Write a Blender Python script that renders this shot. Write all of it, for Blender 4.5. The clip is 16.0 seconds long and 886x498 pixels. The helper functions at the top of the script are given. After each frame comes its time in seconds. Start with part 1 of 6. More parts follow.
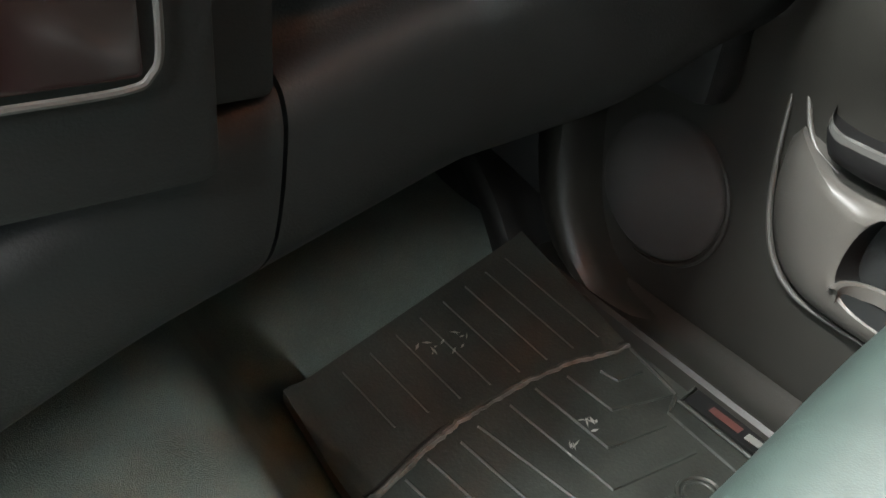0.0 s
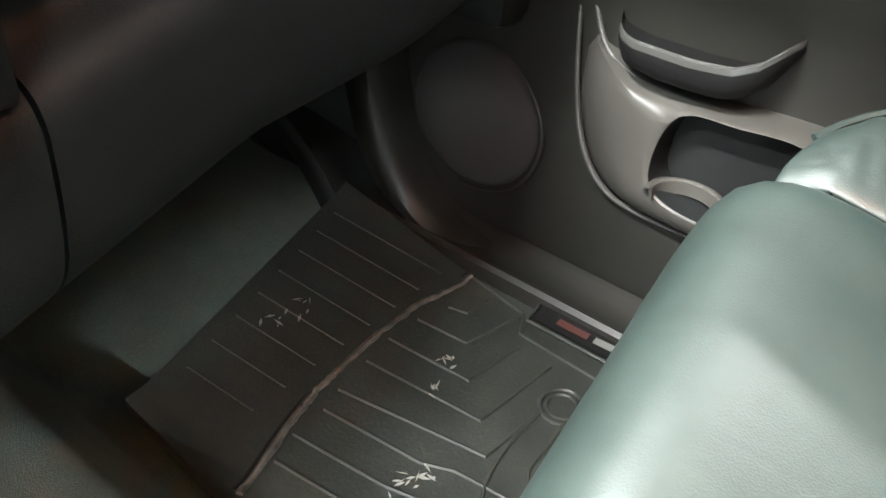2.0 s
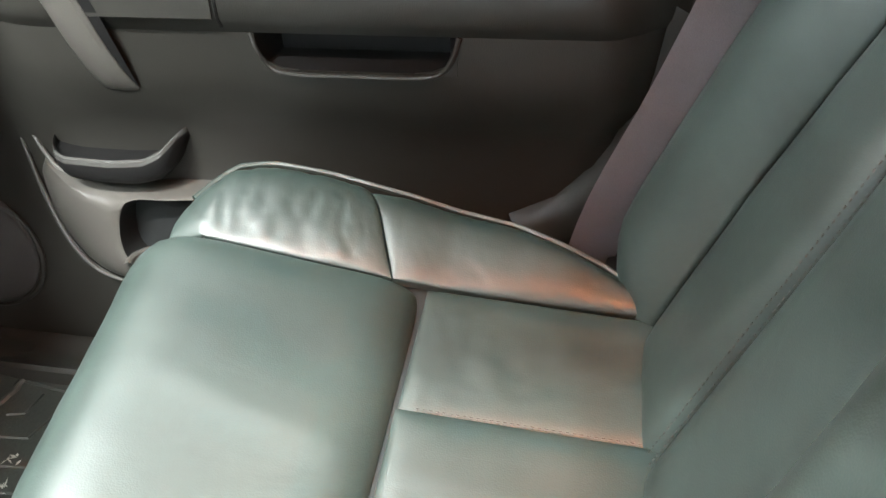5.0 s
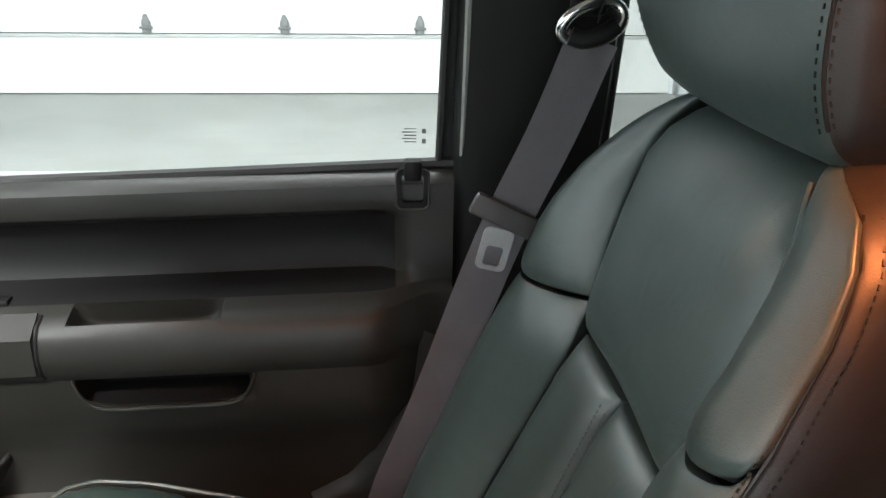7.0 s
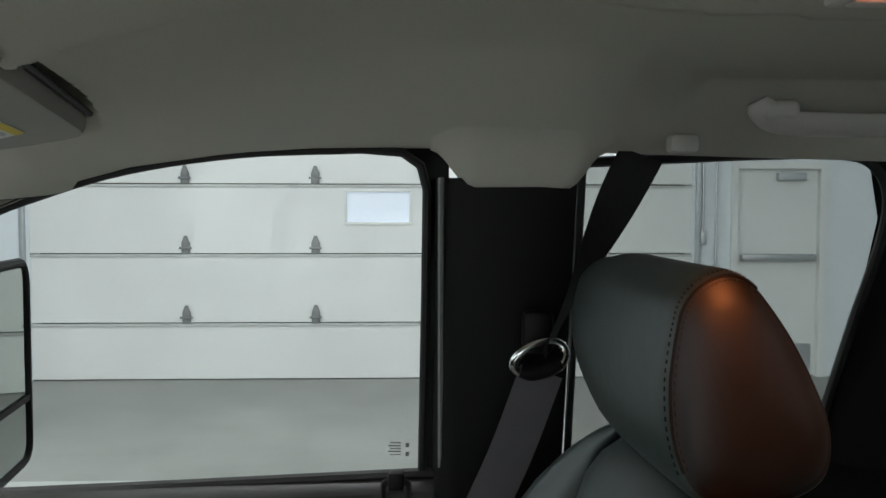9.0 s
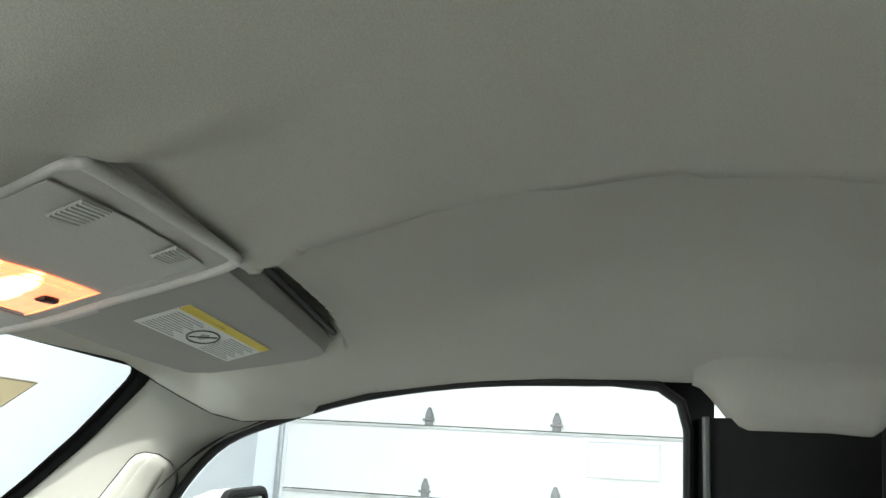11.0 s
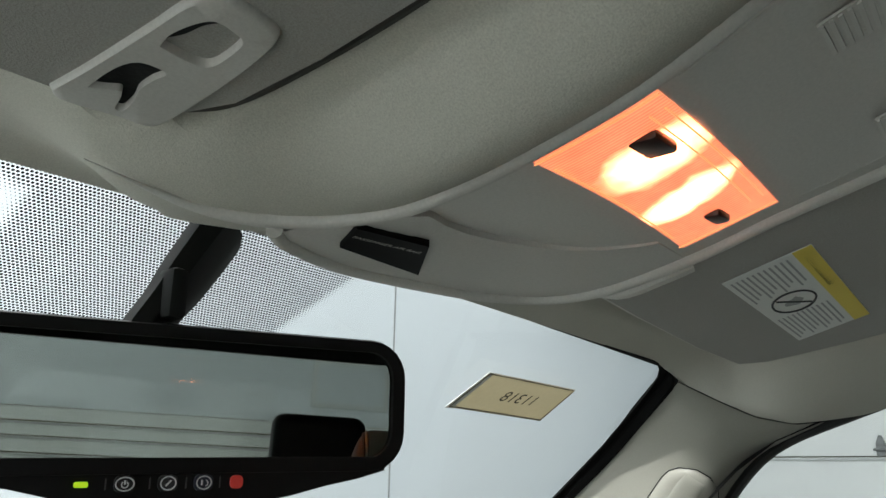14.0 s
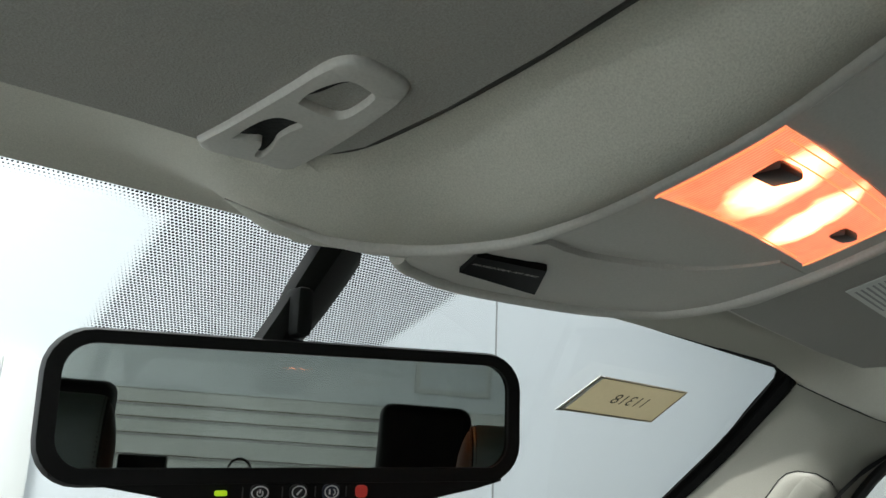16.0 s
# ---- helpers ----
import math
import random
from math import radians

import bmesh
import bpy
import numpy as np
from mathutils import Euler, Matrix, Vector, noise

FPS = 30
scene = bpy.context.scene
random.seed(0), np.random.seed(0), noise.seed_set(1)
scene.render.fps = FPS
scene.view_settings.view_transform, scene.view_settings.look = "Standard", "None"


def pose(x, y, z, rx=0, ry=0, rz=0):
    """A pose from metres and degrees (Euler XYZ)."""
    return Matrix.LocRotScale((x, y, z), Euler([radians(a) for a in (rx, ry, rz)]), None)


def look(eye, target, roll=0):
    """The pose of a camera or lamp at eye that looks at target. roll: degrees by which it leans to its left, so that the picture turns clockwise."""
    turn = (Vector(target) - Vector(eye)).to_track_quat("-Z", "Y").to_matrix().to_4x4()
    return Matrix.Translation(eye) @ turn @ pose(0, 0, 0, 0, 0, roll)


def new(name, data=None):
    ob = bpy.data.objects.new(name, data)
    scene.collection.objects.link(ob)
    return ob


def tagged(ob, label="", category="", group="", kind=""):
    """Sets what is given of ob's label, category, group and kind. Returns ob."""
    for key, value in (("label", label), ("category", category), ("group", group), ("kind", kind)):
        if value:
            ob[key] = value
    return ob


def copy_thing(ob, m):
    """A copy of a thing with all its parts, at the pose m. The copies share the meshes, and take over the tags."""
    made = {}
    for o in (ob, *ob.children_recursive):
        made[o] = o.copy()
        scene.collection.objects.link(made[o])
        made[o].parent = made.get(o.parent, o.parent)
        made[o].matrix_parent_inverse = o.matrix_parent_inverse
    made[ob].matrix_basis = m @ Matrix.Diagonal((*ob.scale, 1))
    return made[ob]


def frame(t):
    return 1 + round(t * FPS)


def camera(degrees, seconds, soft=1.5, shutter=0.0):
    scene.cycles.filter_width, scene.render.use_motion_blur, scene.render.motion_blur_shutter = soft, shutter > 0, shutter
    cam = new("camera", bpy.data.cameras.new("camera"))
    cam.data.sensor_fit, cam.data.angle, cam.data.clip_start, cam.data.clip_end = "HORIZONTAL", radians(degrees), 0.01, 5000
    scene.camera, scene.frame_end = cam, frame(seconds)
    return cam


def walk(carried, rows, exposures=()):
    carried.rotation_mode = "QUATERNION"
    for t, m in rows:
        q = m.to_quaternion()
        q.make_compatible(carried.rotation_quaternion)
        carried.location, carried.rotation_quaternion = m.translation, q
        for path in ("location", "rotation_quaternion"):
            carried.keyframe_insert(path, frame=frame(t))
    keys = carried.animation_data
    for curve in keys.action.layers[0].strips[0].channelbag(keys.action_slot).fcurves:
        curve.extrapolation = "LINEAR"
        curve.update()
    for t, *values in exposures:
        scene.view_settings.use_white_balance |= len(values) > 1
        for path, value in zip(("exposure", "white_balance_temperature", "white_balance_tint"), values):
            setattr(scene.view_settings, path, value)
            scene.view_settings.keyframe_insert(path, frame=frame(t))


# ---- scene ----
cam = camera(56.4, 16.0)
PATH = [
    (0, (-0.045, 0.358, 0.708), (1.023, 1.636, -0.399), 7.1),
    (0.5, (-0.031, 0.372, 0.7), (1.157, 1.533, -0.414), 7.0),
    (1, (-0.017, 0.373, 0.686), (1.229, 1.454, -0.446), 6.3),
    (1.5, (-0.014, 0.37, 0.692), (1.255, 1.372, -0.485), 4.8),
    (2, (-0.016, 0.37, 0.712), (1.272, 1.318, -0.489), 4.2),
    (2.5, (0.02, 0.314, 0.727), (1.299, 1.227, -0.51), 3.7),
    (3, (-0.006, 0.236, 0.757), (1.31, 1.08, -0.49), 3.9),
    (3.5, (-0.038, 0.169, 0.77), (1.367, 0.902, -0.45), 3.0),
    (4, (-0.065, 0.14, 0.788), (1.436, 0.699, -0.408), 2.7),
    (4.5, (-0.09, 0.12, 0.827), (1.462, 0.526, -0.367), 1.6),
    (5, (-0.117, 0.084, 0.856), (1.543, 0.355, -0.226), -0.0),
    (5.2, (-0.125, 0.071, 0.859), (1.584, 0.284, -0.158), -0.5),
    (7.3, (-0.227, 0.038, 1.129), (1.634, -0.137, 0.416), 0.9),
    (7.5, (-0.231, 0.036, 1.116), (1.642, -0.147, 0.438), 0.6),
    (8, (-0.275, 0.004, 1.129), (1.62, -0.223, 0.531), 0.8),
    (8.5, (-0.317, 0.002, 1.162), (1.627, -0.24, 0.76), 1.2),
    (9, (-0.371, -0.021, 1.202), (1.625, -0.098, 1.104), 0.1),
    (9.2, (-0.395, -0.023, 1.211), (1.604, -0.014, 1.253), 0.1),
    (11.4, (-0.272, 0.005, 1.177), (1.564, 0.592, 1.71), 3.5),
    (11.5, (-0.273, 0.012, 1.174), (1.548, 0.645, 1.706), 3.3),
    (12, (-0.258, 0.06, 1.162), (1.457, 0.925, 1.718), 3.3),
    (12.5, (-0.253, 0.079, 1.158), (1.325, 1.172, 1.719), 3.6),
    (13, (-0.249, 0.119, 1.158), (1.225, 1.349, 1.719), 3.4),
    (13.4, (-0.249, 0.149, 1.155), (1.195, 1.416, 1.711), 2.1),
    (13.5, (-0.246, 0.16, 1.154), (1.199, 1.428, 1.707), 1.9),
    (14, (-0.229, 0.183, 1.146), (1.21, 1.461, 1.691), 1.1),
    (14.5, (-0.241, 0.169, 1.14), (1.17, 1.48, 1.679), 1.1),
    (15, (-0.239, 0.166, 1.141), (1.113, 1.541, 1.67), 1.4),
    (15.5, (-0.236, 0.174, 1.155), (1.07, 1.601, 1.665), 1.0),
    (16, (-0.243, 0.18, 1.159), (1.032, 1.635, 1.664), 2.3),
]

EXPOSURES = [(0.0, 0.75), (1.0, 0.8), (2.5, 0.95), (3.0, 0.95), (3.5, 0.7), (4.5, 0.65), (5.0, 1.05), (5.2, 1.1), (7.3, 0.0), (8.0, -0.22), (8.5, -0.6), (9.0, -1.15), (9.2, -1.2), (11.3, -0.1), (11.6, -0.2), (12.0, -0.65), (13.0, -1.05), (14.0, -1.15), (16.0, -1.2)]
walk(cam, [(t, look(e, g, r)) for t, e, g, r in PATH], EXPOSURES)

# ---- light ----
GROUND = -0.57
LIFT = 0.028
world = bpy.data.worlds.new("world")
scene.world = world
world.use_nodes = True
wn = world.node_tree.nodes
sky = wn.new("ShaderNodeTexSky")
sky.sky_type, sky.sun_disc, sky.sun_elevation, sky.sun_rotation = "NISHITA", False, radians(40), radians(200)
world.node_tree.links.new(sky.outputs[0], wn["Background"].inputs[0])
wn["Background"].inputs[1].default_value = 0.05


def area(name, m, sx, sy, watts, colour):
    d = bpy.data.lights.new(name, "AREA")
    d.shape, d.size, d.size_y, d.energy, d.color = "RECTANGLE", sx, sy, watts, colour
    ob = new(name, d)
    ob.matrix_world = m
    return tagged(ob, "unseen long area lamp under the garage ceiling, added to light cab and garage", "lamp", "garage ceiling lights")


# added lamps out of view, each powered to brighten one side of the scene
for lx, ly, watts, along in ((-5.0, -3.7, 600, 90), (-2.6, 0.9, 1250, 90), (-4.43, 0.4, 800, 90), (4.0, 0.5, 145, 90), (0.3, 2.2, 130, 0), (4.6, -5.5, 40, 0), (-2.6, -6.5, 80, 0), (-3.4, 3.3, 25, 0), (0.6, 3.3, 120, 0), (4.6, 3.3, 110, 0)):
    area("fill_strip", pose(lx, ly, 4.3, 0, 0, along), 2.2, 0.14, watts, (0.97, 1.0, 0.985))
for bx, watts, spread, aim in ((0.02, 0.35, 100, (0.05, 0.22, 0.4)), (0.075, 0.5, 100, (0.35, 0.30, 0.4))):
    bulb = bpy.data.lights.new("dome_bulb", "AREA")
    bulb.shape, bulb.size, bulb.size_y, bulb.energy, bulb.color = "RECTANGLE", 0.06, 0.03, watts, (1.0, 0.28, 0.085)
    bulb.spread = radians(spread)
    dome = new("dome_bulb", bulb)
    dome.matrix_world = look((bx, 0.315, 1.209 + LIFT), aim)
    tagged(dome, "warm map light bulb behind the console lens", "lamp", "map light bulbs")
rear_bulb = bpy.data.lights.new("rear_dome_bulb", "AREA")
rear_bulb.shape, rear_bulb.size, rear_bulb.size_y, rear_bulb.energy, rear_bulb.color = "RECTANGLE", 0.10, 0.05, 4.2, (1.0, 0.27, 0.075)
rear_bulb.spread = radians(108)
rear_dome = new("rear_dome_bulb", rear_bulb)
rear_dome.matrix_world = pose(0.058, -0.325, 1.3245)
tagged(rear_dome, "warm bulb of the rear dome lamp", "lamp")



# ---- materials ----
def material(name, colour, rough=0.5, metal=0.0, vary=0.12, scale=6.0, grain=120.0, bump=0.1, grain_vary=0.05, spec=0.5, dist=0.001, rough_vary=0.08):
    """A surface with blotches at one size and grain with relief at a smaller one."""
    m = bpy.data.materials.new(name)
    m.use_nodes = True
    n, l = m.node_tree.nodes, m.node_tree.links
    b = n["Principled BSDF"]
    b.inputs["Metallic"].default_value = metal
    b.inputs["Specular IOR Level"].default_value = spec
    co = n.new("ShaderNodeTexCoord")
    big, fine = n.new("ShaderNodeTexNoise"), n.new("ShaderNodeTexNoise")
    big.inputs["Scale"].default_value, fine.inputs["Scale"].default_value = scale, grain
    big.inputs["Detail"].default_value, fine.inputs["Detail"].default_value = 4, 3
    for t in (big, fine):
        l.new(co.outputs["Object"], t.inputs["Vector"])
    last = None
    for tex, amount in ((big, vary), (fine, grain_vary)):
        ramp = n.new("ShaderNodeMapRange")
        ramp.inputs["From Min"].default_value, ramp.inputs["From Max"].default_value = 0.3, 0.7
        ramp.inputs["To Min"].default_value, ramp.inputs["To Max"].default_value = 1 - amount, 1 + amount
        l.new(tex.outputs["Fac"], ramp.inputs["Value"])
        mul = n.new("ShaderNodeVectorMath")
        mul.operation = "SCALE"
        if last is None:
            mul.inputs[0].default_value = colour
        else:
            l.new(last.outputs[0], mul.inputs[0])
        l.new(ramp.outputs[0], mul.inputs["Scale"])
        last = mul
    l.new(last.outputs[0], b.inputs["Base Color"])
    rr = n.new("ShaderNodeMapRange")
    rr.inputs["To Min"].default_value, rr.inputs["To Max"].default_value = max(0.02, rough - rough_vary), min(1, rough + rough_vary)
    l.new(big.outputs["Fac"], rr.inputs["Value"])
    l.new(rr.outputs[0], b.inputs["Roughness"])
    if bump:
        bp = n.new("ShaderNodeBump")
        bp.inputs["Strength"].default_value, bp.inputs["Distance"].default_value = bump, dist
        l.new(fine.outputs["Fac"], bp.inputs["Height"])
        l.new(bp.outputs[0], b.inputs["Normal"])
    return m


def leather(name, colour, rough, spec=0.8):
    """Leather: fine cells, soft creases, uneven sheen."""
    m = material(name, colour, rough, vary=0.12, scale=9, grain=60, bump=0.0, spec=spec, rough_vary=0.06)
    n, l = m.node_tree.nodes, m.node_tree.links
    b = n["Principled BSDF"]
    co = n.new("ShaderNodeTexCoord")
    cell = n.new("ShaderNodeTexVoronoi")
    cell.inputs["Scale"].default_value = 650
    fold = n.new("ShaderNodeTexNoise")
    fold.inputs["Scale"].default_value, fold.inputs["Distortion"].default_value = 16, 1.2
    stretch = n.new("ShaderNodeMapping")
    stretch.inputs["Scale"].default_value = (1.0, 0.35, 1.0)
    l.new(co.outputs["Object"], cell.inputs["Vector"])
    l.new(co.outputs["Object"], stretch.inputs["Vector"])
    l.new(stretch.outputs[0], fold.inputs["Vector"])
    one, two = n.new("ShaderNodeBump"), n.new("ShaderNodeBump")
    one.inputs["Strength"].default_value, one.inputs["Distance"].default_value = 0.15, 0.0006
    two.inputs["Strength"].default_value, two.inputs["Distance"].default_value = 0.16, 0.005
    l.new(cell.outputs["Distance"], one.inputs["Height"])
    l.new(fold.outputs["Fac"], two.inputs["Height"])
    l.new(two.outputs[0], one.inputs["Normal"])
    l.new(one.outputs[0], b.inputs["Normal"])
    return m


def plain(name, colour, rough=0.5, metal=0.0, emit=0.0, spec=0.5):
    m = bpy.data.materials.new(name)
    m.use_nodes = True
    b = m.node_tree.nodes["Principled BSDF"]
    b.inputs["Base Color"].default_value = (*colour, 1)
    b.inputs["Roughness"].default_value, b.inputs["Metallic"].default_value = rough, metal
    b.inputs["Specular IOR Level"].default_value = spec
    if emit:
        b.inputs["Emission Color"].default_value, b.inputs["Emission Strength"].default_value = (*colour, 1), emit
    return m


def pane_glass(name, tint, gloss):
    m = bpy.data.materials.new(name)
    m.use_nodes = True
    n, l = m.node_tree.nodes, m.node_tree.links
    n.remove(n["Principled BSDF"])
    a, g, mix = n.new("ShaderNodeBsdfTransparent"), n.new("ShaderNodeBsdfGlossy"), n.new("ShaderNodeMixShader")
    a.inputs[0].default_value = (*tint, 1)
    g.inputs["Roughness"].default_value = 0.02
    mix.inputs[0].default_value = gloss
    l.new(a.outputs[0], mix.inputs[1])
    l.new(g.outputs[0], mix.inputs[2])
    l.new(mix.outputs[0], n["Material Output"].inputs[0])
    return m


LEATHER = leather("charcoal_leather", (0.0315, 0.047, 0.042), 0.42)
LEATHER_BLACK = leather("black_leather", (0.0045, 0.0043, 0.0041), 0.5, 0.55)
LEATHER_SIDE = leather("charcoal_vinyl", (0.018, 0.020, 0.019), 0.42)
THREAD = plain("grey_thread", (0.06, 0.065, 0.06), 0.7)
DARK_THREAD = plain("dark_thread", (0.008, 0.009, 0.009), 0.8)
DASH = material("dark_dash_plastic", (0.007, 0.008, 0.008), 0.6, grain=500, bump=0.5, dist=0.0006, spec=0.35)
TRIM = material("grey_door_plastic", (0.018, 0.0175, 0.015), 0.45, grain=600, bump=0.4, dist=0.0005, spec=0.38)
TRIM_LIGHT = material("taupe_door_plastic", (0.058, 0.055, 0.049), 0.4, grain=600, bump=0.3, dist=0.0005)
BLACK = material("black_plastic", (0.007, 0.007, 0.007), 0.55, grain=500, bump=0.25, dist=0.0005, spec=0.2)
RUBBER = material("black_rubber", (0.012, 0.012, 0.012), 0.6, grain=300, bump=0.3)
MAT_RUBBER = material("dusty_mat_rubber", (0.021, 0.023, 0.019), 0.62, vary=0.35, scale=14, grain=260, bump=0.4, grain_vary=0.2, rough_vary=0.15)
DUST = plain("pale_dust", (0.32, 0.31, 0.28), 0.9)
CARPET = material("dark_green_grey_carpet", (0.10, 0.125, 0.108), 0.95, vary=0.2, scale=12, grain=900, bump=1.0, grain_vary=0.4, dist=0.003)
LINER = material("headliner_fabric", (0.52, 0.50, 0.435), 0.95, vary=0.04, scale=3, grain=1500, bump=0.4, grain_vary=0.12, dist=0.0006)
CONSOLE = material("grey_beige_plastic", (0.58, 0.555, 0.515), 0.5, vary=0.03, grain=800, bump=0.25, dist=0.0003)
VISOR = material("grey_visor_fabric", (0.36, 0.345, 0.315), 0.9, vary=0.05, grain=1500, bump=0.4, grain_vary=0.12, dist=0.0005)
BELT = material("grey_belt_webbing", (0.20, 0.187, 0.20), 0.7, vary=0.06, scale=20, grain=700, bump=0.6, dist=0.0008)
CHROME = plain("chrome", (0.75, 0.75, 0.73), 0.12, 1.0)
SILVER = material("brushed_silver_trim", (0.10, 0.098, 0.092), 0.42, 0.5, vary=0.05, grain=300, bump=0.05)
MIRROR = plain("mirror_silver", (0.42, 0.45, 0.42), 0.01, 1.0)
GLASS = pane_glass("clear_glass", (0.70, 0.705, 0.695), 0.05)
WALL = material("white_wall_panel", (0.76, 0.81, 0.85), 0.55, vary=0.02, scale=0.6, grain=30, bump=0.0, grain_vary=0.008)
DOOR_WHITE = material("white_door_steel", (0.78, 0.80, 0.79), 0.4, vary=0.03, scale=1.5, grain=200, bump=0.15)
GROOVE = plain("grey_joint", (0.35, 0.36, 0.36), 0.6)
CONCRETE = material("grey_concrete", (0.30, 0.31, 0.295), 0.5, vary=0.18, scale=0.9, grain=40, bump=0.15, grain_vary=0.08)
ZINC = material("galvanised_steel", (0.5, 0.52, 0.53), 0.35, 0.8, vary=0.1, scale=20)
PAPER = material("buff_paper", (0.56, 0.52, 0.42), 0.8, vary=0.06, scale=20, grain=300, bump=0.1)
pn, pl = PAPER.node_tree.nodes, PAPER.node_tree.links
ptr, pmx = pn.new("ShaderNodeBsdfTranslucent"), pn.new("ShaderNodeMixShader")
ptr.inputs[0].default_value = (0.52, 0.48, 0.37, 1)
pmx.inputs[0].default_value = 0.55
pl.new(pn["Principled BSDF"].outputs[0], pmx.inputs[1])
pl.new(ptr.outputs[0], pmx.inputs[2])
pl.new(pmx.outputs[0], pn["Material Output"].inputs[0])
WHITE_PAPER = plain("white_label", (0.72, 0.72, 0.68), 0.6)
YELLOW = plain("yellow_label", (0.75, 0.58, 0.06), 0.6)
INK = plain("dark_ink", (0.05, 0.05, 0.05), 0.7)
FRIT = plain("black_frit", (0.006, 0.006, 0.006), 0.8, spec=0.1)
WHITE_PAINT = material("white_car_paint", (0.78, 0.79, 0.78), 0.25, vary=0.02, grain=200, bump=0.02)
SKIN_GREY = material("dark_exterior_plastic", (0.03, 0.03, 0.032), 0.4)


# ---- shapes ----
def mesh_of(bm, name, smooth=True):
    bmesh.ops.recalc_face_normals(bm, faces=bm.faces)
    me = bpy.data.meshes.new(name)
    bm.to_mesh(me)
    bm.free()
    if smooth:
        for p in me.polygons:
            p.use_smooth = True
        me.set_sharp_from_angle(angle=radians(40))
    return me


def part(name, bm, mat, parent=None, label="", smooth=True):
    ob = new(name, mesh_of(bm, name, smooth))
    ob.data.materials.append(mat)
    if parent:
        ob.parent = parent
    if label:
        ob["label"] = label
    return ob


def thing(name, label, category, group="", kind="", at=(0, 0, 0)):
    ob = new(name)
    ob.location = at
    ob.empty_display_size = 0.05
    return tagged(ob, label, category, group, kind)


def sheet(points, closed_u=False, closed_v=False, bm=None, skip=()):
    """A surface through a grid of points (rows of points)."""
    bm = bm or bmesh.new()
    rows = [[bm.verts.new(p) for p in r] for r in points]
    nu, nv = len(rows), len(rows[0])
    for a in range(nu - (not closed_u)):
        for b in range(nv - (not closed_v)):
            if (a, b) in skip:
                continue
            q = (rows[a][b], rows[(a + 1) % nu][b], rows[(a + 1) % nu][(b + 1) % nv], rows[a][(b + 1) % nv])
            bm.faces.new(q)
    return bm


def box(x0, x1, y0, y1, z0, z1, bevel=0.0, bm=None, m=None, seg=2):
    out = bmesh.new()
    bmesh.ops.create_cube(out, size=1)
    for v in out.verts:
        v.co = Vector(((x0 + x1) / 2 + v.co.x * (x1 - x0), (y0 + y1) / 2 + v.co.y * (y1 - y0), (z0 + z1) / 2 + v.co.z * (z1 - z0)))
    if bevel:
        bmesh.ops.bevel(out, geom=list(out.edges), offset=bevel, segments=seg, affect="EDGES", profile=0.5)
    if m is not None:
        out.transform(m)
    if bm is None:
        return out
    return merge(bm, out)


def merge(bm, other):
    me = bpy.data.meshes.new("tmp")
    other.to_mesh(me)
    other.free()
    bm.from_mesh(me)
    bpy.data.meshes.remove(me)
    return bm


def spline(points, n):
    """n points along a smooth curve through the given ones."""
    p = [Vector(q) for q in points]
    p = [2 * p[0] - p[1]] + p + [2 * p[-1] - p[-2]]
    out = []
    spans = len(p) - 3
    for k in range(n):
        s = k / (n - 1) * spans
        i = min(int(s), spans - 1)
        u = s - i
        a, b, c, d = p[i], p[i + 1], p[i + 2], p[i + 3]
        out.append(0.5 * ((2 * b) + (c - a) * u + (2 * a - 5 * b + 4 * c - d) * u * u + (3 * b - a - 3 * c + d) * u ** 3))
    return out


def lerp_table(table, s):
    """Smooth value at s in a table of (s, value) rows."""
    if s <= table[0][0]:
        return table[0][1]
    for (a, va), (b, vb) in zip(table, table[1:]):
        if s <= b:
            u = (s - a) / (b - a)
            return va + (vb - va) * u
    return table[-1][1]


def smooth(a, b, s):
    u = min(1, max(0, (s - a) / (b - a)))
    return u * u * (3 - 2 * u)


def tube(points, r, n=8, bm=None, flat=1.0, caps=True):
    """A round (or flattened) rod along points; r may be a list."""
    pts = [Vector(p) for p in points]
    rows = []
    ref = None
    for i, p in enumerate(pts):
        d = (pts[min(i + 1, len(pts) - 1)] - pts[max(i - 1, 0)]).normalized()
        if ref is None:
            ref = d.orthogonal().normalized()
        ref = (ref - d * ref.dot(d)).normalized()
        side = d.cross(ref)
        rr = r[i] if isinstance(r, (list, tuple)) else r
        rows.append([p + rr * (math.cos(2 * math.pi * k / n) * ref + flat * math.sin(2 * math.pi * k / n) * side) for k in range(n)])
    out = sheet(rows, closed_v=True, bm=bm)
    if caps:
        out.verts.ensure_lookup_table()
        tot = len(pts) * n
        base = len(out.verts) - tot
        out.faces.new([out.verts[base + k] for k in range(n)])
        out.faces.new([out.verts[base + tot - n + k] for k in range(n)])
    return out


def slab(outline, thick, direction=None, bevel=0.0):
    """A flat plate: outline of 3D points, thickened along a direction."""
    bm = bmesh.new()
    vs = [bm.verts.new(p) for p in outline]
    f = bm.faces.new(vs)
    f.normal_update()
    d = Vector(direction) if direction else f.normal
    r = bmesh.ops.extrude_face_region(bm, geom=[f])
    bmesh.ops.translate(bm, vec=d * thick, verts=[g for g in r["geom"] if isinstance(g, bmesh.types.BMVert)])
    if bevel:
        bmesh.ops.bevel(bm, geom=list(bm.edges), offset=bevel, segments=2, affect="EDGES", profile=0.5)
    return bm


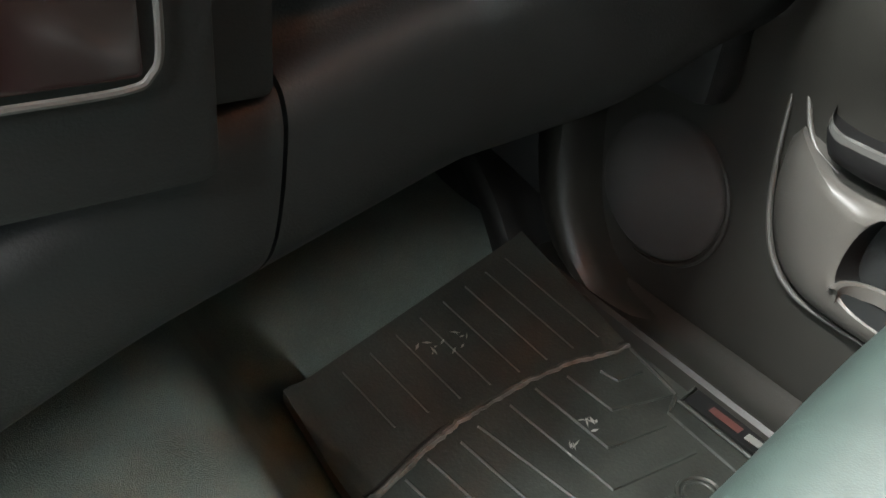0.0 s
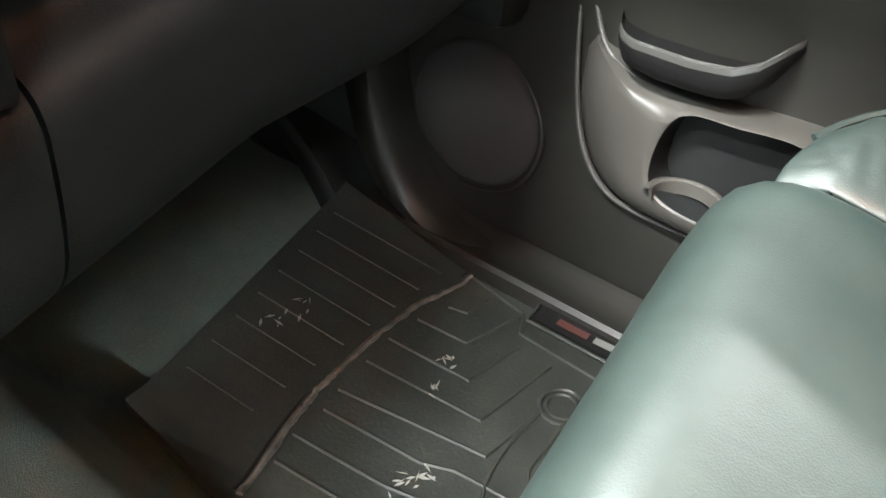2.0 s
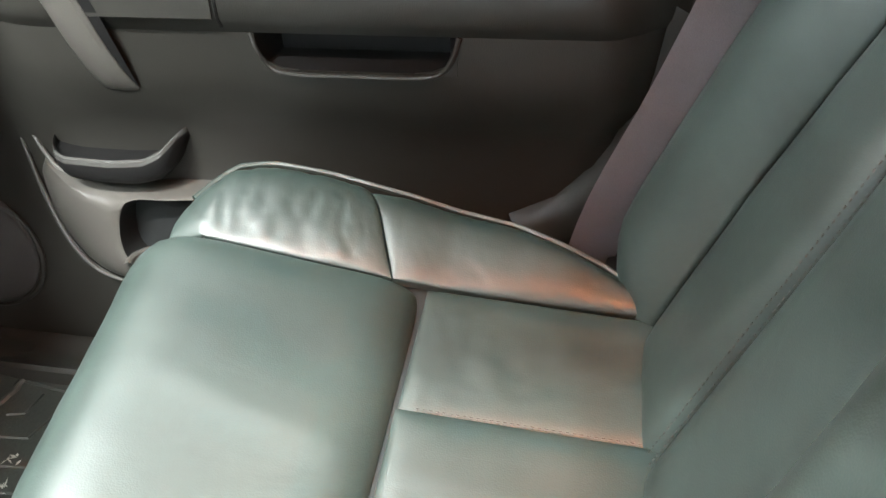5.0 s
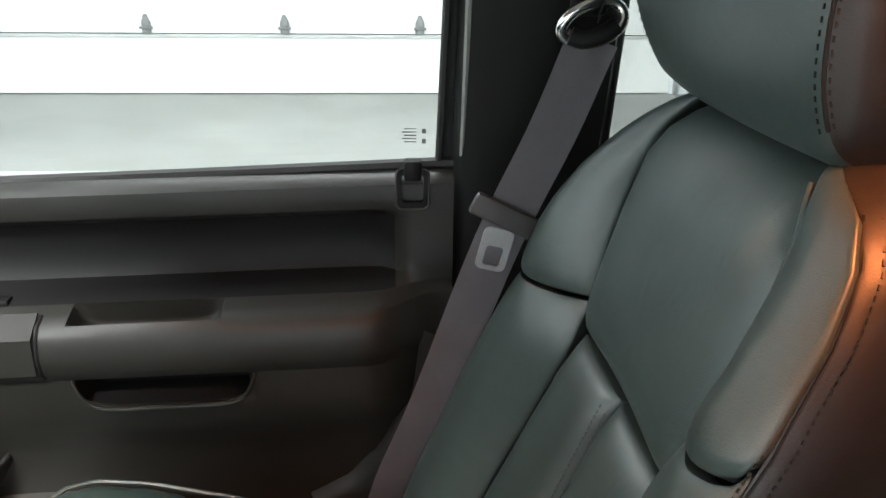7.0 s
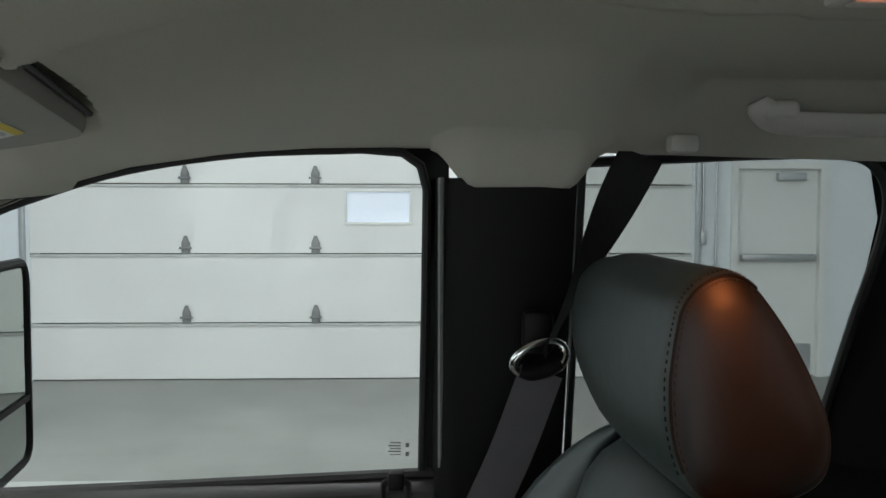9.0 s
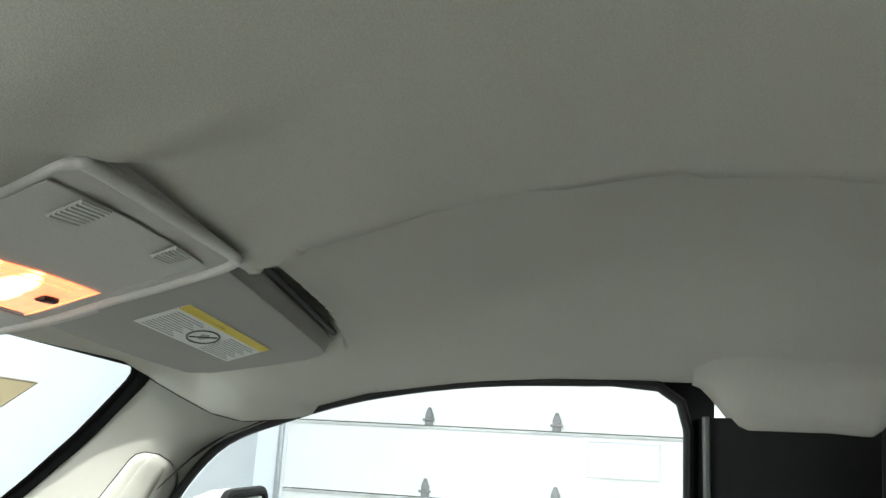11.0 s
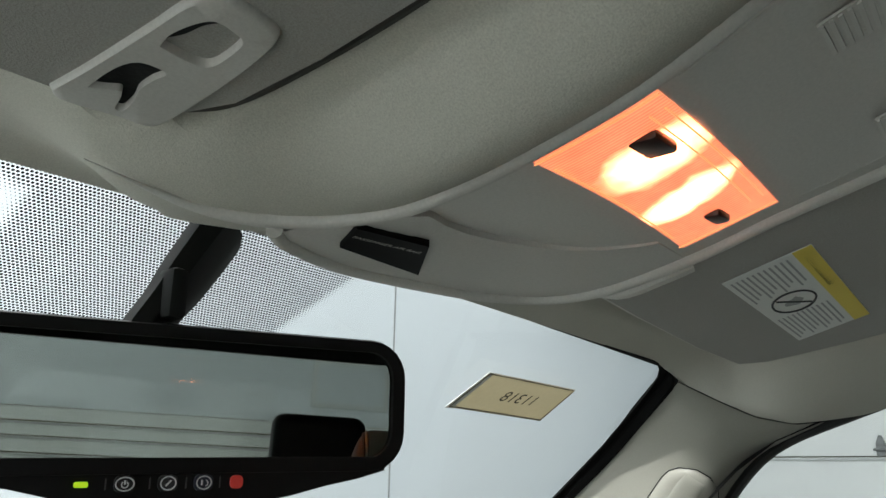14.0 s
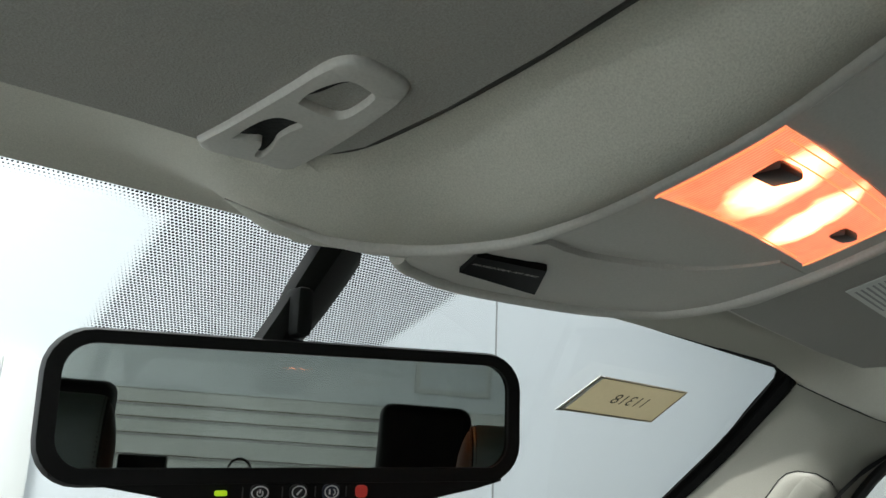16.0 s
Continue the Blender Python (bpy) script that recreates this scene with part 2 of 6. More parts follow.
def pad(surface, nu=18, nv=18, puff=0.012, sink=0.010, depth=0.03, pu=6, pv=6, wrinkle=0.0, seed=0.0, folds=0.0):
    """A padded panel over surface(u, v): swollen in the middle, tucked in at its seams, with a turned-under skirt."""
    e = 1e-3
    rows = []
    inner = []
    for a in range(nu + 1):
        row, low = [], []
        for b in range(nv + 1):
            # crowd the samples towards the seams
            u = 0.5 - 0.5 * math.cos(math.pi * a / nu)
            v = 0.5 - 0.5 * math.cos(math.pi * b / nv)
            p = Vector(surface(u, v))
            du = Vector(surface(min(1, u + e), v)) - Vector(surface(max(0, u - e), v))
            dv = Vector(surface(u, min(1, v + e))) - Vector(surface(u, max(0, v - e)))
            n = du.cross(dv).normalized()
            w = (1 - abs(2 * u - 1) ** pu) * (1 - abs(2 * v - 1) ** pv)
            h = -sink + (puff + sink) * w ** 0.6
            if wrinkle:
                q = p * 22 + Vector((seed, seed, seed))
                h += wrinkle * w * (noise.noise(Vector((q.x * 1.0, q.y * 2.6, q.z * 0.6))) + 0.5 * noise.noise(q * 3.1))
            if folds:
                q = Vector((p.x * 14 + p.y * 9 + seed, p.y * 30 - p.x * 12, p.z * 10 + seed))
                h -= folds * w * (1 - abs(noise.noise(q))) ** 7
                h -= 0.6 * folds * w * (1 - abs(noise.noise(q * 2.3 + Vector((7, 3, 1))))) ** 7
            row.append(p + n * h)
            low.append(p + n * (-sink - depth))
        rows.append(row)
        inner.append(low)
    bm = sheet(rows)
    edge = [(a, 0) for a in range(nu)] + [(nu, b) for b in range(nv)] + [(a, nv) for a in range(nu, 0, -1)] + [(0, b) for b in range(nv, 0, -1)]
    sheet([[rows[a][b] for a, b in edge], [inner[a][b] for a, b in edge]], closed_v=True, bm=bm)
    bmesh.ops.remove_doubles(bm, verts=bm.verts, dist=1e-5)
    return bm


def stitches(points, step=0.006, r=0.0009, lift=(0, 0, 0)):
    """A row of short thread stitches along points, in one mesh."""
    bm = bmesh.new()
    pts = [Vector(p) + Vector(lift) for p in points]
    total = sum((b - a).length for a, b in zip(pts, pts[1:]))
    n = max(2, int(total / step))
    q = spline(pts, n * 2)
    for k in range(0, len(q) - 1, 2):
        tube([q[k], q[k].lerp(q[k + 1], 0.9)], r, 4, bm=bm)
    return bm


def lathe(profile, n, m):
    """Spin (radius, height) pairs round z, then place by m."""
    bm = sheet([[m @ Vector((r * math.cos(2 * math.pi * k / n), r * math.sin(2 * math.pi * k / n), h)) for k in range(n)] for r, h in profile], closed_v=True)
    return bm


def rounded(w, h, r, n=5):
    """A rounded rectangle round the origin, in the plane."""
    out = []
    for cx, cy, a0 in ((w / 2 - r, h / 2 - r, 0), (-w / 2 + r, h / 2 - r, 90), (-w / 2 + r, -h / 2 + r, 180), (w / 2 - r, -h / 2 + r, 270)):
        for k in range(n + 1):
            a = radians(a0 + 90 * k / n)
            out.append((cx + r * math.cos(a), cy + r * math.sin(a)))
    return out


# ---- garage ----
g = thing("ground", "smooth grey concrete garage floor", "floor", kind="structure")
part("slab", box(-9.4, 8.6, -9.6, 6.6, GROUND - 0.2, GROUND), CONCRETE, g, smooth=False)


def panel_wall(name, x0, x1, y0, y1, seams, axis):
    w = thing(name, "white garage wall of wide smooth panels", "wall", kind="structure")
    part("wall_body", box(x0, x1, y0, y1, GROUND, 4.8), WALL, w, smooth=False)
    for s in seams:
        if axis == "x":
            part("joint", box(s - 0.006, s + 0.006, y0 - 0.004, y0 + 0.01, GROUND, 4.8), GROOVE, w, smooth=False)
        else:
            part("joint", box(x0 - 0.004, x0 + 0.01, s - 0.006, s + 0.006, GROUND, 4.8), GROOVE, w, smooth=False)
    return w


panel_wall("wall_north", -9.0, 8.16, 4.2, 4.4, (-2.98, 3.80), "x")
panel_wall("wall_west", -9.2, -9.0, -9.4, 6.2, (), "y")
# the east wall stands round its doors
DOOR_Y0, DOOR_Y1, DOOR_TOP = -2.95, 3.85, 3.58
e = thing("wall_east", "white garage wall round the overhead door", "wall", kind="structure")
part("wall_body", box(8.16, 8.4, DOOR_Y1, 6.2, GROUND, 4.8), WALL, e, smooth=False)
part("wall_body", box(8.16, 8.4, DOOR_Y0, DOOR_Y1, DOOR_TOP, 4.8), WALL, e, smooth=False)
part("wall_body", box(8.16, 8.4, -3.36, DOOR_Y0, GROUND, 4.8), WALL, e, smooth=False)
part("wall_body", box(8.16, 8.4, -4.38, -3.36, 1.70, 4.8), WALL, e, smooth=False)
part("wall_body", box(8.16, 8.4, -9.4, -4.38, GROUND, 4.8), WALL, e, smooth=False)
so = thing("wall_south", "white garage wall round the rear overhead door", "wall", kind="structure")
part("wall_body", box(-9.0, -3.4, -9.4, -9.2, GROUND, 4.8), WALL, so, smooth=False)
part("wall_body", box(4.6, 8.16, -9.4, -9.2, GROUND, 4.8), WALL, so, smooth=False)
part("wall_body", box(-3.4, 4.6, -9.4, -9.2, 1.0, 4.8), WALL, so, smooth=False)
c = thing("ceiling", "white garage ceiling", "ceiling", kind="structure")
part("ceiling_sheet", box(-9.2, 8.4, -9.4, 6.2, 4.8, 5.0), WALL, c, smooth=False)


def hinge_mesh():
    bm = box(-0.012, 0.0, -0.035, 0.035, -0.05, 0.05, 0.003)
    box(-0.03, -0.012, -0.025, 0.025, 0.0, 0.03, 0.004, bm=bm)
    tube([(-0.022, -0.05, 0), (-0.022, 0.05, 0)], 0.010, 8, bm=bm)
    sheet([[(-0.014, -0.032, 0.05), (-0.014, 0.032, 0.05)], [(-0.014, -0.012, 0.105), (-0.014, 0.012, 0.105)]], bm=bm)
    sheet([[(-0.030, -0.025, 0.03), (-0.030, 0.025, 0.03)], [(-0.014, -0.010, 0.10), (-0.014, 0.010, 0.10)]], bm=bm)
    return mesh_of(bm, "hinge")


HINGE = hinge_mesh()
HINGE.materials.append(material("grey_hinge_steel", (0.20, 0.21, 0.21), 0.5, vary=0.15, scale=30))


def sectional_door(label, width, levels, lite, columns, m):
    """An overhead door of stacked sections with hinges, a window lite and tracks; local x is out of the room, y along it."""
    d = thing("garage_door", label, "garage door")
    for k, (a, b) in enumerate(zip(levels, levels[1:])):
        if lite and lite[4] == k:
            y0, y1, z0, z1 = lite[:4]
            bm = box(0, 0.05, 0, y0, a + 0.006, b - 0.006)
            box(0, 0.05, y1, width, a + 0.006, b - 0.006, bm=bm)
            box(0, 0.05, y0, y1, a + 0.006, z0, bm=bm)
            box(0, 0.05, y0, y1, z1, b - 0.006, bm=bm)
            sec = part("section", bm, DOOR_WHITE, d, smooth=False)
            fr = bmesh.new()
            for q in ((y0 - 0.03, y1 + 0.03, z0 - 0.03, z0), (y0 - 0.03, y1 + 0.03, z1, z1 + 0.03), (y0 - 0.03, y0, z0, z1), (y1, y1 + 0.03, z0, z1)):
                box(-0.014, 0.0, q[0], q[1], q[2], q[3], 0.003, bm=fr)
            lw = part("window_frame", fr, DOOR_WHITE, d)
            part("pane", box(0.02, 0.026, y0, y1, z0, z1), LITE, lw, "pane glowing in place of the daylight behind it", smooth=False)
        else:
            sec = part("section", box(0, 0.05, 0, width, a + 0.006, b - 0.006, 0.004), DOOR_WHITE, d, smooth=False)
        # folded lip along the section's top
        if k < len(levels) - 2:
            part("joint_lip", box(-0.018, 0.0, 0, width, b - 0.034, b - 0.008, 0.004), LIP, sec, smooth=False)
            for yy in columns:
                hb = new("hinge", HINGE)
                hb.parent = d
                hb.location = (-0.004, yy, b + 0.06)
                hb.scale = (1.3, 1.25, 1.2)
    for yy in (-0.06, width + 0.06):
        part("track", box(-0.06, 0.0, yy - 0.025, yy + 0.025, levels[0], levels[-1], 0.006), ZINC, d)
    d.matrix_world = m
    return d


# the pane emits a bluish glow in place of daylight from outside
LITE = plain("glowing_lite", (0.80, 0.88, 1.0), 0.4, emit=0.55)
LIP = material("grey_white_lip", (0.5, 0.52, 0.51), 0.5)
LEVELS = [GROUND + 0.005, 0.02, 0.735, 1.45, 2.165, 2.88, 3.58]
sectional_door("white insulated steel overhead door with grey hinges and a small lite", 6.8, LEVELS, (2.95, 3.59, 1.06, 1.37, 2),
               [1.27 + 1.32 * k for k in range(4)], pose(8.17, -2.95, 0))
sectional_door("white sectional overhead door behind the truck", 8.0, [GROUND + 0.005, -0.20, 0.02, 0.26, 0.50, 0.68, 0.84, 1.0],
               None, [], pose(-3.4, -9.21, 0, 0, 0, -90))
vw = thing("window_south", "white framed window on the rear garage wall", "window", kind="structure")
part("window_frame", box(1.62, 2.58, -9.2, -9.17, 1.19, 1.78, 0.01), DOOR_WHITE, vw)
part("pane", box(1.68, 2.52, -9.168, -9.164, 1.25, 1.72), WALL, vw, "pale blind behind glass", smooth=False)

# exit door beside the overhead door
x = thing("exit_door", "white steel exit door with a push bar and closer", "door")
part("leaf", box(8.19, 8.24, -4.30, -3.43, GROUND + 0.01, 1.62, 0.003), DOOR_WHITE, x, smooth=False)
part("door_frame", box(8.12, 8.20, -3.43, -3.36, GROUND, 1.70, 0.004), DOOR_WHITE, x, smooth=False)
part("door_frame", box(8.12, 8.20, -4.38, -4.30, GROUND, 1.70, 0.004), DOOR_WHITE, x, smooth=False)
part("door_frame", box(8.12, 8.20, -4.30, -3.43, 1.62, 1.70, 0.004), DOOR_WHITE, x, smooth=False)
part("push_bar", box(8.10, 8.17, -4.26, -3.47, 0.66, 0.73, 0.01), ZINC, x, "grey push bar")
part("closer", box(8.11, 8.19, -4.15, -3.85, 1.50, 1.58, 0.01), ZINC, x, "grey door closer")
part("kick_plate", box(8.185, 8.192, -4.26, -3.47, GROUND + 0.05, GROUND + 0.35), ZINC, x, "grey kick plate", smooth=False)
for xx, zz in ((-3.06, 0.9), (-3.20, 0.55)):
    b = thing("wall_box", "small grey conduit box on the garage wall", "electrical box", at=(8.13, xx, zz))
    part("box_body", box(-0.04, 0.03, -0.03, 0.03, -0.07, 0.07, 0.006), ZINC, b)
    part("conduit", tube([(-0.0, 0, 0.07), (0.0, 0, 3.2)], 0.013, 8), ZINC, b)
# framed door on the north wall
n = thing("door_north", "white framed door on the front wall", "door", kind="structure")
part("leaf", box(0.099, 0.72, 4.185, 4.2, GROUND + 0.01, 1.45), DOOR_WHITE, n, smooth=False)
part("door_frame", box(0.72, 0.893, 4.15, 4.2, GROUND, 1.55, 0.01), DOOR_WHITE, n)
part("door_frame", box(-0.074, 0.099, 4.15, 4.2, GROUND, 1.55, 0.01), DOOR_WHITE, n)
part("door_frame", box(0.099, 0.72, 4.15, 4.2, 1.45, 1.55, 0.01), DOOR_WHITE, n)

# ---- cab: floor, tunnel, sills ----
fl = thing("floor", "dark grey-green carpet on the cab floor and toe board", "carpet", kind="structure")


def floor_z(x, y):
    """Carpet height: flat, up the toe board in front, over the tunnel in the middle."""
    z = 0.012 + 0.42 * max(0, y - 1.06) ** 1.0 * 0.9
    hump = smooth(0.25, 0.15, abs(x - 0.0)) * 0.13
    return z + hump


rows = []
for a in range(61):
    y = -1.2 + 2.62 * a / 60
    rows.append([(-0.80 + 1.585 * b / 80, y, floor_z(-0.80 + 1.585 * b / 80, y)) for b in range(81)])
part("carpet", sheet(rows), CARPET, fl)
part("underside", box(-0.84, 0.84, -1.24, 1.5, -0.12, -0.03), BLACK, fl, smooth=False)
sill = thing("trim_sill", "grey plastic door sill plate with raised edges", "trim", kind="structure")
prof = [(0.688, 0.02), (0.692, 0.056), (0.698, 0.061), (0.708, 0.056), (0.745, 0.056), (0.757, 0.064), (0.766, 0.066), (0.772, 0.03)]
part("sill_plate", sheet([[(px, -0.1 + 1.16 * k / 20, pz) for px, pz in prof] for k in range(21)]), TRIM, sill)
kick = thing("trim_kick", "dark kick panel beside the footwell", "trim", kind="structure")
kp = []
for k in range(14):
    y = 1.0 + 0.40 * k / 13
    kp.append([(0.775 - 0.14 * smooth(0.0, 0.25, y - 1.0) * w + 0.0, y, 0.02 + 0.60 * w2) for w, w2 in ((0.6, 0), (0.75, 0.12), (0.85, 0.3), (0.8, 0.6), (0.5, 1.0))])
part("kick_panel", sheet(kp), DASH, kick)
def fold(points, n, across):
    """A soft moulded fold along a line: the same cross-section carried along it."""
    return sheet([[p + Vector(o) for o in across] for p in spline(points, n)])


part("toe_fold", fold([(0.648, 1.33, 0.27), (0.66, 1.215, 0.195), (0.662, 1.12, 0.13), (0.664, 1.06, 0.06), (0.668, 1.03, 0.0)], 24, [(-0.006, 0.03, -0.012), (-0.009, 0.014, -0.004), (-0.008, 0.003, 0.002), (-0.002, -0.006, 0.005), (0.010, -0.010, 0.005), (0.03, -0.006, 0.004), (0.06, 0.004, 0.010), (0.10, 0.010, 0.03)]), DASH, kick)
part("sill_fold", fold([(0.735, 1.10, 0.45), (0.724, 1.05, 0.30), (0.720, 1.03, 0.20), (0.720, 1.0, 0.115), (0.722, 0.945, 0.058), (0.726, 0.86, 0.044)], 28, [(-0.004, 0.06, 0.0), (-0.016, 0.03, 0.0), (-0.022, 0.012, 0.002), (-0.020, 0.0, 0.006), (-0.010, -0.008, 0.010), (0.006, -0.012, 0.012), (0.03, -0.012, 0.012), (0.05, -0.012, 0.012)]), TRIM, kick)

# ---- floor mat ----
mt = thing("floor_mat", "dusty black moulded rubber floor mat with chevron channels", "floor mat", at=(0, 0, 0))


def mat_z(x, y):
    z = 0.036 + 0.20 * max(0, y - 0.84)
    edge = max(smooth(0.285, 0.262, x), smooth(0.668, 0.682, x) * 0.4, smooth(0.56, 0.545, y))
    return z + 0.007 * edge


def mat_front(x):
    return 0.955 + 0.25 * (x - 0.25)


rows = []
for a in range(41):
    x = 0.255 + 0.432 * a / 40
    rows.append([(x, 0.54 + (mat_front(x) - 0.54) * b / 40, mat_z(x, 0.54 + (mat_front(x) - 0.54) * b / 40)) for b in range(41)])
part("mat_sheet", sheet(rows), MAT_RUBBER, mt)
under = [[Vector(p) - Vector((0, 0, 0.016)) for p in r] for r in rows]
part("mat_rim", sheet([[p for p in rows[0]], [q for q in under[0]]]), MAT_RUBBER, mt)
part("mat_rim", sheet([[r[-1] for r in rows], [q[-1] for q in under]]), MAT_RUBBER, mt)


def mat_line(points, r=0.0035, lift=0.001):
    p = spline([(x, y, 0) for x, y in points], 5 * len(points))
    return tube([(q.x, q.y, mat_z(q.x, q.y) + lift) for q in p], r, 6, flat=1.0)


DUSTY = material("dusty_rubber_edge", (0.075, 0.072, 0.064), 0.8, vary=0.6, scale=45, grain=300)
WORN = material("worn_rubber_edge", (0.023, 0.025, 0.021), 0.55, vary=0.4, scale=30, grain=300)


def mat_bead(points, r):
    """A straight-sided moulded bead with crisp corners."""
    pts = []
    for (x0, y0), (x1, y1) in zip(points, points[1:]):
        pts += [(x0 + (x1 - x0) * k / 6, y0 + (y1 - y0) * k / 6) for k in range(6)]
    pts.append(points[-1])
    return tube([(x, y, mat_z(x, y) + 0.0004) for x, y in pts], r, 6)


seam_pts = spline([(0.266, 0.796, 0), (0.367, 0.830, 0), (0.45, 0.846, 0), (0.574, 0.852, 0), (0.686, 0.836, 0)], 60)
wob = random.Random(8)
part("hinge_seam", tube([(p.x, p.y + wob.gauss(0, 0.0008), mat_z(p.x, p.y) + 0.0008) for p in seam_pts], [0.0032 + 0.0014 * wob.random() for _ in seam_pts], 6), DUSTY, mt, "pale dusty seam")
part("hinge_groove", tube([(p.x, p.y + 0.009, mat_z(p.x, p.y) - 0.0005) for p in seam_pts], 0.0022, 6), BLACK, mt)
for k in range(8):
    x0, x1 = 0.33 + 0.043 * k, 0.345 + 0.045 * k
    part("rib", mat_bead([(x1, 0.868), (x0, mat_front(x0) - 0.02)], 0.0016), MAT_RUBBER, mt)
for line in ([(0.577, 0.836), (0.583, 0.767), (0.667, 0.747)], [(0.620, 0.822), (0.626, 0.799), (0.666, 0.795)], [(0.528, 0.839), (0.536, 0.727), (0.620, 0.716)],
             [(0.483, 0.833), (0.498, 0.682), (0.618, 0.670)], [(0.430, 0.826), (0.463, 0.649), (0.545, 0.642)], [(0.399, 0.817), (0.413, 0.694), (0.428, 0.662), (0.436, 0.60)], [(0.354, 0.816), (0.368, 0.703), (0.385, 0.64), (0.39, 0.58)],
             [(0.318, 0.805), (0.33, 0.71), (0.345, 0.60)]):
    part("chevron", mat_bead(line, 0.0024), WORN, mt)
part("border_bead", mat_bead([(0.684, 0.832), (0.672, 0.745), (0.640, 0.728), (0.636, 0.600), (0.672, 0.590)], 0.0028), WORN, mt)
RC = (0.574, 0.627)
for rad, thick in ((0.026, 0.003), (0.018, 0.0022)):
    part("grommet_ring", tube([(RC[0] + rad * math.cos(a), RC[1] + rad * math.sin(a) * 0.92, mat_z(*RC) + 0.001) for a in [math.pi * k / 12 for k in range(25)]], thick, 6, caps=False), WORN, mt)
part("tail_rib", mat_line([(0.552, 0.640), (0.50, 0.640), (0.455, 0.634), (0.418, 0.620), (0.40, 0.59)], 0.0024), WORN, mt)
part("tail_rib", mat_line([(0.552, 0.612), (0.51, 0.608), (0.474, 0.604), (0.45, 0.58)], 0.0024), WORN, mt)
bd = part("badge_plate", slab([(0.664, 0.727, 0.0425), (0.690, 0.729, 0.0455), (0.696, 0.600, 0.0455), (0.668, 0.598, 0.0425)], 0.004, (0, 0, 1)), BLACK, mt, "dark maker's plate with unreadable lettering", smooth=False)
part("badge_bar", slab([(0.674, 0.650, 0.0480), (0.684, 0.650, 0.0492), (0.687, 0.606, 0.0494), (0.677, 0.606, 0.0482)], 0.0004, (0, 0, 1)), plain("pale_print", (0.11, 0.11, 0.10), 0.6), bd, smooth=False)
part("badge_bar", slab([(0.673, 0.700, 0.0480), (0.683, 0.700, 0.0492), (0.684, 0.658, 0.0492), (0.674, 0.658, 0.0480)], 0.0004, (0, 0, 1)), plain("red_print", (0.05, 0.014, 0.011), 0.6), bd, smooth=False)
part("badge_frame", tube([(0.700, 0.735, 0.048), (0.660, 0.732, 0.043), (0.662, 0.592, 0.043), (0.70, 0.592, 0.048)], 0.0028, 6), WORN, mt)
rnd = random.Random(4)
for cx, cy, cnt, spread in ((0.449, 0.936, 7, 0.022), (0.492, 0.929, 5, 0.02), (0.544, 0.765, 7, 0.012), (0.501, 0.747, 6, 0.012), (0.397, 0.680, 8, 0.014), (0.376, 0.695, 6, 0.014)):
    bm = bmesh.new()
    for _ in range(cnt):
        px, py = cx + rnd.gauss(0, spread * 0.5), cy + rnd.gauss(0, spread * 0.5)
        w, h, a = rnd.uniform(0.0006, 0.0022), rnd.uniform(0.002, 0.008), rnd.uniform(0, 3.1)
        q = [(px + math.cos(a + o) * (h if i % 2 == 0 else w), py + math.sin(a + o) * (h if i % 2 == 0 else w)) for i, o in enumerate((0, 1.5, 3.1, 4.6))]
        bm.faces.new([bm.verts.new((u, v, mat_z(u, v) + 0.0022)) for u, v in q])
    part("dust_flakes", bm, DUST, mt, "pale dried mud flakes", smooth=False)["kind"] = "stuff"

# ---- dashboard ----
ds = thing("dashboard", "dark grey soft-grained truck dashboard with glovebox", "dashboard")
DASH_PROFILE = [(1.34, 0.80), (1.15, 0.845), (0.98, 0.86), (0.86, 0.845), (0.80, 0.79), (0.785, 0.70), (0.786, 0.60), (0.784, 0.562), (0.776, 0.545), (0.758, 0.538), (0.747, 0.531), (0.741, 0.518), (0.741, 0.505), (0.745, 0.48), (0.755, 0.45), (0.775, 0.42), (0.81, 0.39), (0.87, 0.37), (0.95, 0.355), (1.10, 0.345), (1.34, 0.345)]


def dash_section(x):
    s = smooth(0.45, 0.76, x)
    low = smooth(0.10, -0.1, x) * 0.02
    rise = 0.30 * (min(x, 0.32) - 0.16) + 0.08 * max(0, x - 0.32)
    return [(x, y + 0.05 * s * (y < 1.0), z + (rise - 0.012 - 0.024 * smooth(0.53, 0.43, z)) * (1 - smooth(0.58, 0.72, z)) - low) for y, z in [(q.x, q.y) for q in spline([(a, b, 0) for a, b in DASH_PROFILE], 60)]]


part("lower_panel", sheet([dash_section(-0.78 + (0.928) * k / 30) for k in range(31)]), DASH, ds)
part("glovebox_door", sheet([dash_section(0.151 + (0.60) * k / 24) for k in range(25)]), DASH, ds, "dark grained glovebox door")
ctr = part("centre_panel", box(-0.16, 0.098, 0.70, 0.80, 0.495, 0.80, 0.012), DASH, ds)
part("cubby", box(-0.10, 0.060, 0.692, 0.705, 0.560, 0.70, 0.004), plain("dark_red_brown_gloss", (0.02, 0.010, 0.010), 0.15), ctr, "dark glossy cubby")
fr = bmesh.new()
tube(spline([(-0.10, 0.692, 0.556), (0.0, 0.692, 0.556), (0.050, 0.692, 0.5565), (0.062, 0.692, 0.562), (0.0665, 0.692, 0.575), (0.067, 0.692, 0.62), (0.067, 0.692, 0.70)], 40), 0.0020, 8, bm=fr)
part("cubby_frame", fr, material("dim_satin_metal", (0.05, 0.048, 0.045), 0.4, 0.3, vary=0.05, grain=300, bump=0.03), ctr, "dim satin metal frame")
part("side_pillar", box(0.100, 0.146, 0.742, 0.80, 0.515, 0.80, 0.008), DASH, ds)
up = part("upper_bin", box(0.1475, 0.70, 0.766, 0.84, 0.56, 0.72, 0.012), DASH, ds)
tr = bmesh.new()
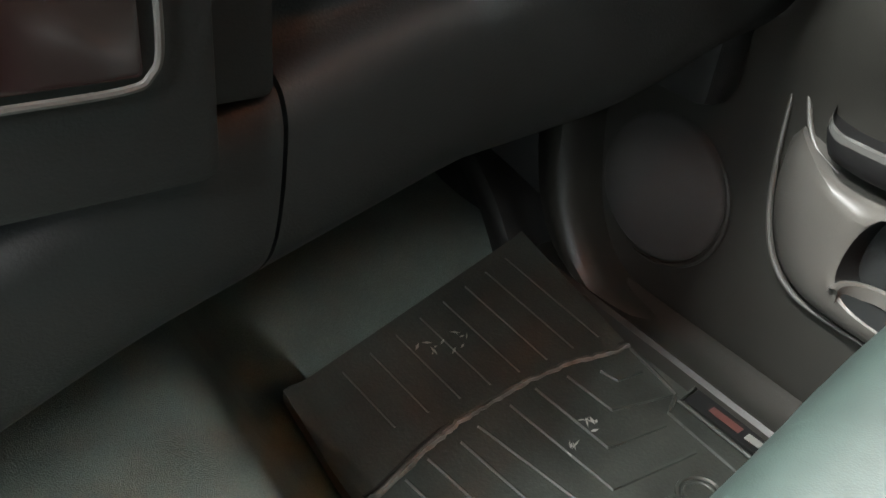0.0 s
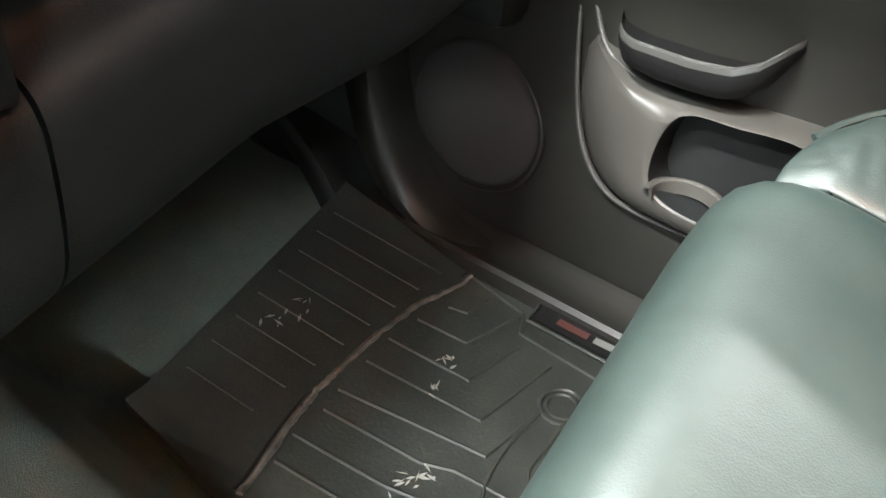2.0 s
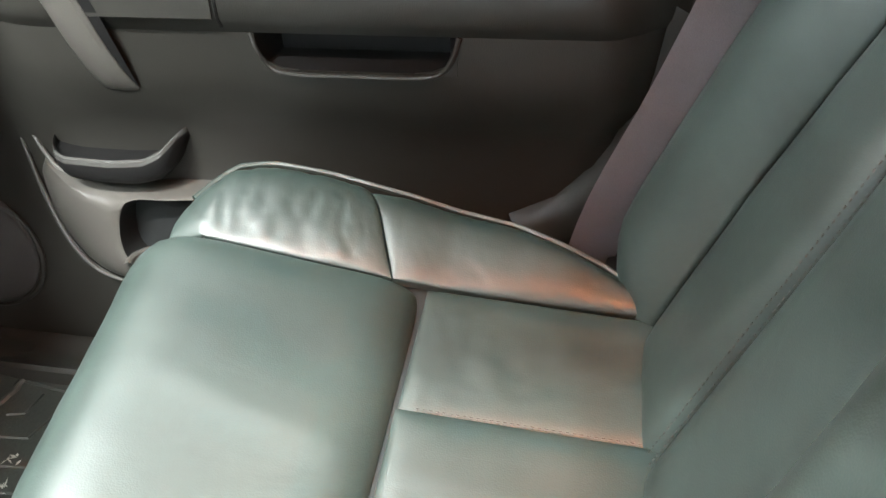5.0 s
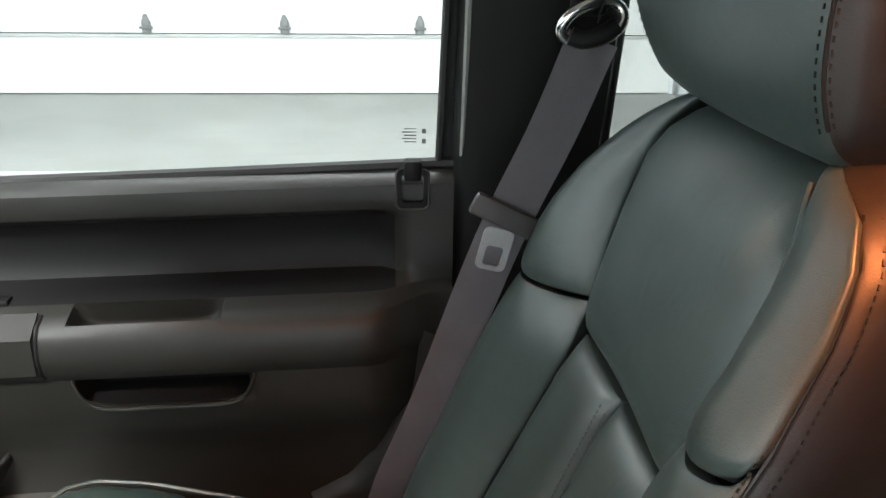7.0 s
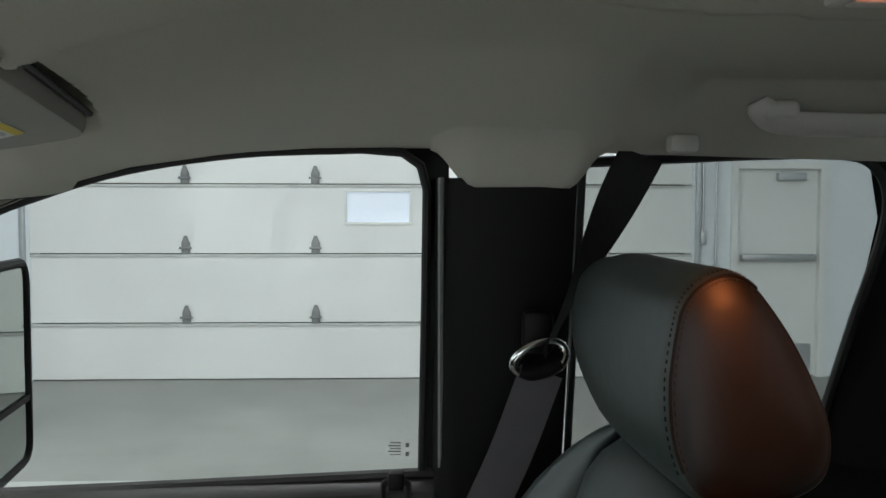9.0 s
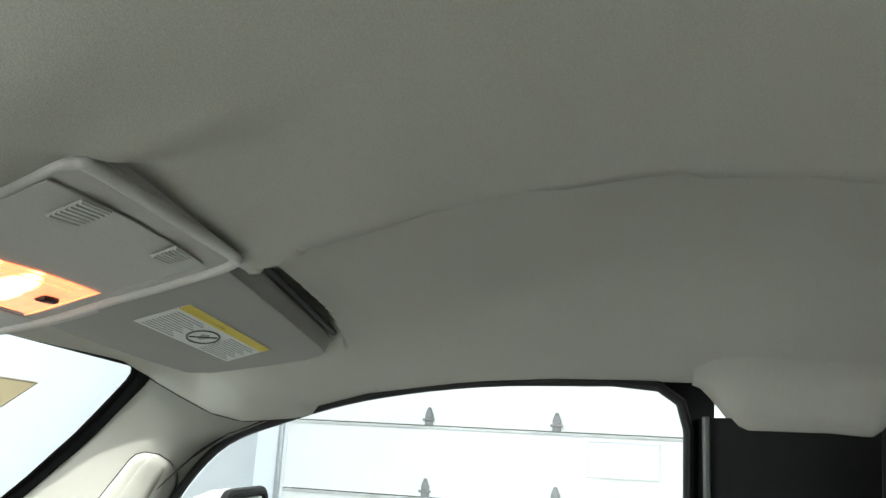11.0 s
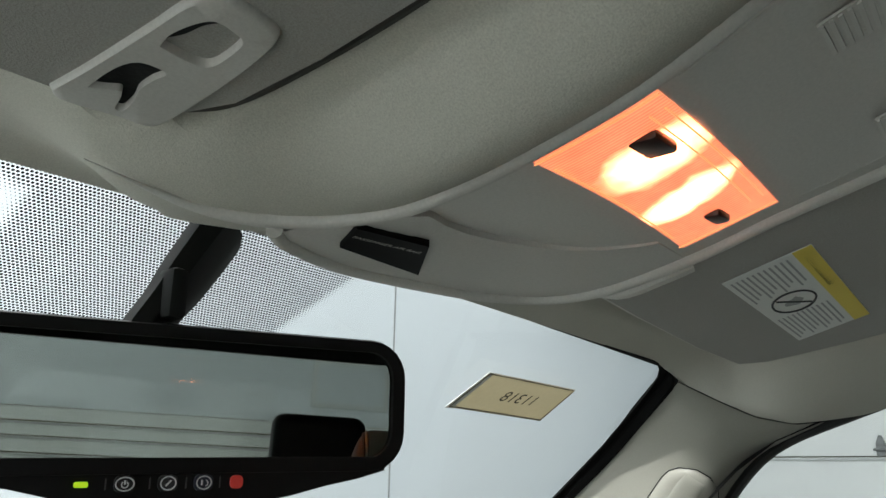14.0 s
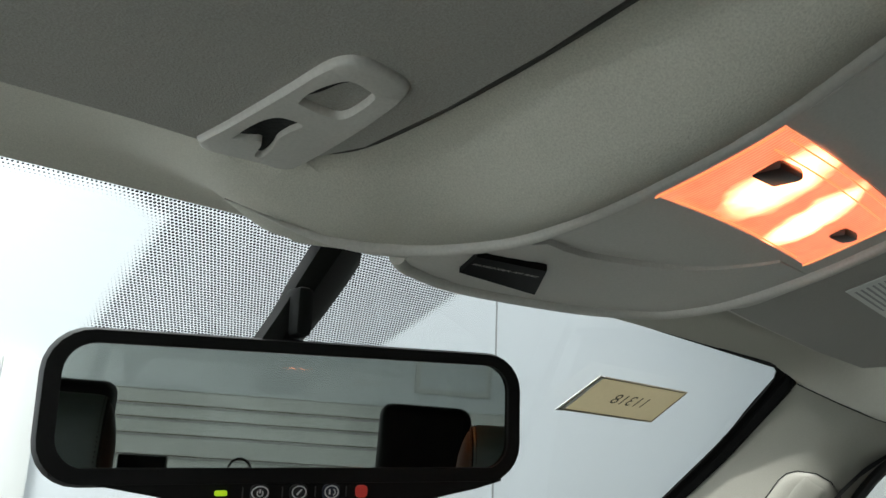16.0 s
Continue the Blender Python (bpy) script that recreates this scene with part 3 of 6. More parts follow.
tube(spline([(0.18, 0.763, 0.70), (0.178, 0.763, 0.632), (0.19, 0.763, 0.622), (0.40, 0.763, 0.62), (0.66, 0.763, 0.625)], 30), 0.004, 8, bm=tr)
part("bin_trim", tr, SILVER, up, "pale silver trim line")
part("glovebox_latch", tube(spline([(0.325, 0.782, 0.452), (0.36, 0.778, 0.464), (0.41, 0.774, 0.486)], 14), [0.002, 0.004, 0.005, 0.006, 0.006, 0.006, 0.006, 0.006, 0.006, 0.006, 0.006, 0.005, 0.004, 0.002], 8), TRIM_LIGHT, ds, "slim grey latch edge")
part("dash_end", box(0.70, 0.765, 0.84, 1.34, 0.36, 0.84, 0.02), DASH, ds)

# ---- passenger seat ----
SEAT_X = 0.3935
seat = thing("bucket_seat", "dark charcoal leather bucket seat with stitched bolsters", "car seat", "front seats")
FRONT = [(0.214, 0.318), (0.232, 0.335), (0.262, 0.347), (0.32, 0.357), (0.42, 0.374), (0.462, 0.375), (0.494, 0.358), (0.513, 0.318), (0.521, 0.24), (0.516, 0.15)]
OUT = [(-0.035, 0.57), (0.03, 0.628), (0.08, 0.658), (0.13, 0.682), (0.25, 0.708), (0.35, 0.72), (0.42, 0.716), (0.457, 0.695), (0.485, 0.655), (0.50, 0.60)]


def lean(x):
    return 0.13 * (x - SEAT_X)


def front_pad(u, v):
    x = 0.215 + 0.357 * u
    q = spline_at(FRONT, v)
    return (x, q[0] + 0.11 * (x - SEAT_X) * smooth(0.1, 0.7, v), q[1] + lean(x))


def spline_at(table, s):
    p = [Vector((*q, 0)) for q in table]
    p = [2 * p[0] - p[1]] + p + [2 * p[-1] - p[-2]]
    spans = len(p) - 3
    s = min(max(s, 0), 1) * spans
    i = min(int(s), spans - 1)
    u = s - i
    a, b, c, d = p[i], p[i + 1], p[i + 2], p[i + 3]
    r = 0.5 * ((2 * b) + (c - a) * u + (2 * a - 5 * b + 4 * c - d) * u * u + (3 * b - a - 3 * c + d) * u ** 3)
    return r.x, r.y


def insert_z(y):
    return 0.318 + 0.06 * (y + 0.06)


def insert_pad(x0, x1, up=0.0):
    return lambda u, v: (x0 + (x1 - x0) * u, -0.075 + 0.287 * v, up * u + insert_z(-0.075 + 0.287 * v) + lean(x0 + (x1 - x0) * u))


def bolster_pad(v0, v1, side):
    """The side roll of the cushion between two cuts (y at the seam, slanted outwards)."""

    def f(u, v):
        ya, yb = v0(u), v1(u)
        y = ya + (yb - ya) * v
        xo = lerp_table(OUT, y)
        w = (xo - 0.572) * (0.89 if side > 0 else 0.5)
        ridge = 0.024 * smooth(-0.06, 0.10, y) * smooth(0.54, 0.38, y) + 0.003
        seam_z = lerp_table([(-0.08, 0.325), (0.2, 0.345), (0.35, 0.368), (0.455, 0.385), (0.505, 0.37)], y)
        # across: up from the seam, over the ridge, down outside
        k = spline_at([(0.0, 0.0), (0.30, 0.62), (0.62, 1.0), (0.88, 0.75), (1.0, 0.0), (1.02, -1.2), (1.0, -2.6)], u)
        x = 0.572 + w * k[0]
        z = seam_z + ridge * k[1] if k[1] > 0 else seam_z + 0.04 * k[1]
        z += lean(x) * 0.6
        if side < 0:
            x = 2 * SEAT_X - x
            z -= 0.030
            y -= 0.045 * smooth(0.1, 0.5, y)
        return (x, y, z)

    return f


def flip(f):
    return lambda u, v: f(1 - u, v)


part("cushion_front", pad(front_pad, 26, 26, 0.008, 0.008, 0.03, 10, 7, 0.0012, 1.0), LEATHER, seat)
part("cushion_insert", pad(insert_pad(0.4085, 0.570), 36, 44, 0.006, 0.0025, 0.03, 6, 10, 0.0016, 2.0, 0.0009), LEATHER, seat)
part("cushion_insert", pad(insert_pad(0.217, 0.4065, 0.009), 16, 18, 0.006, 0.0025, 0.03, 6, 10, 0.0025, 3.0), LEATHER, seat)
part("bolster", pad(bolster_pad(lambda u: 0.2508 + 0.09 * u, lambda u: 0.495, 1), 64, 72, 0.004, 0.0025, 0.02, 10, 8, 0.0006, 4.0, 0.0011), LEATHER, seat)
part("bolster", pad(bolster_pad(lambda u: -0.035, lambda u: 0.2492 + 0.09 * u, 1), 48, 72, 0.004, 0.0025, 0.02, 10, 8, 0.0006, 5.0, 0.0010), LEATHER, seat)
part("bolster", pad(flip(bolster_pad(lambda u: 0.2508 + 0.09 * u, lambda u: 0.515, -1)), 22, 18, 0.004, 0.004, 0.02, 10, 8, 0.002, 6.0), LEATHER, seat)
part("bolster", pad(flip(bolster_pad(lambda u: -0.035, lambda u: 0.2492 + 0.09 * u, -1)), 22, 22, 0.004, 0.004, 0.02, 10, 8, 0.002, 7.0), LEATHER, seat)
part("seam_fold", tube([(0.4075, y, insert_z(y) + lean(0.4075) + 0.0012) for y in [-0.072 + 0.282 * k / 14 for k in range(15)]], 0.0030, 8), LEATHER, seat, "rolled seam of the cushion insert")
for sx in (0.4125, 0.4020):
    part("stitching", stitches([(sx, -0.06, insert_z(-0.06) + lean(sx) + 0.0035), (sx, 0.07, insert_z(0.07) + lean(sx) + 0.0035), (sx, 0.195, insert_z(0.195) + lean(sx) + 0.0035)], 0.006, 0.0007), THREAD, seat)
# piping on the outer ridge of the cushion
for side in (1, -1):
    f = bolster_pad(lambda u: -0.02, lambda u: 0.490, side)
    part("piping", tube([Vector(f(0.60, k / 40)) + Vector((0.010 * side, 0, 0.0065)) for k in range(41)], 0.0035, 6), LEATHER, seat, "raised leather welt")
part("cushion_core", sheet([[(x, y, insert_z(y) - 0.010 + lean(x)) for y in (-0.08, 0.10, 0.18, 0.23, 0.30)] for x in (0.20, 0.30, 0.40, 0.50, 0.60)]), LEATHER_SIDE, seat)
part("seat_base", box(0.135, 0.655, -0.10, 0.455, 0.07, 0.29, 0.03), LEATHER_SIDE, seat)
part("seat_track", box(0.17, 0.21, -0.12, 0.46, 0.012, 0.08, 0.006), BLACK, seat)
part("seat_track", box(0.58, 0.62, -0.12, 0.46, 0.012, 0.08, 0.006), BLACK, seat)

BACK_Y = [(0.26, 0.02), (0.339, -0.012), (0.54, -0.09), (0.74, -0.166), (0.85, -0.203), (0.95, -0.232), (1.02, -0.250)]
SEAM = [(0.30, 0.165), (0.40, 0.162), (0.52, 0.157), (0.70, 0.127), (0.745, 0.135), (0.85, 0.152), (0.93, 0.146), (0.965, 0.130), (0.975, 0.125)]
EDGE = [(0.30, 0.258), (0.38, 0.288), (0.46, 0.302), (0.56, 0.297), (0.67, 0.282), (0.77, 0.262), (0.85, 0.236), (0.91, 0.206), (0.95, 0.178), (0.975, 0.155)]


EDGE_NEAR = [(0.30, 0.235), (0.38, 0.25), (0.46, 0.264), (0.56, 0.272), (0.67, 0.273), (0.77, 0.270), (0.85, 0.262), (0.905, 0.246), (0.94, 0.226), (0.96, 0.200), (0.976, 0.140)]


def back_panel(z0, z1):
    def f(u, v):
        z = z0 + (z1 - z0) * v
        half = lerp_table(SEAM, z)
        x = SEAT_X + half * (1 - 2 * u)
        return (x, lerp_table(BACK_Y, z) - 0.008 * math.cos((1 - 2 * u) * 1.5), z)

    return f


def back_strip(z0, z1, a, b):
    """A panel between shares a and b of the half width."""

    def f(u, v):
        z = z0 + (z1 - z0) * v
        half = lerp_table(SEAM, z)
        s = a + (b - a) * u
        return (SEAT_X + half * s, lerp_table(BACK_Y, z) - 0.004, z)

    return f


def back_bolster(z0, z1, side):
    def f(u, v):
        z = z0(u) + (z1(u) - z0(u)) * v
        near = side < 0
        a, b = lerp_table(SEAM, z), lerp_table(EDGE_NEAR if near else EDGE, z)
        bulge = 0.05 * smooth(0.28, 0.42, z) * smooth(1.0, 0.80, z) + 0.006
        roll = [(0.0, 0.0), (0.24, 0.55), (0.55, 0.95), (0.80, 1.0), (0.95, 0.93), (1.0, 0.80)]
        k = spline_at(roll if near else roll[:3] + [(0.85, 0.85), (1.0, 0.2), (1.02, -0.7), (0.99, -1.9)], u)
        off = a + (b - a) * k[0]
        dy = bulge * k[1] if k[1] > 0 else 0.05 * k[1]
        # the shoulder closes like a dome
        z_ = 0.94 if near else 0.865
        cap_ = max(0.04, 1 - max(0.0, (z - z_) / (0.976 - z_)) ** 2.2) ** 0.5
        if not near:
            off = a - 0.006 + (off - a + 0.006) * cap_
        return (SEAT_X + side * off, lerp_table(BACK_Y, z) + dy * cap_ - (0.012 if near else 0.045) * (1 - cap_), z)

    return f


def side_cover(u, v):
    """The flank of the backrest from the sewn edge to the rear."""
    z = 0.30 + 0.676 * v
    p = Vector(back_bolster(lambda u: z, lambda u: z, -1)(1.0, 0.0))
    y1 = lerp_table([(0.30, -0.15), (0.54, -0.22), (0.74, -0.282), (0.85, -0.310), (0.93, -0.322), (0.976, -0.325)], z)
    y = p.y + (y1 - p.y) * u
    return (p.x - 0.008 * math.sin(math.pi * min(1, u * 1.6)) * (u < 0.62) + 0.035 * u ** 1.8 + 0.015 * u * smooth(0.80, 0.97, z), y, z + 0.006 * u * smooth(0.85, 0.976, z))


def rolled(f, deep=lambda u: 0.085):
    """The same panel with its top turned over towards the rear."""

    def g(u, v):
        o = max(0.0, (v - 0.70) / 0.30)
        p = f(u, v if v < 0.70 else 0.70 + 0.30 * math.sin(o * math.pi / 2) * 0.92)
        return (p[0], p[1] - deep(u) * (1 - math.cos(o * math.pi / 2)), p[2])

    return g


part("back_upper", pad(rolled(back_panel(0.728, 0.970)), 20, 20, 0.016, 0.010, 0.03, 8, 8, 0.0012, 8.0), LEATHER, seat)
for a, b in ((0.99, 0.02), (-0.02, -0.99)):
    part("back_insert", pad(back_strip(0.30, 0.722, a, b), 14, 24, 0.012, 0.008, 0.03, 6, 10, 0.0015, 9 + a), LEATHER, seat)
for side in (1, -1):
    cut = (lambda u: 0.752 - 0.02 * u) if side > 0 else (lambda u: 0.795 + 0.045 * u)
    gap = lambda u, c=cut: c(u) + 0.005
    for z0, z1 in ((lambda u: 0.29, cut), (gap, lambda u: 0.976)):
        f = back_bolster(z0, z1, side)
        part("back_bolster", pad(flip(f) if side > 0 else f, 26, 26, 0.004, 0.004, 0.02, 10, 9, 0.0012, 11.0), LEATHER, seat)
part("flank", pad(side_cover, 28, 40, 0.001, 0.0008, 0.02, 14, 14, 0.0008, 12.0), LEATHER_BLACK, seat, "black sewn leather flank of the backrest")
f = back_bolster(lambda u: 0.40, lambda u: 0.962, -1)
edge_ = [Vector(f(1.0, k / 30)) for k in range(31)]
part("seam", tube([p + Vector((-0.001, -0.002, 0)) for p in edge_], 0.0010, 5), BLACK, seat)
part("stitching", stitches([Vector(f(0.955, k / 30)) + Vector((0, 0.0022, 0)) for k in range(31)], 0.0056, 0.0009), DARK_THREAD, seat)
part("stitching", stitches([p + Vector((-0.0045, -0.011, 0)) for p in edge_], 0.0056, 0.0009), DARK_THREAD, seat)
part("piping", tube([Vector(f(0.0, k / 40)) + Vector((0, 0.004, 0)) for k in range(31, 41)], 0.0022, 6), LEATHER, seat, "raised leather welt")
for sx in (-0.007, 0.007):
    part("stitching", stitches([(SEAT_X - 0.004 + sx, lerp_table(BACK_Y, z) + 0.0035, z) for z in [0.33 + 0.385 * k / 12 for k in range(13)]], 0.006, 0.0008), THREAD, seat)
# side and rear shell of the backrest
shell = []
for k in range(19):
    z = 0.24 + 0.655 * k / 18
    e_, y_ = lerp_table(EDGE, z), lerp_table(BACK_Y, z)
    t_ = 0.115 * smooth(1.0, 0.88, z) + 0.02
    ring_ = []
    for q in range(24):
        a = math.pi + math.pi * q / 23
        ring_.append((SEAT_X + (e_ - 0.040) * max(-1, min(1, 1.25 * math.cos(a))), y_ - 0.02 + t_ * min(0, 1.3 * math.sin(a)), z))
    shell.append(ring_)
for f_, g_, z in ((0.93, 0.9, 0.915), (0.82, 0.7, 0.930), (0.6, 0.4, 0.938), (0.3, 0.1, 0.940)):
    top_ = shell[18]
    cy = lerp_table(BACK_Y, 0.94) - 0.02
    shell.append([(SEAT_X + (p[0] - SEAT_X) * f_, cy + (p[1] - cy) * g_ - 0.004, z) for p in top_])
bm = sheet(shell)
part("back_shell", bm, LEATHER_SIDE, seat)

# headrest: a side profile carried across, with a flat side panel sewn on at either end
HR = [(-0.210, 1.105), (-0.216, 1.130), (-0.231, 1.148), (-0.252, 1.156), (-0.274, 1.149), (-0.295, 1.127), (-0.318, 1.096), (-0.340, 1.058), (-0.356, 1.020), (-0.354, 0.985), (-0.330, 0.968), (-0.285, 0.962), (-0.247, 0.968), (-0.224, 0.984), (-0.210, 1.020), (-0.206, 1.065)]
HR_C = Vector((-0.274, 1.062))
hr_loop = spline([(0, *p) for p in HR] + [(0, *HR[0])], 61)[:-1]
HR_X0, HR_X1 = 0.248, 0.630


def headrest_ring(x, inset):
    """The side profile at x, drawn in by a share of its size; the far lower corner is cut back a little."""
    out = []
    for p in hr_loop:
        q = Vector((x, HR_C.x + (p.y - HR_C.x) * (1 - inset), HR_C.y + (p.z - HR_C.y) * (1 - inset)))
        low = smooth(1.06, 0.98, q.z)
        q.x -= 0.045 * low * smooth(0.45, 0.63, x)
        q.x += 0.030 * (max(0.0, -0.212 - q.y) / 0.14) ** 1.6 * smooth(0.38, 0.26, x)
        q.y -= 0.010 * ((x - 0.44) / 0.19) ** 2
        q.z -= 0.012 * smooth(0.45, 0.63, x) * smooth(1.05, 1.15, q.z)
        out.append(q)
    return out


mid = [(HR_X0 + 0.017, 0.0)] + [(HR_X0 + 0.017 + (HR_X1 - HR_X0 - 0.034) * k / 12, -0.012 * math.sin(math.pi * k / 12)) for k in range(1, 12)] + [(HR_X1 - 0.017, 0.0)]
round_ = [(0.017 * (1 - math.sin(q)), 0.11 * (1 - math.cos(q))) for q in [math.pi / 2 * k / 6 for k in range(1, 7)]]
ends = [(-0.003, 0.14), (-0.009, 0.3), (-0.0135, 0.5), (-0.016, 0.75), (-0.017, 0.9999)]
hr = part("headrest", sheet([headrest_ring(x, i) for x, i in [(HR_X0 + dx, i) for dx, i in round_[3::-1]] + mid + [(HR_X1 - dx, i) for dx, i in round_[:4]]], closed_v=True), LEATHER, seat)
for x_, sg in ((HR_X0, 1), (HR_X1, -1)):
    part("side_panel", sheet([headrest_ring(x_ + sg * dx, i) for dx, i in round_[3:] + ends], closed_v=True), LEATHER_BLACK, hr, "black leather side panel sewn on")
    ks = list(range(50, 60)) + list(range(0, 17))
    for (dx, i), kind_ in ((round_[3], 0), ((0.0072, 0.020), 1), ((0.0003, 0.092), 1)):
        ring_ = headrest_ring(x_ + sg * dx, i)
        line = []
        for k in ks:
            p = ring_[k]
            o = (p - Vector((p.x, HR_C.x, HR_C.y))).normalized() + Vector((-sg * 0.8, 0, 0))
            line.append(p + o.normalized() * (0.0002 if kind_ == 0 else 0.0004))
        if kind_ == 0:
            part("seam", tube(line, 0.0016, 5), BLACK, hr)
        else:
            part("stitching", stitches(line, 0.0052, 0.0008), DARK_THREAD, hr)
for px in (0.315, 0.455):
    part("headrest_post", tube([(px, -0.285, 0.93), (px, -0.29, 1.0)], 0.006, 8), CHROME, seat)
part("recliner_cover", box(0.665, 0.70, -0.13, 0.03, 0.20, 0.34, 0.012), BLACK, seat)
part("buckle", box(0.60, 0.625, -0.06, 0.0, 0.33, 0.37, 0.006), BLACK, seat, "black belt anchor with a bright stud")
part("stud", lathe([(0.0, 0.004), (0.006, 0.004), (0.007, 0.0)], 12, pose(0.605, 0.0, 0.365, -40)), CHROME, seat)

# middle armrest between the seats
ar = thing("centre_armrest", "charcoal leather centre console armrest between the seats", "armrest")
part("lid", box(-0.105, 0.075, -0.10, 0.36, 0.42, 0.50, 0.035, seg=4), LEATHER, ar)
part("console_body", box(-0.10, 0.07, -0.12, 0.32, 0.12, 0.425, 0.02), DASH, ar)

driver = copy_thing(seat, pose(-0.02, -0.10, 0) @ Matrix.Diagonal((-1, 1, 1, 1)))
driver["label"] = "dark charcoal leather driver's bucket seat"

# ---- front passenger door ----
d1 = thing("door_1", "closed truck door with grey plastic trim, armrest and window", "car door", kind="structure")
Y_STATIONS = [1.10, 1.06, 1.00, 0.94, 0.88, 0.82, 0.78, 0.74, 0.70, 0.67, 0.64, 0.61, 0.58, 0.54, 0.50, 0.46, 0.42, 0.38, 0.34, 0.30, 0.26, 0.235, 0.204, 0.17, 0.13, 0.09, 0.06, 0.04, 0.022, 0.01, 0.0, -0.015, -0.035, -0.052]


def door_profile(y):
    """(x, z) down the door from the sill under the glass to its foot."""
    arm = smooth(-0.030, 0.055, y) * smooth(0.86, 0.66, y)
    # the panel swells out below the armrest
    low = smooth(0.0, 0.06, y)
    dz = 0.05 * (0.0 - (y - 0.2)) * 0.55
    rec = smooth(0.0, 0.05, y)
    p = [(0.806, 0.794), (0.797, 0.809), (0.775, 0.807), (0.765, 0.799), (0.762, 0.782), (0.763 + 0.003 * rec, 0.768), (0.763 + 0.022 * rec, 0.757), (0.763 + 0.033 * rec, 0.735), (0.762 + 0.035 * rec, 0.70), (0.762 + 0.025 * rec, 0.682),
         (0.765 - 0.030 * arm, 0.669), (0.755 - 0.040 * arm, 0.664), (0.75 - 0.055 * arm, 0.658), (0.75 - 0.066 * arm, 0.645), (0.75 - 0.069 * arm, 0.62), (0.752 - 0.068 * arm, 0.600), (0.754 - 0.062 * arm, 0.590),
         (0.758 - 0.060 * arm, 0.582), (0.762 - 0.058 * arm, 0.540), (0.765 - 0.05 * arm, 0.50), (0.768 - 0.02 * low, 0.46), (0.770 - 0.008 * low, 0.42), (0.772, 0.38), (0.772, 0.33), (0.770, 0.25), (0.768, 0.16), (0.768, 0.10), (0.772, 0.058)]
    return [(x, z + (dz if z > 0.45 else dz * max(0, (z - 0.25) / 0.2))) for x, z in p]


rows = [[(x, y, z) for x, z in door_profile(y)] for y in Y_STATIONS]
iy = {round(y, 3): k for k, y in enumerate(Y_STATIONS)}
skip = {(a, b) for a in range(iy[0.42], iy[0.204]) for b in (17,)}
skip |= {(a, b) for a in range(iy[0.42], iy[0.235]) for b in (10, 11)}
# upper, middle and lower trim as panels of their own
def door_strip(name, b0, b1, mat, label=""):
    sub = {(a, b - b0) for a, b in skip}
    return part(name, sheet([r[b0:b1 + 1] for r in rows], skip=sub), mat, d1, label)


door_strip("upper_trim", 0, 6, TRIM)
CUT = iy[0.022]
part("recess_trim", sheet([r[6:11] for r in rows[:CUT + 1]]), BLACK, d1, "black inset band under the sill")
part("rear_border", sheet([r[6:11] for r in rows[CUT:]]), TRIM, d1)
arm_ob = door_strip("armrest", 10, 17, TRIM)
low_ob = door_strip("lower_trim", 17, 27, TRIM)


def pocket_box(corners, depth, mat, name, parent, label=""):
    """A recess behind a four-cornered opening: walls and back, rounded towards the bottom."""
    c = [Vector(q) for q in corners]
    n_ = (c[1] - c[0]).cross(c[3] - c[0]).normalized()
    rim = c
    back = [q + n_ * depth + (sum(c, Vector()) / 4 - q) * 0.12 for q in c]
    bm = sheet([rim, back], closed_v=True)
    bm.faces.new([bm.verts.new(q) for q in back])
    bmesh.ops.remove_doubles(bm, verts=bm.verts, dist=1e-5)
    return part(name, bm, mat, parent, label)


def at_door(y, row):
    x, z = door_profile(y)[row]
    return Vector((x, y, z))


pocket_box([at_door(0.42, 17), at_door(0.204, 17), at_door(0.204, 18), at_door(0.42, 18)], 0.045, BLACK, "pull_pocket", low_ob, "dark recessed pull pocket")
lip = [at_door(0.425, 17), at_door(0.418, 17) + Vector((-0.002, 0, -0.02)), at_door(0.408, 18) + Vector((-0.002, 0, 0.004)), at_door(0.385, 18) + Vector((-0.003, 0, -0.004)), at_door(0.31, 18) + Vector((-0.003, 0, -0.005)), at_door(0.24, 18) + Vector((-0.003, 0, -0.004)), at_door(0.217, 18) + Vector((-0.002, 0, 0.004)), at_door(0.206, 17) + Vector((-0.002, 0, -0.02)), at_door(0.20, 17)]
part("pocket_lip", tube(spline(lip, 40), 0.0032, 8), TRIM, low_ob, "rounded lip of the pull pocket")
for ya, yb, yc in ((0.4215, 0.415, 0.375), (0.2025, 0.209, 0.249)):
    c18, c17 = at_door(ya, 18), at_door(ya, 17)
    arc_ = [c17.lerp(c18, 0.45), at_door(yb, 17).lerp(at_door(yb, 18), 0.72), at_door((yb + yc) / 2, 17).lerp(at_door((yb + yc) / 2, 18), 0.94), at_door(yc, 18)]
    part("pocket_corner", slab([q + Vector((-0.0015, 0, 0)) for q in [c18 + Vector((0, 0, -0.002))] + arc_], 0.003, (1, 0, 0)), TRIM, low_ob, smooth=False)
slot = []
for a in range(25):
    u = a / 24
    y = 0.42 + (0.235 - 0.42) * u
    edge_ = [at_door(y, 10), at_door(y, 11), at_door(y, 12)]
    line = [edge_[0].lerp(edge_[1], v * 2) if v < 0.5 else edge_[1].lerp(edge_[2], v * 2 - 1) for v in [k / 10 for k in range(11)]]
    slot.append([p + Vector((0.012, 0, -0.034)) * max(0, 1 - abs(2 * u - 1) ** 7) ** 0.8 * max(0, 1 - abs(2 * k / 10 - 1) ** 5) ** 0.8 for k, p in enumerate(line)])
part("armrest_cup", sheet(slot), TRIM, arm_ob, "dark grip slot in the armrest")
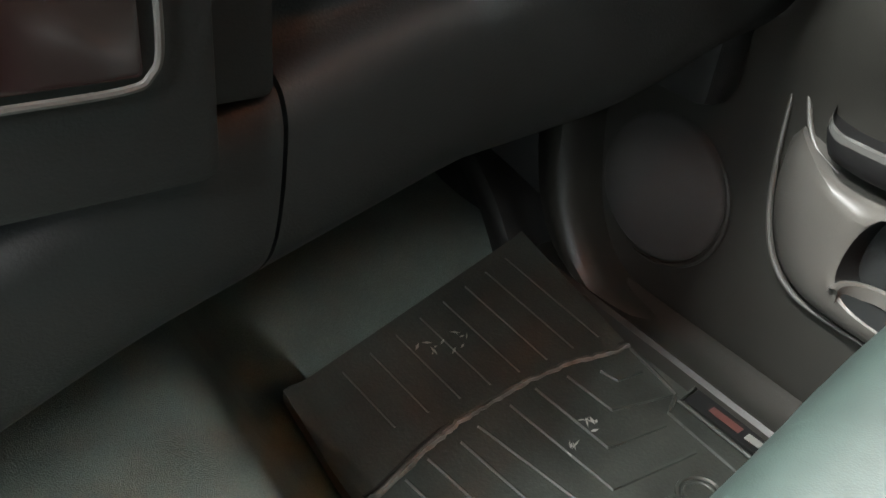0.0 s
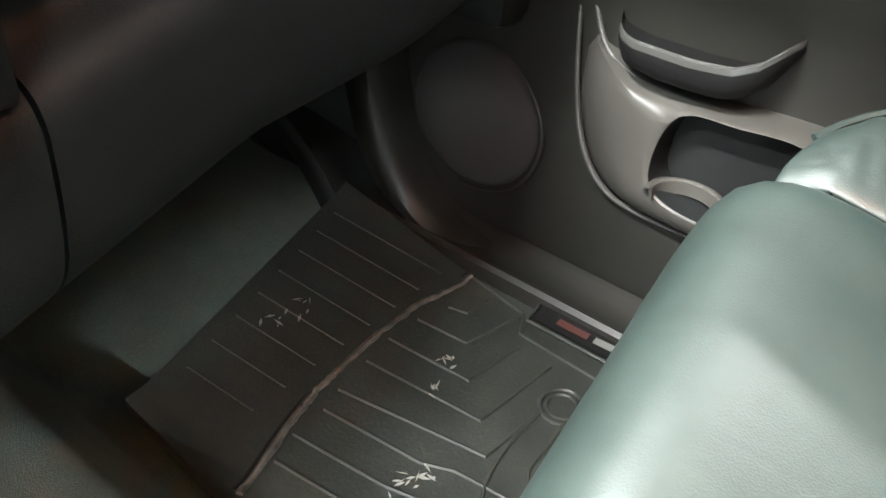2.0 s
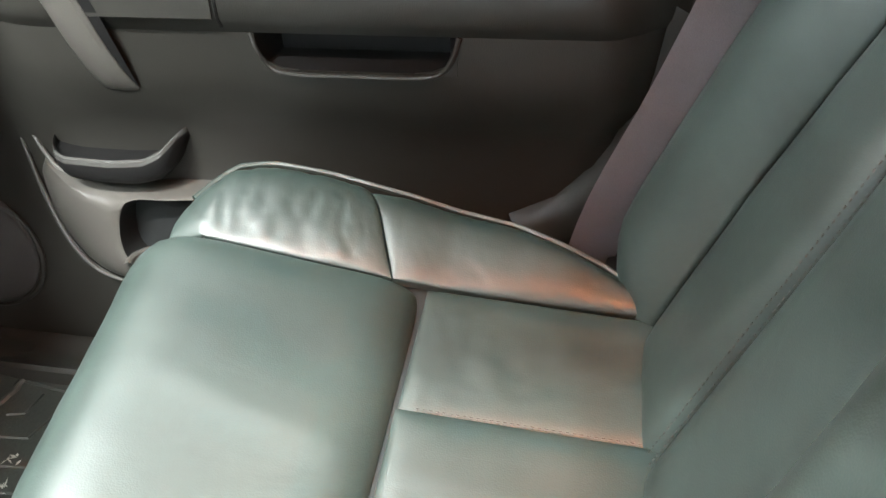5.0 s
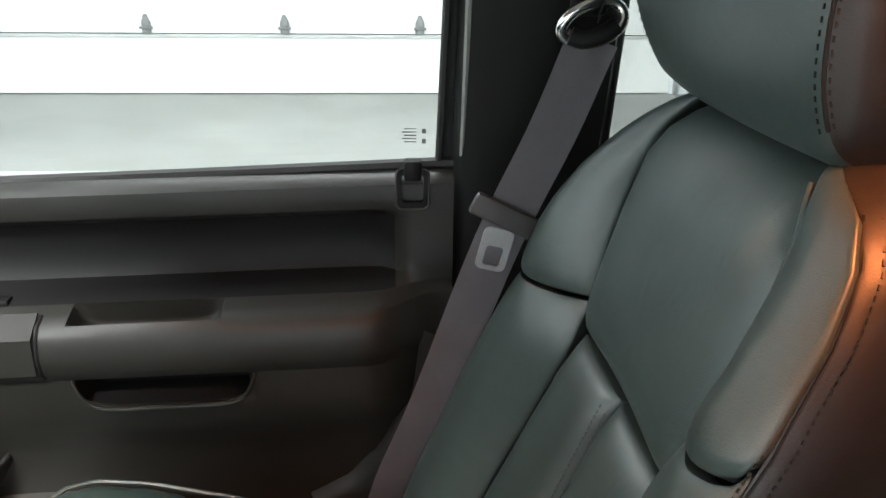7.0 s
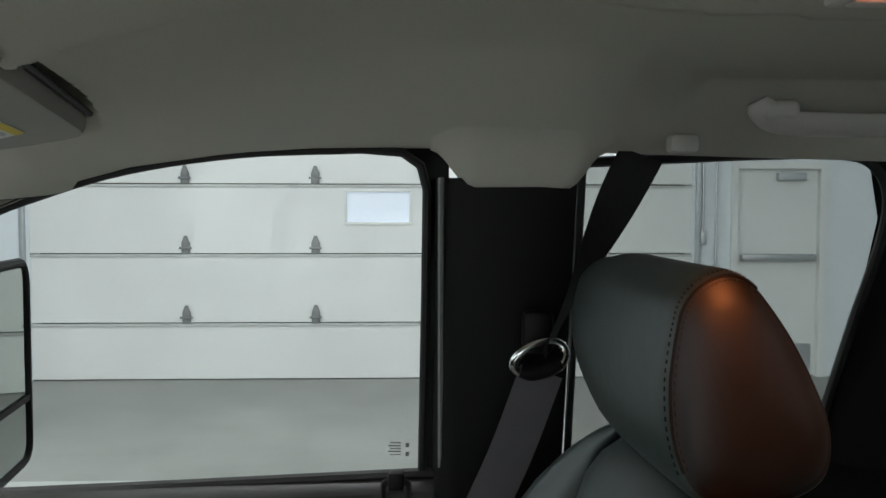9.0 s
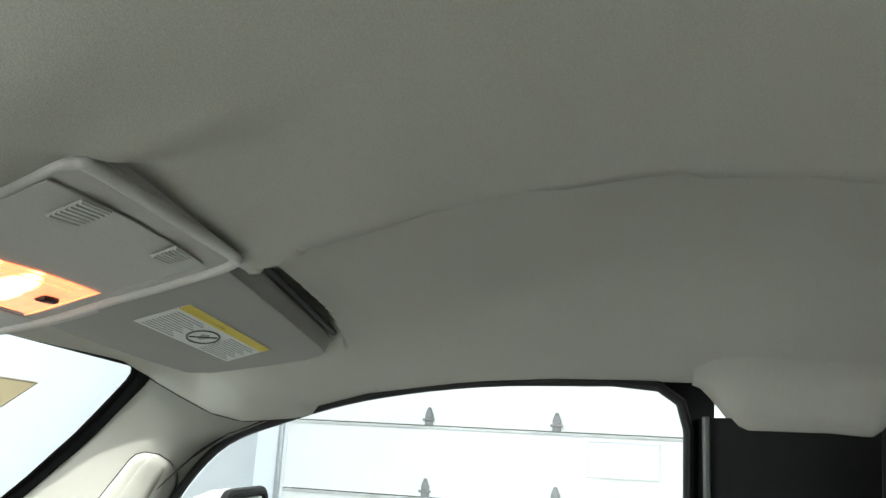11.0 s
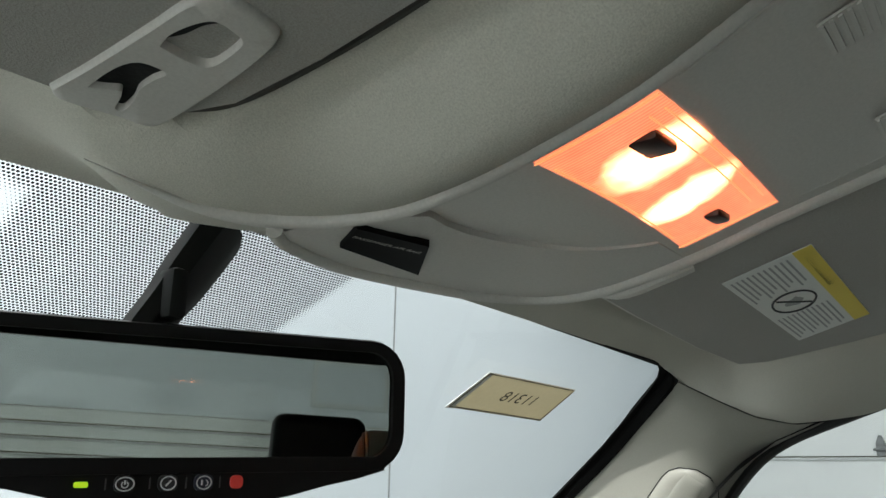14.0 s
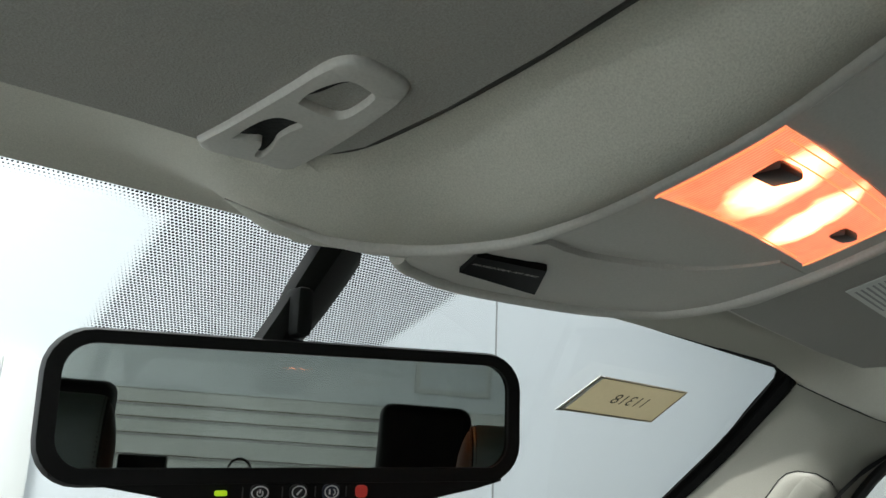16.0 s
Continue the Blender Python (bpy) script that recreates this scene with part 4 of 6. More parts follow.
# switch plate and its seam at the front of the armrest
sp = part("switch_plate", slab([at_door(0.456, 11) + Vector((0, 0, 0.004)), at_door(0.456, 13) + Vector((-0.003, 0, 0.003)), at_door(0.456, 15) + Vector((-0.003, 0, 0)), at_door(0.60, 15) + Vector((-0.003, 0, 0)), at_door(0.60, 13) + Vector((-0.003, 0, 0.003)), at_door(0.60, 11) + Vector((0, 0, 0.004))], 0.003), TRIM, arm_ob, "grey switch plate", smooth=False)
part("switch", box(0.735, 0.755, 0.50, 0.53, 0.657, 0.668, 0.003), BLACK, sp, "black window switch")
part("switch", box(0.735, 0.755, 0.55, 0.58, 0.655, 0.666, 0.003), BLACK, sp, "black window switch")
part("arm_seam", tube([at_door(0.452, k) + Vector((-0.0005, 0, 0)) for k in range(11, 17)], 0.002, 5), BLACK, arm_ob)
# slanted pull strap ahead of the armrest
STRAP = spline([(0.694, 0.652, 0.665), (0.674, 0.633, 0.628), (0.674, 0.622, 0.604), (0.682, 0.609, 0.560), (0.694, 0.600, 0.525), (0.707, 0.5945, 0.502), (0.722, 0.592, 0.490)], 24)
part("pull_strap", sheet([[p + Vector((dx, dy, 0)) for dx, dy in ((0.012, 0.0230), (0.002, 0.0215), (-0.002, 0.017), (-0.003, 0.0), (-0.002, -0.017), (0.002, -0.0215), (0.012, -0.0230))] for p in STRAP]), TRIM_LIGHT, d1, "sloping taupe pull handle")
# a flat black strip stands for the shade behind the handle
part("strap_gap_shade", sheet([[p + Vector((0.003, -0.022, 0)), p + Vector((0.003, -0.022 - 0.014 * smooth(23, 8, k), 0))] for k, p in enumerate(STRAP)]), BLACK, d1, "black strip for the shade behind the pull handle")
# map pocket with bottle holder
def by_angle(loop, centre, n):
    """Even angles round a centre on a closed outline of (y, z)."""
    dense = [(p.x, p.y) for p in spline([(a, b, 0) for a, b in loop + loop[:1]], 200)]
    out = []
    for k in range(n):
        a = 2 * math.pi * k / n
        d = (math.cos(a), math.sin(a))
        out.append(max(dense, key=lambda q: ((q[0] - centre[0]) * d[0] + (q[1] - centre[1]) * d[1]) / math.hypot(q[0] - centre[0], q[1] - centre[1])))
    return out


POCKET_C = (0.585, 0.285)
po = by_angle([(0.772, 0.350), (0.767, 0.288), (0.743, 0.228), (0.707, 0.196), (0.660, 0.186), (0.582, 0.184), (0.50, 0.186), (0.42, 0.20), (0.395, 0.24), (0.392, 0.30), (0.40, 0.345), (0.517, 0.352), (0.642, 0.345), (0.72, 0.352), (0.755, 0.372)], POCKET_C, 72)
ph = by_angle([(0.634, 0.333), (0.647, 0.310), (0.653, 0.274), (0.648, 0.246), (0.624, 0.230), (0.576, 0.225), (0.50, 0.227), (0.462, 0.237), (0.45, 0.285), (0.46, 0.330), (0.515, 0.347), (0.576, 0.343), (0.615, 0.341)], POCKET_C, 72)
prow_ = []
for s_, x_ in ((0.0, 0.772), (0.04, 0.762), (0.16, 0.752), (0.38, 0.738), (0.65, 0.729), (0.88, 0.725), (0.96, 0.7245), (1.0, 0.727)):
    prow_.append([(x_, a[0] + (b[0] - a[0]) * s_, a[1] + (b[1] - a[1]) * s_) for a, b in zip(po, ph)])
mp = part("map_pocket", sheet(prow_, closed_v=True), TRIM_LIGHT, d1, "taupe moulded map pocket with a bottle holder")
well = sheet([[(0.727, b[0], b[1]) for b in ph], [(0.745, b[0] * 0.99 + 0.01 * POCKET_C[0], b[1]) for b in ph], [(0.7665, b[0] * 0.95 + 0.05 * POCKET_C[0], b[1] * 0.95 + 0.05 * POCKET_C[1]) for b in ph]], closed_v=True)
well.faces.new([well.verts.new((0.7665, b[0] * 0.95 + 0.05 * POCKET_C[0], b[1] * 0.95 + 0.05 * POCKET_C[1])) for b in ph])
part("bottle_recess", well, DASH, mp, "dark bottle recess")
arc = [math.pi * (-0.62 + 1.24 * k / 30) for k in range(31)]
cup = sheet([[(0.728 + rx_ * math.cos(a), 0.606 + ry_ * math.sin(a), z_) for a in arc] for rx_, ry_, z_ in ((0.0385, 0.046, 0.243), (0.0380, 0.044, 0.248), (0.034, 0.039, 0.249), (0.031, 0.036, 0.247), (0.030, 0.034, 0.232))])
part("bottle_ring", cup, TRIM_LIGHT, mp, "pale rim of the bottle ring")
part("edge_ridge", tube(spline([(0.770, 0.789, 0.445), (0.766, 0.784, 0.385), (0.764, 0.769, 0.290), (0.760, 0.744, 0.228), (0.758, 0.707, 0.194), (0.757, 0.655, 0.184), (0.760, 0.58, 0.181)], 40), [0.001 + 0.0028 * math.sin(math.pi * k / 39) for k in range(40)], 8), TRIM_LIGHT, mp)
part("edge_ridge", tube(spline([(0.770, 0.789, 0.445), (0.766, 0.768, 0.405), (0.762, 0.752, 0.375), (0.757, 0.732, 0.356), (0.750, 0.70, 0.347)], 24), [0.001 + 0.0022 * math.sin(math.pi * k / 23) for k in range(24)], 8), TRIM_LIGHT, mp)
# small tray with a polished black lip above the pocket
TRAY_OUT = [(0.542, 0.004), (0.548, 0.024), (0.556, 0.040), (0.570, 0.050), (0.592, 0.056), (0.64, 0.058), (0.695, 0.056), (0.712, 0.048), (0.724, 0.032), (0.732, 0.012), (0.736, 0.002)]
TRAY_TOP = [(0.542, 0.437), (0.552, 0.430), (0.571, 0.412), (0.592, 0.402), (0.631, 0.398), (0.70, 0.398), (0.721, 0.402), (0.736, 0.408)]
TRAY_LOW = [(0.542, 0.424), (0.550, 0.409), (0.564, 0.382), (0.585, 0.364), (0.607, 0.357), (0.665, 0.356), (0.705, 0.361), (0.723, 0.377), (0.736, 0.398)]
trw = []
for k in range(37):
    y = 0.542 + 0.194 * (0.5 - 0.5 * math.cos(math.pi * k / 36))
    o_, zt, zb = lerp_table(TRAY_OUT, y), lerp_table(TRAY_TOP, y), lerp_table(TRAY_LOW, y)
    zm = 0.45 * zt + 0.55 * zb
    trw.append([(0.773, y, zb + 0.004), (0.771 - o_ * 0.5, y, zb), (0.771 - o_ * 0.86, y, zb + 0.2 * (zt - zb)), (0.771 - o_ * 0.97, y, zm), (0.771 - o_, y, zt - 0.008), (0.771 - o_ * 0.985, y, zt - 0.002), (0.771 - o_ * 0.93, y, zt), (0.771 - o_ * 0.84, y, zt - 0.001), (0.771 - o_ * 0.76, y, zt - 0.009), (0.773, y, zt - 0.010)])
ty = part("door_tray", sheet(trw), BLACK, d1, "glossy black tray lip on the lower door")
# the lip's highlight is a lighter, glossier strip laid over the black
part("tray_rim_sheen", sheet([[Vector(q) + Vector((-0.0006, 0, 0.0006)) for q in r[4:7]] for r in trw[3:34]]), plain("rim_sheen_black", (0.05, 0.05, 0.047), 0.22), ty, "polished edge with its highlight in the colour")
part("tray_mould_line", tube(spline([(0.770, 0.684, 0.405), (0.770, 0.682, 0.424), (0.770, 0.675, 0.430), (0.770, 0.628, 0.430), (0.770, 0.620, 0.425), (0.770, 0.616, 0.412)], 24), 0.0012, 5), TRIM_LIGHT, d1)
# speaker
sk = part("speaker_grille", lathe([(0.0, 0.002), (0.05, 0.0025), (0.092, 0.002), (0.097, -0.002), (0.10, -0.01)], 40, pose(0.764, 0.912, 0.215, 0, -90, 0)), material("speaker_cloth", (0.03, 0.028, 0.026), 0.9, grain=1200, bump=0.8), d1, "round dark speaker grille")
part("speaker_ring", tube([(0.764, 0.912 + 0.104 * math.cos(a), 0.215 + 0.102 * math.sin(a)) for a in [math.pi * (0.75 + 0.8 * k / 30) for k in range(31)]], [0.001 + 0.004 * math.sin(math.pi * k / 30) for k in range(31)], 8), TRIM, d1, "raised edge of the speaker")
# lock / grip at the rear of the sill
lk = part("lock_bezel", bmesh.new(), BLACK, d1, "black lock knob bezel")
bm = bmesh.new()
ro = rounded(0.040, 0.052, 0.008)
ri = rounded(0.028, 0.036, 0.005)
sheet([[(0.760, 0.0 + a, 0.802 + b) for a, b in ro], [(0.755, 0.0 + a * 0.96, 0.802 + b * 0.96) for a, b in ro], [(0.755, a, 0.802 + b) for a, b in ri], [(0.772, a, 0.802 + b) for a, b in ri]], closed_v=True, bm=bm)
bm.to_mesh(lk.data)
bm.free()
part("lock_knob", box(0.750, 0.772, -0.011, 0.011, 0.812, 0.838, 0.004), BLACK, lk)
part("lock_rim", tube([(0.755, a * 1.02, 0.802 + b * 1.02) for a, b in ro + ro[:1]], 0.0012, 5, caps=False), TRIM_LIGHT, lk)
# window: glass, run channel, frame
lt = []
for y, z in ((0.0, 0.62), (0.006, 0.54), (0.02, 0.47), (0.045, 0.41), (0.085, 0.365), (0.14, 0.335)):
    lt.append([(0.766, y + 0.006, z + 0.006), (0.752, y, z), (0.745, y - 0.016, z - 0.010), (0.748, y - 0.045, z - 0.025), (0.77, y - 0.06, z - 0.03)])
part("rear_edge_trim", sheet(lt), TRIM, d1, "pale curved rear edge of the door trim")
WIN = [(0.813, 0.70, 0.808), (0.770, 0.655, 0.93), (0.735, 0.622, 1.05), (0.717, 0.598, 1.107), (0.699, 0.53, 1.178), (0.688, 0.44, 1.215), (0.679, 0.33, 1.246), (0.672, 0.19, 1.266), (0.669, 0.04, 1.272), (0.670, -0.01, 1.268), (0.674, -0.033, 1.252), (0.683, -0.041, 1.222), (0.72, -0.040, 1.10), (0.806, -0.036, 0.808)]
wo = spline(WIN[:9], 40) + [Vector(q) for q in WIN[9:]]
gl = part("window_glass", bmesh.new(), GLASS, d1, "clear side window glass")
bm = bmesh.new()
bm.faces.new([bm.verts.new(p + Vector((0.012, 0, 0))) for p in wo])
bmesh.ops.triangulate(bm, faces=bm.faces)
bm.to_mesh(gl.data)
bm.free()
gl.visible_shadow = False
part("window_seal", tube([p + Vector((0, 0, 0.004)) for p in wo], 0.006, 8), RUBBER, d1, "black rubber glass run")
part("sill_seal", tube([(0.808, 0.70, 0.791), (0.808, 0.3, 0.805), (0.803, -0.036, 0.820), (0.800, -0.056, 0.821)], 0.009, 8), RUBBER, d1, "black sill wiper seal")
outer = [p + Vector((0.012, 0, 0.006)) for p in wo]
far = [Vector((p.x + 0.03, p.y + (0.05 if p.y > 0.5 else -0.03 if p.y < 0 else 0), p.z + (0.05 if p.z > 1.0 else 0))) for p in wo]
part("window_frame", sheet([outer, far]), BLACK, d1)
et = bmesh.new()
for k in range(5):
    box(0.792, 0.7925, -0.006, 0.009 + 0.003 * (k % 2), 0.868 - 0.0042 * k, 0.8695 - 0.0042 * k, bm=et)
box(0.790, 0.7905, -0.018, -0.013, 0.863, 0.869, bm=et)
box(0.790, 0.7905, -0.018, -0.013, 0.850, 0.856, bm=et)
part("glass_etching", et, plain("grey_etching", (0.2, 0.2, 0.2), 0.7), gl, "tiny dark maker's etching on the glass", smooth=False)
part("door_skin", sheet([[(0.83, y, 0.785), (0.87, y, 0.6), (0.88, y, 0.3), (0.84, y, 0.0)] for y in (1.15, 0.5, -0.06)]), SKIN_GREY, d1)

# ---- B-pillar, rear door and belt ----
bp = thing("trim_pillar", "black plastic pillar trim behind the front door", "trim", kind="structure")
prow = []
for k in range(13):
    z = 0.10 + 1.14 * k / 12
    x = lerp_table([(0.1, 0.78), (0.6, 0.775), (0.85, 0.755), (1.25, 0.655)], z)
    prow.append([(x + 0.05, -0.052, z), (x + 0.012, -0.056, z), (x, -0.066, z), (x - 0.008, -0.085, z), (x - 0.010, -0.18, z), (x - 0.004, -0.228, z), (x + 0.03, -0.236, z)])
part("pillar_cover", sheet(prow), BLACK, bp)
part("pillar_edge", tube([(0.765, -0.062, 0.84), (0.71, -0.060, 1.05), (0.655, -0.058, 1.24)], 0.004, 6), material("grey_edge", (0.2, 0.2, 0.19), 0.4), bp, "grey weatherstrip line")
part("pillar_cover_low", sheet([[(0.775, -0.05, 0.06), (0.765, -0.10, 0.06), (0.765, -0.32, 0.06)], [(0.775, -0.05, 0.5), (0.76, -0.10, 0.5), (0.76, -0.32, 0.5)]]), BLACK, bp)

d2 = thing("door_2", "rear access door with a small fixed window", "car door", kind="structure")
RW = [(0.70, -0.243, 1.262)] + [tuple(q) for q in spline([(0.70, -0.45, 1.272), (0.70, -0.585, 1.274), (0.702, -0.634, 1.257), (0.708, -0.656, 1.215), (0.72, -0.652, 1.15), (0.745, -0.634, 1.05)], 16)] + [(0.775, -0.612, 0.92), (0.785, -0.60, 0.84), (0.785, -0.243, 0.84)]
rw = [Vector(p) for p in RW]
part("window_seal", tube(rw + rw[:1], 0.007, 8), RUBBER, d2)
rg = part("window_glass", slab([Vector(p) + Vector((0.01, 0, 0)) for p in RW], 0.004, (1, 0, 0)), GLASS, d2, "clear rear side glass", smooth=False)
rg.visible_shadow = False
part("door_panel", sheet([[(0.785, y, 0.84), (0.765, y, 0.80), (0.765, y, 0.5), (0.775, y, 0.08)] for y in (-0.235, -0.45, -0.64, -1.0)]), BLACK, d2)
cp = thing("trim_rear_pillar", "black rear corner trim of the cab", "trim", kind="structure")
part("corner_cover", sheet([[(0.72, -0.635, 1.27), (0.73, -0.655, 1.19), (0.755, -0.64, 1.05), (0.79, -0.605, 0.84)], [(0.69, -0.66, 1.27), (0.70, -0.68, 1.19), (0.72, -0.68, 1.05), (0.74, -0.66, 0.84)], [(0.66, -1.16, 1.25), (0.68, -1.18, 1.15), (0.69, -1.2, 1.0), (0.70, -1.22, 0.84)]]), BLACK, cp)

sb = thing("seat_belt", "grey seat belt webbing with a chromed guide ring and latch plate", "seat belt")


def webbing(points, width, across, name, mat=BELT, label=""):
    rows_ = []
    for p, w in zip(points, across):
        a = Vector(w).normalized() * width / 2
        rows_.append([Vector(p) - a, Vector(p) - a * 0.5, Vector(p), Vector(p) + a * 0.5, Vector(p) + a])
    bm = sheet(rows_)
    r = bmesh.ops.solidify(bm, geom=list(bm.faces), thickness=0.0018)
    return part(name, bm, mat, sb, label)


low_pts = spline([(0.642, -0.183, 1.000), (0.645, -0.147, 0.90), (0.648, -0.108, 0.81), (0.652, -0.075, 0.72), (0.662, -0.02, 0.55), (0.69, 0.03, 0.40), (0.715, 0.06, 0.25)], 24)
webbing(low_pts, 0.056, [(0.05, -1, -0.35)] * 24, "webbing_lower")
# the upper run's shade is put into a darker copy of the belt's grey
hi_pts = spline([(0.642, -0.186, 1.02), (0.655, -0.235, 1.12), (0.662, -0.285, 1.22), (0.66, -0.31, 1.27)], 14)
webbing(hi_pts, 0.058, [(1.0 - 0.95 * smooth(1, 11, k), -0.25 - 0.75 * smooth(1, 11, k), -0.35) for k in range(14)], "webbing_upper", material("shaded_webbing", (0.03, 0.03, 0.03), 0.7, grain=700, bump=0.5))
dr = bmesh.new()
ringp = [(0.640 + 0.004 * math.sin(2 * a), -0.180 - 0.032 * math.cos(a) - 0.004 * math.sin(a), 1.016 + 0.021 * math.sin(a) + 0.004 * math.cos(a)) for a in [2 * math.pi * k / 32 for k in range(33)]]
tube(ringp, 0.0062, 10, bm=dr, caps=False)
part("guide_ring", dr, CHROME, sb, "chromed guide ring")
part("ring_sleeve", tube(spline([(0.632, -0.156, 1.004), (0.630, -0.170, 1.000), (0.630, -0.190, 1.006), (0.632, -0.203, 1.014)], 12), 0.0095, 12), BLACK, sb, "black sleeve over the lower bar of the ring")
part("ring_bolt_cover", box(0.645, 0.67, -0.20, -0.16, 1.02, 1.075, 0.010), BLACK, sb)
part("latch_holder", box(-0.006, 0.006, -0.040, 0.040, -0.013, 0.013, 0.004, m=pose(0.640, -0.098, 0.806, 27, 0, 0)), material("dark_grey_plastic", (0.05, 0.046, 0.046), 0.5, grain=500), sb, "grey plastic latch holder")
tg = bmesh.new()
to = rounded(0.036, 0.052, 0.008)
ti = rounded(0.020, 0.024, 0.004)
M_ = pose(0.640, -0.088, 0.767, 14, 0, 0)
sheet([[M_ @ Vector((-0.002, a, b)) for a, b in to], [M_ @ Vector((-0.003, a * 0.96, b * 0.96)) for a, b in to], [M_ @ Vector((-0.003, a, b - 0.008)) for a, b in ti], [M_ @ Vector((0.0, a, b - 0.008)) for a, b in ti]], closed_v=True, bm=tg)
part("latch_plate", tg, material("satin_steel", (0.42, 0.41, 0.42), 0.35, 0.6, vary=0.05, grain=300, bump=0.03), sb, "steel latch plate")

# ---- exterior mirror ----
em = thing("side_mirror", "black towing mirror outside the passenger window", "car mirror")
mo = rounded(0.22, 0.36, 0.035)
M_ = pose(1.045, 0.665, 0.925, 90, 0, 8)
sheet_rows = [[M_ @ Vector((a, b, 0.0)) for a, b in mo], [M_ @ Vector((a * 1.03, b * 1.02, -0.03)) for a, b in mo], [M_ @ Vector((a * 0.8, b * 0.85, -0.10)) for a, b in mo]]
bm = sheet(sheet_rows, closed_v=True)
bm.faces.new([bm.verts.new(q) for q in sheet_rows[-1]])
part("housing", bm, WHITE_PAINT, em, "white painted mirror cap")
part("rim", tube(sheet_rows[0] + sheet_rows[0][:1], 0.008, 8, caps=False), BLACK, em)
for (z0, z1) in ((-0.06, 0.17), (-0.17, -0.075)):
    part("mirror_glass", slab([M_ @ Vector((a, b, 0.002)) for a, b in ((-0.10, z0), (0.10, z0), (0.10, z1), (-0.10, z1))], 0.003), MIRROR, em, "silvered mirror glass", smooth=False)
part("divider", box(-0.105, 0.105, -0.073, -0.062, -0.002, 0.006, m=M_), BLACK, em)
part("arm", tube([(0.86, 0.70, 0.84), (0.95, 0.70, 0.86)], 0.03, 10), BLACK, em)

# ---- roof lining ----
WTOP = [(-1.2, 1.25), (-0.6, 1.262), (-0.05, 1.276), (0.10, 1.274), (0.20, 1.268), (0.33, 1.250), (0.44, 1.220), (0.53, 1.185), (0.60, 1.12)]
ce = thing("ceiling_cab", "grey-beige fabric headliner of the cab", "headliner", kind="structure")


# left rim of the overhead console, to which the lining rolls down
L_RIM = [(-0.030, 0.208, 1.262), (-0.0275, 0.25, 1.246), (-0.0275, 0.285, 1.231), (-0.027, 0.325, 1.221), (-0.0235, 0.36, 1.217), (-0.0235, 0.394, 1.215), (-0.044, 0.425, 1.213), (-0.076, 0.442, 1.214), (-0.115, 0.447, 1.221)]
RIM_RUN = [(p.x, p.y, p.z) for p in spline(L_RIM[:-1] + [(-0.12, 0.452, 1.220), (-0.20, 0.458, 1.234), (-0.32, 0.462, 1.250)], 500)]
RIM_XYZ = np.array(RIM_RUN)


ROLL = 0.066
# inner edge of the driver's visor, where the lining is pressed up into a recess
VISOR_EDGE = [(0.19, -0.151), (0.202, -0.127), (0.215, -0.113), (0.236, -0.105), (0.265, -0.098), (0.31, -0.093), (0.35, -0.0905), (0.389, -0.0915), (0.405, -0.097), (0.416, -0.111)]
VISOR_FRONT = [(-0.53, 0.407), (-0.30, 0.432), (-0.16, 0.424), (-0.13, 0.424), (-0.11, 0.419)]


def dvz(x, y):
    return 1.236 - 0.07 * (y - 0.3)


def visor_rear(x):
    """y of the passenger visor's rear edge."""
    return 0.259 + 0.1443 * (x - 0.172)


def past_pillar(x, y):
    """Distance of a plan point beyond the joint with the pillar trim, on either side of the cab."""
    return (abs(x) - 0.597) * 0.822 + (y - 0.579) * 0.569


